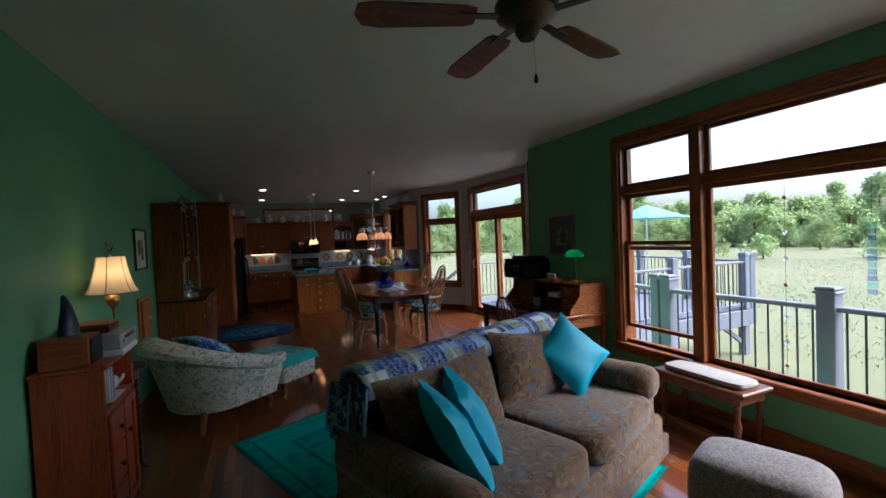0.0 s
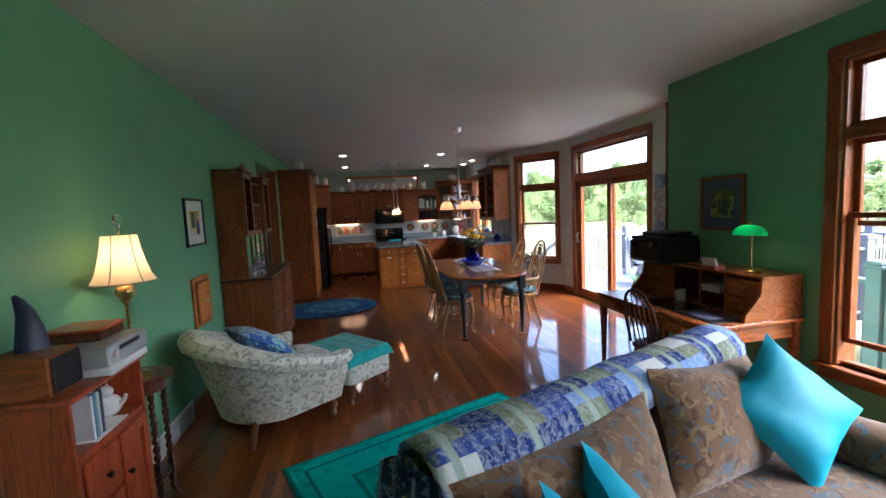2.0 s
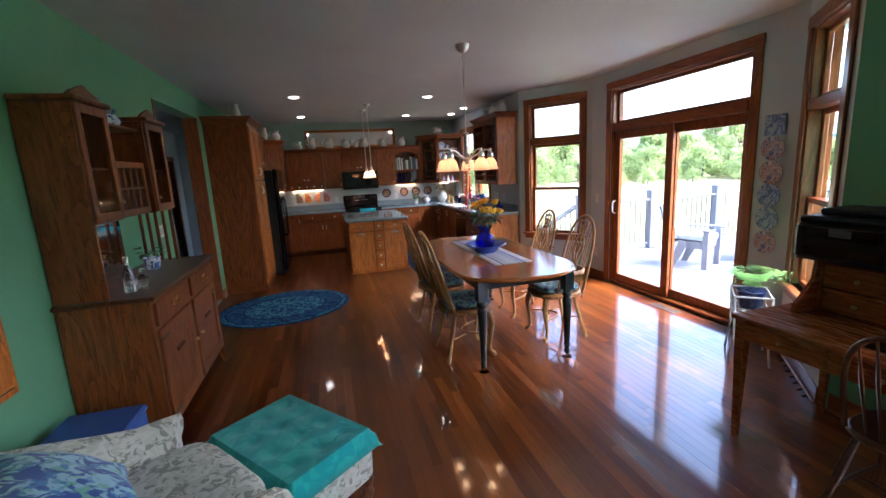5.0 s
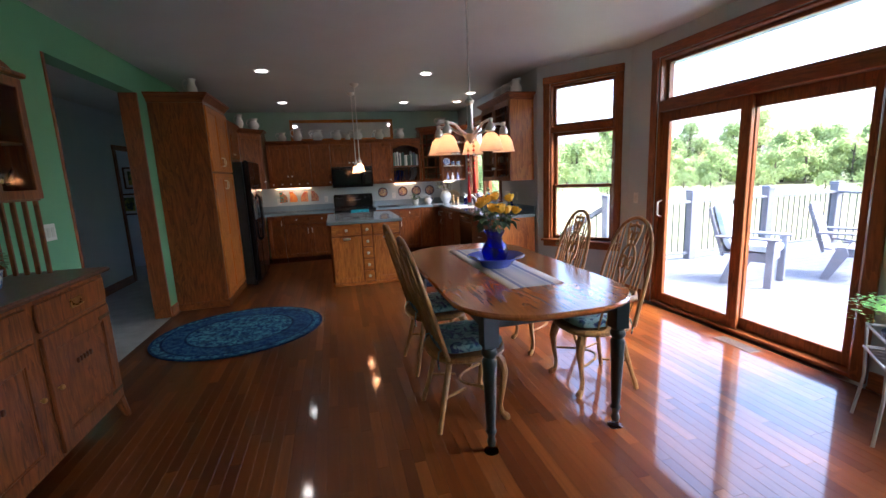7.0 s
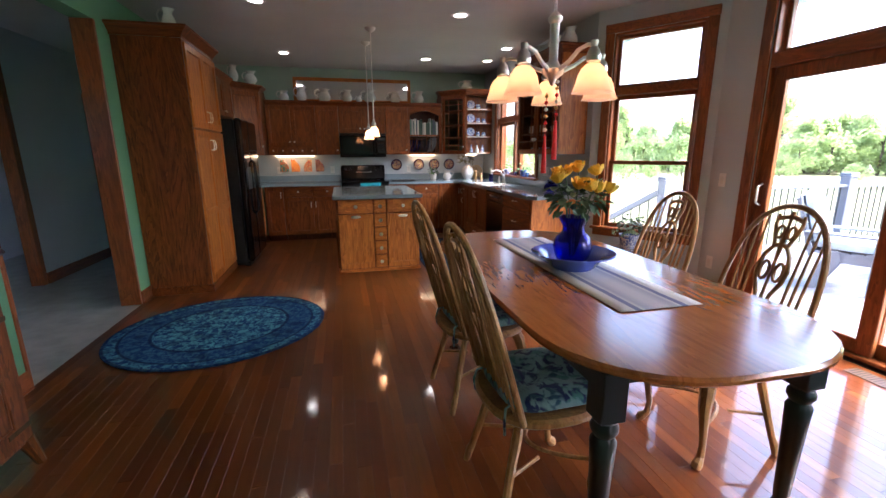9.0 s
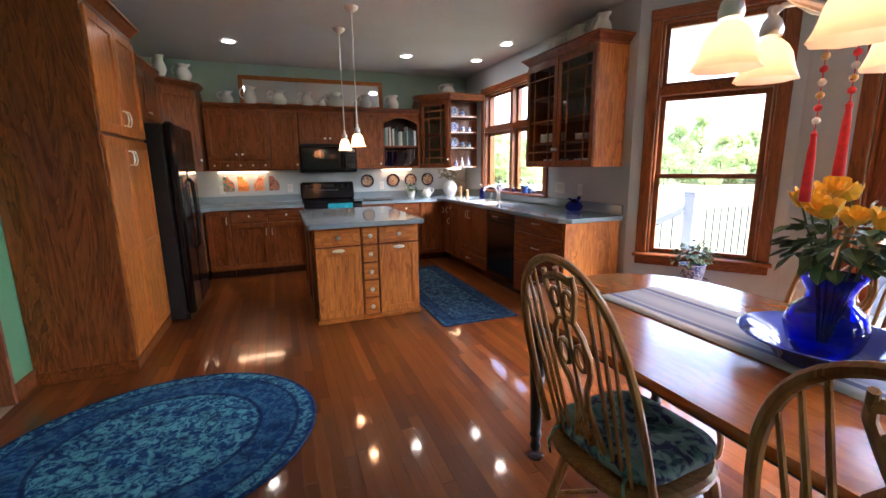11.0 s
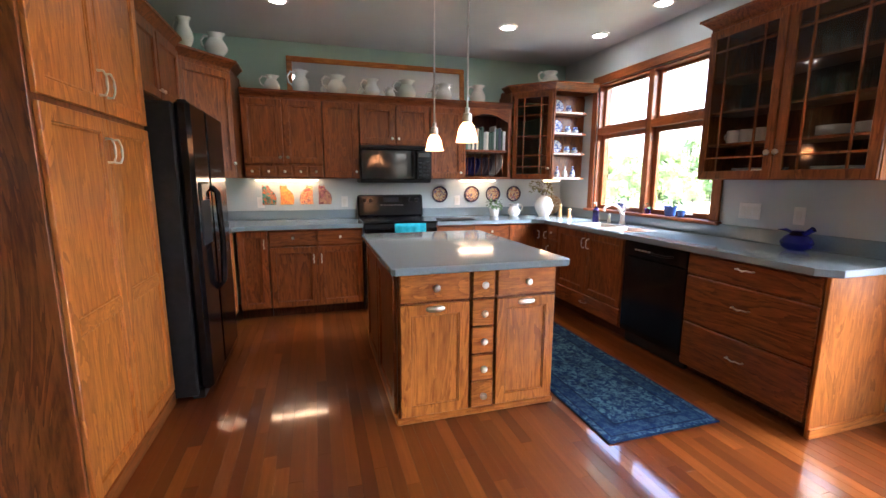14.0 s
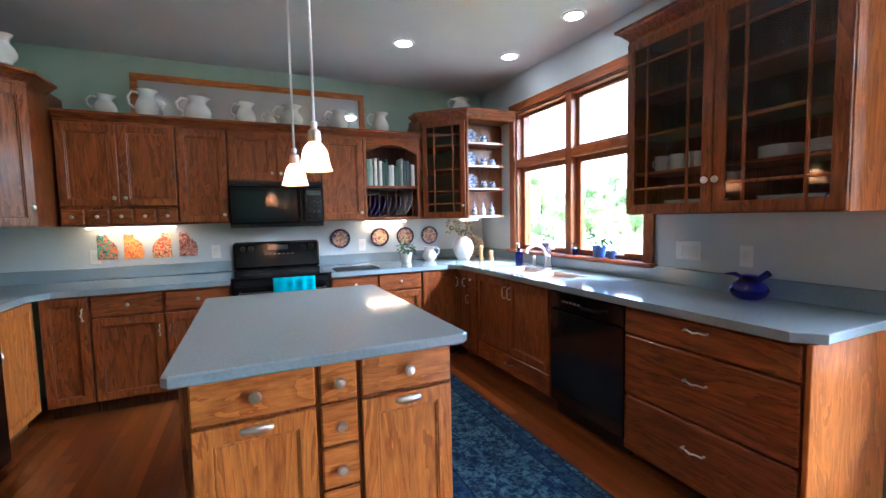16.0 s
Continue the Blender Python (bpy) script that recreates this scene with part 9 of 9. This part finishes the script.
railing((4.75, 9.7), (9.3, 9.7), "grey deck railing with dark balusters along the north edge", 4)
railing((9.3, 9.7), (8.75, 5.3), "grey deck railing with dark balusters along the east edge", 4, (False, True))
railing((8.58, 5.3), (4.65, 5.3), "grey deck railing with dark balusters along the south edge", 3, (True, True))
railing((4.28, 3.5), (4.28, -4.0), "grey walkway railing with dark balusters beside the house", 6)
railing((4.3, 3.65), (4.6, 5.15), "short grey railing joining walkway and deck", 2)
e = thing("stair_railing", (4.70, 9.75, DZ), "sloping grey stair rail beside the deck", "railing")
part("top_rail", tube(B(), [(0, 0, 0.90), (-0.5, 1.5, -0.05)], 0.045, 4), RAILGREY, e)
part("bottom_rail", tube(B(), [(0, 0, 0.12), (-0.5, 1.5, -0.83)], 0.035, 4), RAILGREY, e)
for k in range(1, 13):
    t = k / 13
    part("baluster", tube(B(), [(-0.5 * t, 1.5 * t, 0.12 - 0.95 * t), (-0.5 * t, 1.5 * t, 0.90 - 0.95 * t)], 0.009, 5), RAILBLACK, e)
part("post", cbox(B(), (-0.57, 1.45, -0.92), (-0.44, 1.58, 0.02), 0.006), RAILGREY, e)

CUSH = fabric("pale_blue_cushion", (0.55, 0.62, 0.68), [((0.40, 0.52, 0.62), 0.0)], 7)
def adirondack(at, turn, pads=True):
    e = thing("deck_chair", (at[0], at[1], DZ), "grey slatted deck chair with a pale blue cushion" if pads else "bare grey slatted deck chair", "chair", "deck chairs", turn)
    for s in (-1, 1):
        part("front_leg", cbox(B(), (0.27, s * 0.26 - 0.022, 0), (0.35, s * 0.26 + 0.022, 0.575), 0.006), RAILGREY, e)
        bm = prism(B(), [(-0.20, 0.0), (-0.11, 0.0), (0.05, 0.33), (0.02, 0.42), (-0.06, 0.42)], -0.02, 0.02, 0.004, Matrix.Translation((0, s * 0.26, 0)) @ pose(0, 0, 0, 90))
        part("back_leg", bm, RAILGREY, e)
        part("side_rail", cbox(B(), (-0.06, s * 0.235 - 0.012, 0.30), (0.27, s * 0.235 + 0.012, 0.40), 0.005), RAILGREY, e)
        part("arm", cbox(B(), (-0.26, s * 0.28 - 0.055, 0.576), (0.40, s * 0.28 + 0.055, 0.602), 0.008), RAILGREY, e)
    part("seat_rail", cbox(B(), (0.27, -0.236, 0.30), (0.30, 0.236, 0.40), 0.005), RAILGREY, e)
    for k in range(5):
        x = 0.27 - k * 0.105
        part("seat_slat", cbox(B(), (x - 0.045, -0.25, 0.401 - 0.006 * k), (x + 0.045, 0.25, 0.42 - 0.006 * k), 0.004), RAILGREY, e)
    m = Matrix.Translation((-0.17, 0, 0.34)) @ pose(0, 0, 0, 0, -17)
    for s in (-1, 1):
        part("back_post", cbox(B(), (-0.045, s * 0.21 - 0.02, 0.0), (-0.011, s * 0.21 + 0.02, 0.62), 0.005, m), RAILGREY, e)
    for k in range(6):
        part("back_slat", cbox(B(), (-0.01, -0.26, 0.06 + k * 0.098), (0.01, 0.26, 0.15 + k * 0.098), 0.005, m), RAILGREY, e)
    if not pads:
        return
    part("seat_pad", blob(B(), (0.25, 0.235, 0.05), (0.10, 0, 0.465), 0.4, 24, 8), CUSH, e, "", True)
    part("back_pad", blob(B(), (0.05, 0.235, 0.31), (0.065, 0, 0.37), 0.4, 24, 10, m), CUSH, e, "", True)


adirondack((5.81, 8.34), -65)
adirondack((7.0, 8.0), -63, False)
e = thing("patio_umbrella", (9.0, 7.9, DZ), "turquoise patio umbrella on a pole", "umbrella")
TQ = plain("umbrella_canvas", (0.22, 0.52, 0.66), 0.8)
part("base", lathe(B(), [(0, 0), (0.25, 0), (0.25, 0.05), (0.04, 0.09), (0.03, 0.25)], seg=20), RAILGREY, e, "", True)
part("pole", tube(B(), [(0, 0, 0.09), (0, 0, 2.20)], 0.02, 8), WHITEPL, e)
part("canopy", lathe(B(), [(0.95, 1.88), (0.95, 1.9), (0.48, 2.06), (0.02, 2.22), (0.0, 2.23)], seg=8), TQ, e)
for k in range(8):
    a = 2 * math.pi * k / 8
    part("rib", tube(B(), [(0.02 * math.cos(a), 0.02 * math.sin(a), 2.19), (0.92 * math.cos(a), 0.92 * math.sin(a), 1.875)], 0.008, 5), RAILGREY, e)

# roof overhang over the bay and along the house
SOFFIT = plain("soffit_blue_grey", (0.40, 0.50, 0.52), 0.7, 0, 0.08, 20)
bm = prism(B(), [(XR + T, -3.5), (4.10, -3.5), (4.10, 4.5), (4.75, 5.2), (4.75, 8.8), (4.10, 9.6), (4.10, 13.4), (XR + T, 13.4), (XR + T, 9.36), (XD + T, 8.44), (XD + T, 5.56), (XR + T, 4.8)], 2.62, 2.72)
setting(part("eaves", bm, SOFFIT), "pale blue-grey roof soffit outside the windows")

# trees
BARK = plain("bark", (0.10, 0.075, 0.055), 0.9, 0, 0.3, 5, 0.6)
LEAFA = Mat("leaf_canopy", 0.7, 0, 0.3)
r = LEAFA.n("NewGeometry").outputs["Random Per Island"]
orr = LEAFA.n("ObjectInfo").outputs["Random"]
LEAFA.color(LEAFA.mix(orr, LEAFA.ramp(r, [(0.0, (0.22, 0.28, 0.12)), (0.6, (0.30, 0.37, 0.17)), (1.0, (0.38, 0.44, 0.22))]), LEAFA.ramp(r, [(0.0, (0.19, 0.25, 0.115)), (1.0, (0.31, 0.37, 0.18))])))
tl = LEAFA.n("BsdfTranslucent", Color=LEAFA.ramp(r, [(0.0, (0.36, 0.46, 0.17)), (1.0, (0.52, 0.62, 0.27))]))
mixs = LEAFA.t.nodes.new("ShaderNodeMixShader")
mixs.inputs[0].default_value = 0.6
LEAFA.t.links.new(LEAFA.b.outputs[0], mixs.inputs[1])
LEAFA.t.links.new(tl.outputs[0], mixs.inputs[2])
LEAFA.t.links.new(mixs.outputs[0], LEAFA.t.nodes["Material Output"].inputs[0])
LEAFA = LEAFA.m
random.seed(31)


def tree_mesh(seed, h, w, leaves):
    rnd = random.Random(seed)
    bmt = B()
    tube(bmt, [(0, 0, 0), (0.05 * h * rnd.uniform(-.4, .4), 0.03 * h * rnd.uniform(-.4, .4), h * 0.4), (0, 0.02 * h, h * 0.85)], [0.035 * h, 0.024 * h, 0.006 * h], 7)
    clumps = []
    for k in range(15):
        a, z = rnd.uniform(0, 6.28), rnd.uniform(0.22, 0.92)
        rad = w * math.sin(math.pi * min(1, (z + 0.12))) ** 0.7 * rnd.uniform(0.35, 0.85)
        c = Vector((rad * math.cos(a), rad * math.sin(a), z * h))
        clumps.append((c, w * rnd.uniform(0.26, 0.46)))
        tube(bmt, [(0, 0, z * h * 0.75), (c.x * 0.5, c.y * 0.5, z * h * 0.9), tuple(c)], [0.010 * h, 0.007 * h, 0.003 * h], 5)
    lv, lf = [], []
    for _ in range(leaves):
        c, rad = rnd.choice(clumps)
        d = Vector((rnd.gauss(0, 1), rnd.gauss(0, 1), rnd.gauss(0, 0.8)))
        d = d.normalized() * rad * rnd.uniform(0.55, 1.08)
        p = c + d
        s = w * rnd.uniform(0.045, 0.085)
        u = Vector((rnd.gauss(0, 1), rnd.gauss(0, 1), rnd.gauss(0, 1))).normalized()
        v = u.orthogonal().normalized()
        i = len(lv)
        lv += [tuple(p + u * s), tuple(p + v * s * 0.6), tuple(p - u * s * 0.9), tuple(p - v * s * 0.6)]
        lf.append((i, i + 1, i + 2, i + 3))
    me = bpy.data.meshes.new("crown")
    me.from_pydata(lv, [], lf)
    me.materials.append(LEAFA)
    return bmt, me


KINDS = []
for sd, h, w, n in ((1, 9.0, 3.2, 2600), (2, 7.5, 3.3, 2600), (3, 11.0, 3.4, 2800), (4, 4.2, 2.4, 1800), (5, 2.2, 1.7, 1200)):
    bmt, crown_me = tree_mesh(sd, h, w, n)
    e = thing("tree", (0, 0, -1.0), "leafy green deciduous tree at the meadow edge" if h > 4 else "low leafy green shrub in the meadow", "tree", "trees round the meadow")
    part("trunk", bmt, BARK, e, "", True)
    cr = new("crown", crown_me)
    cr.parent = e
    KINDS.append(e)
spots = []
for k in range(170):
    a = radians(-58 + 142 * (k + random.uniform(0, 0.9)) / 170)
    d = random.uniform(58, 82)
    spots.append((1 + d * math.cos(a), 6 + d * math.sin(a), random.choice((0, 0, 1, 1, 2, 3)), random.uniform(0.58, 0.88)))
for k in range(44):
    a = radians(-52 + 128 * (k + random.random()) / 44)
    d = random.uniform(34, 60)
    spots.append((1 + d * math.cos(a), 6 + d * math.sin(a), random.choice((3, 4, 4, 4)), random.uniform(0.6, 0.9)))
for k in range(120):
    a = radians(-58 + 142 * (k + random.random()) / 120)
    d = random.uniform(53, 60)
    spots.append((1 + d * math.cos(a), 6 + d * math.sin(a), random.choice((3, 3, 4)), random.uniform(0.75, 1.15)))
used = set()
for x, y, kind, s in spots:
    if kind not in used:
        used.add(kind)
        KINDS[kind].location = (x, y, -1.0)
        KINDS[kind].scale = (s, s, s)
        continue
    keep = KINDS[kind].scale.copy()
    KINDS[kind].scale = (s, s, s * random.uniform(0.9, 1.1))
    copy_thing(KINDS[kind], pose(x, y, -1.0, 0, 0, random.uniform(0, 360)))
    KINDS[kind].scale = keep


# ---- floor boards ----
def row_span(x):
    if x < XR:
        return YF + 0.001, YB - 0.001
    k = (x - XR) / (XD - XR)
    return BAY[0][1] + k * (BAY[1][1] - BAY[0][1]) + 0.03, BAY[3][1] - k * (BAY[3][1] - BAY[2][1]) - 0.03


setting(new("floor"), "glossy red-brown oak strip floor")
floor_top = bpy.data.objects["floor"]
PW = 0.0635
LENGTHS = (0.55, 0.8, 1.1, 1.4)
board_mesh = {}
for ln in LENGTHS:
    bm = cbox(B(), (-PW / 2 + 0.0003, 0.0004, -0.015), (PW / 2 - 0.0003, ln - 0.0004, 0.0), 0.0005)
    bmesh.ops.recalc_face_normals(bm, faces=bm.faces)
    me = bpy.data.meshes.new("floor_board")
    bm.to_mesh(me)
    bm.free()
    me.materials.append(FLOORWOOD)
    board_mesh[ln] = me
random.seed(11)
rest_v, rest_f = [], []
count = 0
x = XL + PW / 2
while x < XD - 0.01:
    y, y_end = row_span(x + (PW / 2 if x > XR else 0))
    first = True
    while y < y_end - 0.02:
        ln = random.choice(LENGTHS)
        real = min(ln, y_end - y)
        if first:
            real = min(random.uniform(0.3, 1.2), y_end - y)
        first = False
        if real == ln and count < 300 and -0.3 < x < 1.35 and 3.2 < y < 9.4:
            ob = new("floor_board", board_mesh[ln])
            ob.location = (x, y, 0)
            ob.parent = floor_top
            count += 1
        else:
            x0, x1, a, b = x - PW / 2 + 0.0003, x + PW / 2 - 0.0003, y + 0.0004, y + real - 0.0004
            i = len(rest_v)
            c = 0.0005
            rest_v += [(x0, a, -0.015), (x1, a, -0.015), (x1, b, -0.015), (x0, b, -0.015), (x0, a, -c), (x1, a, -c), (x1, b, -c), (x0, b, -c),
                       (x0 + c, a + c, 0), (x1 - c, a + c, 0), (x1 - c, b - c, 0), (x0 + c, b - c, 0)]
            for k in range(4):
                n = (k + 1) % 4
                rest_f += [(i + k, i + n, i + 4 + n, i + 4 + k), (i + 4 + k, i + 4 + n, i + 8 + n, i + 8 + k)]
            rest_f.append((i + 8, i + 9, i + 10, i + 11))
        y += real
    x += PW
me = bpy.data.meshes.new("floor_boards")
me.from_pydata(rest_v, [], rest_f)
me.materials.append(FLOORWOOD)
rest = new("floor_boards", me)
rest.parent = floor_top
tagged(rest, "oak floor boards", "", "", "stuff")
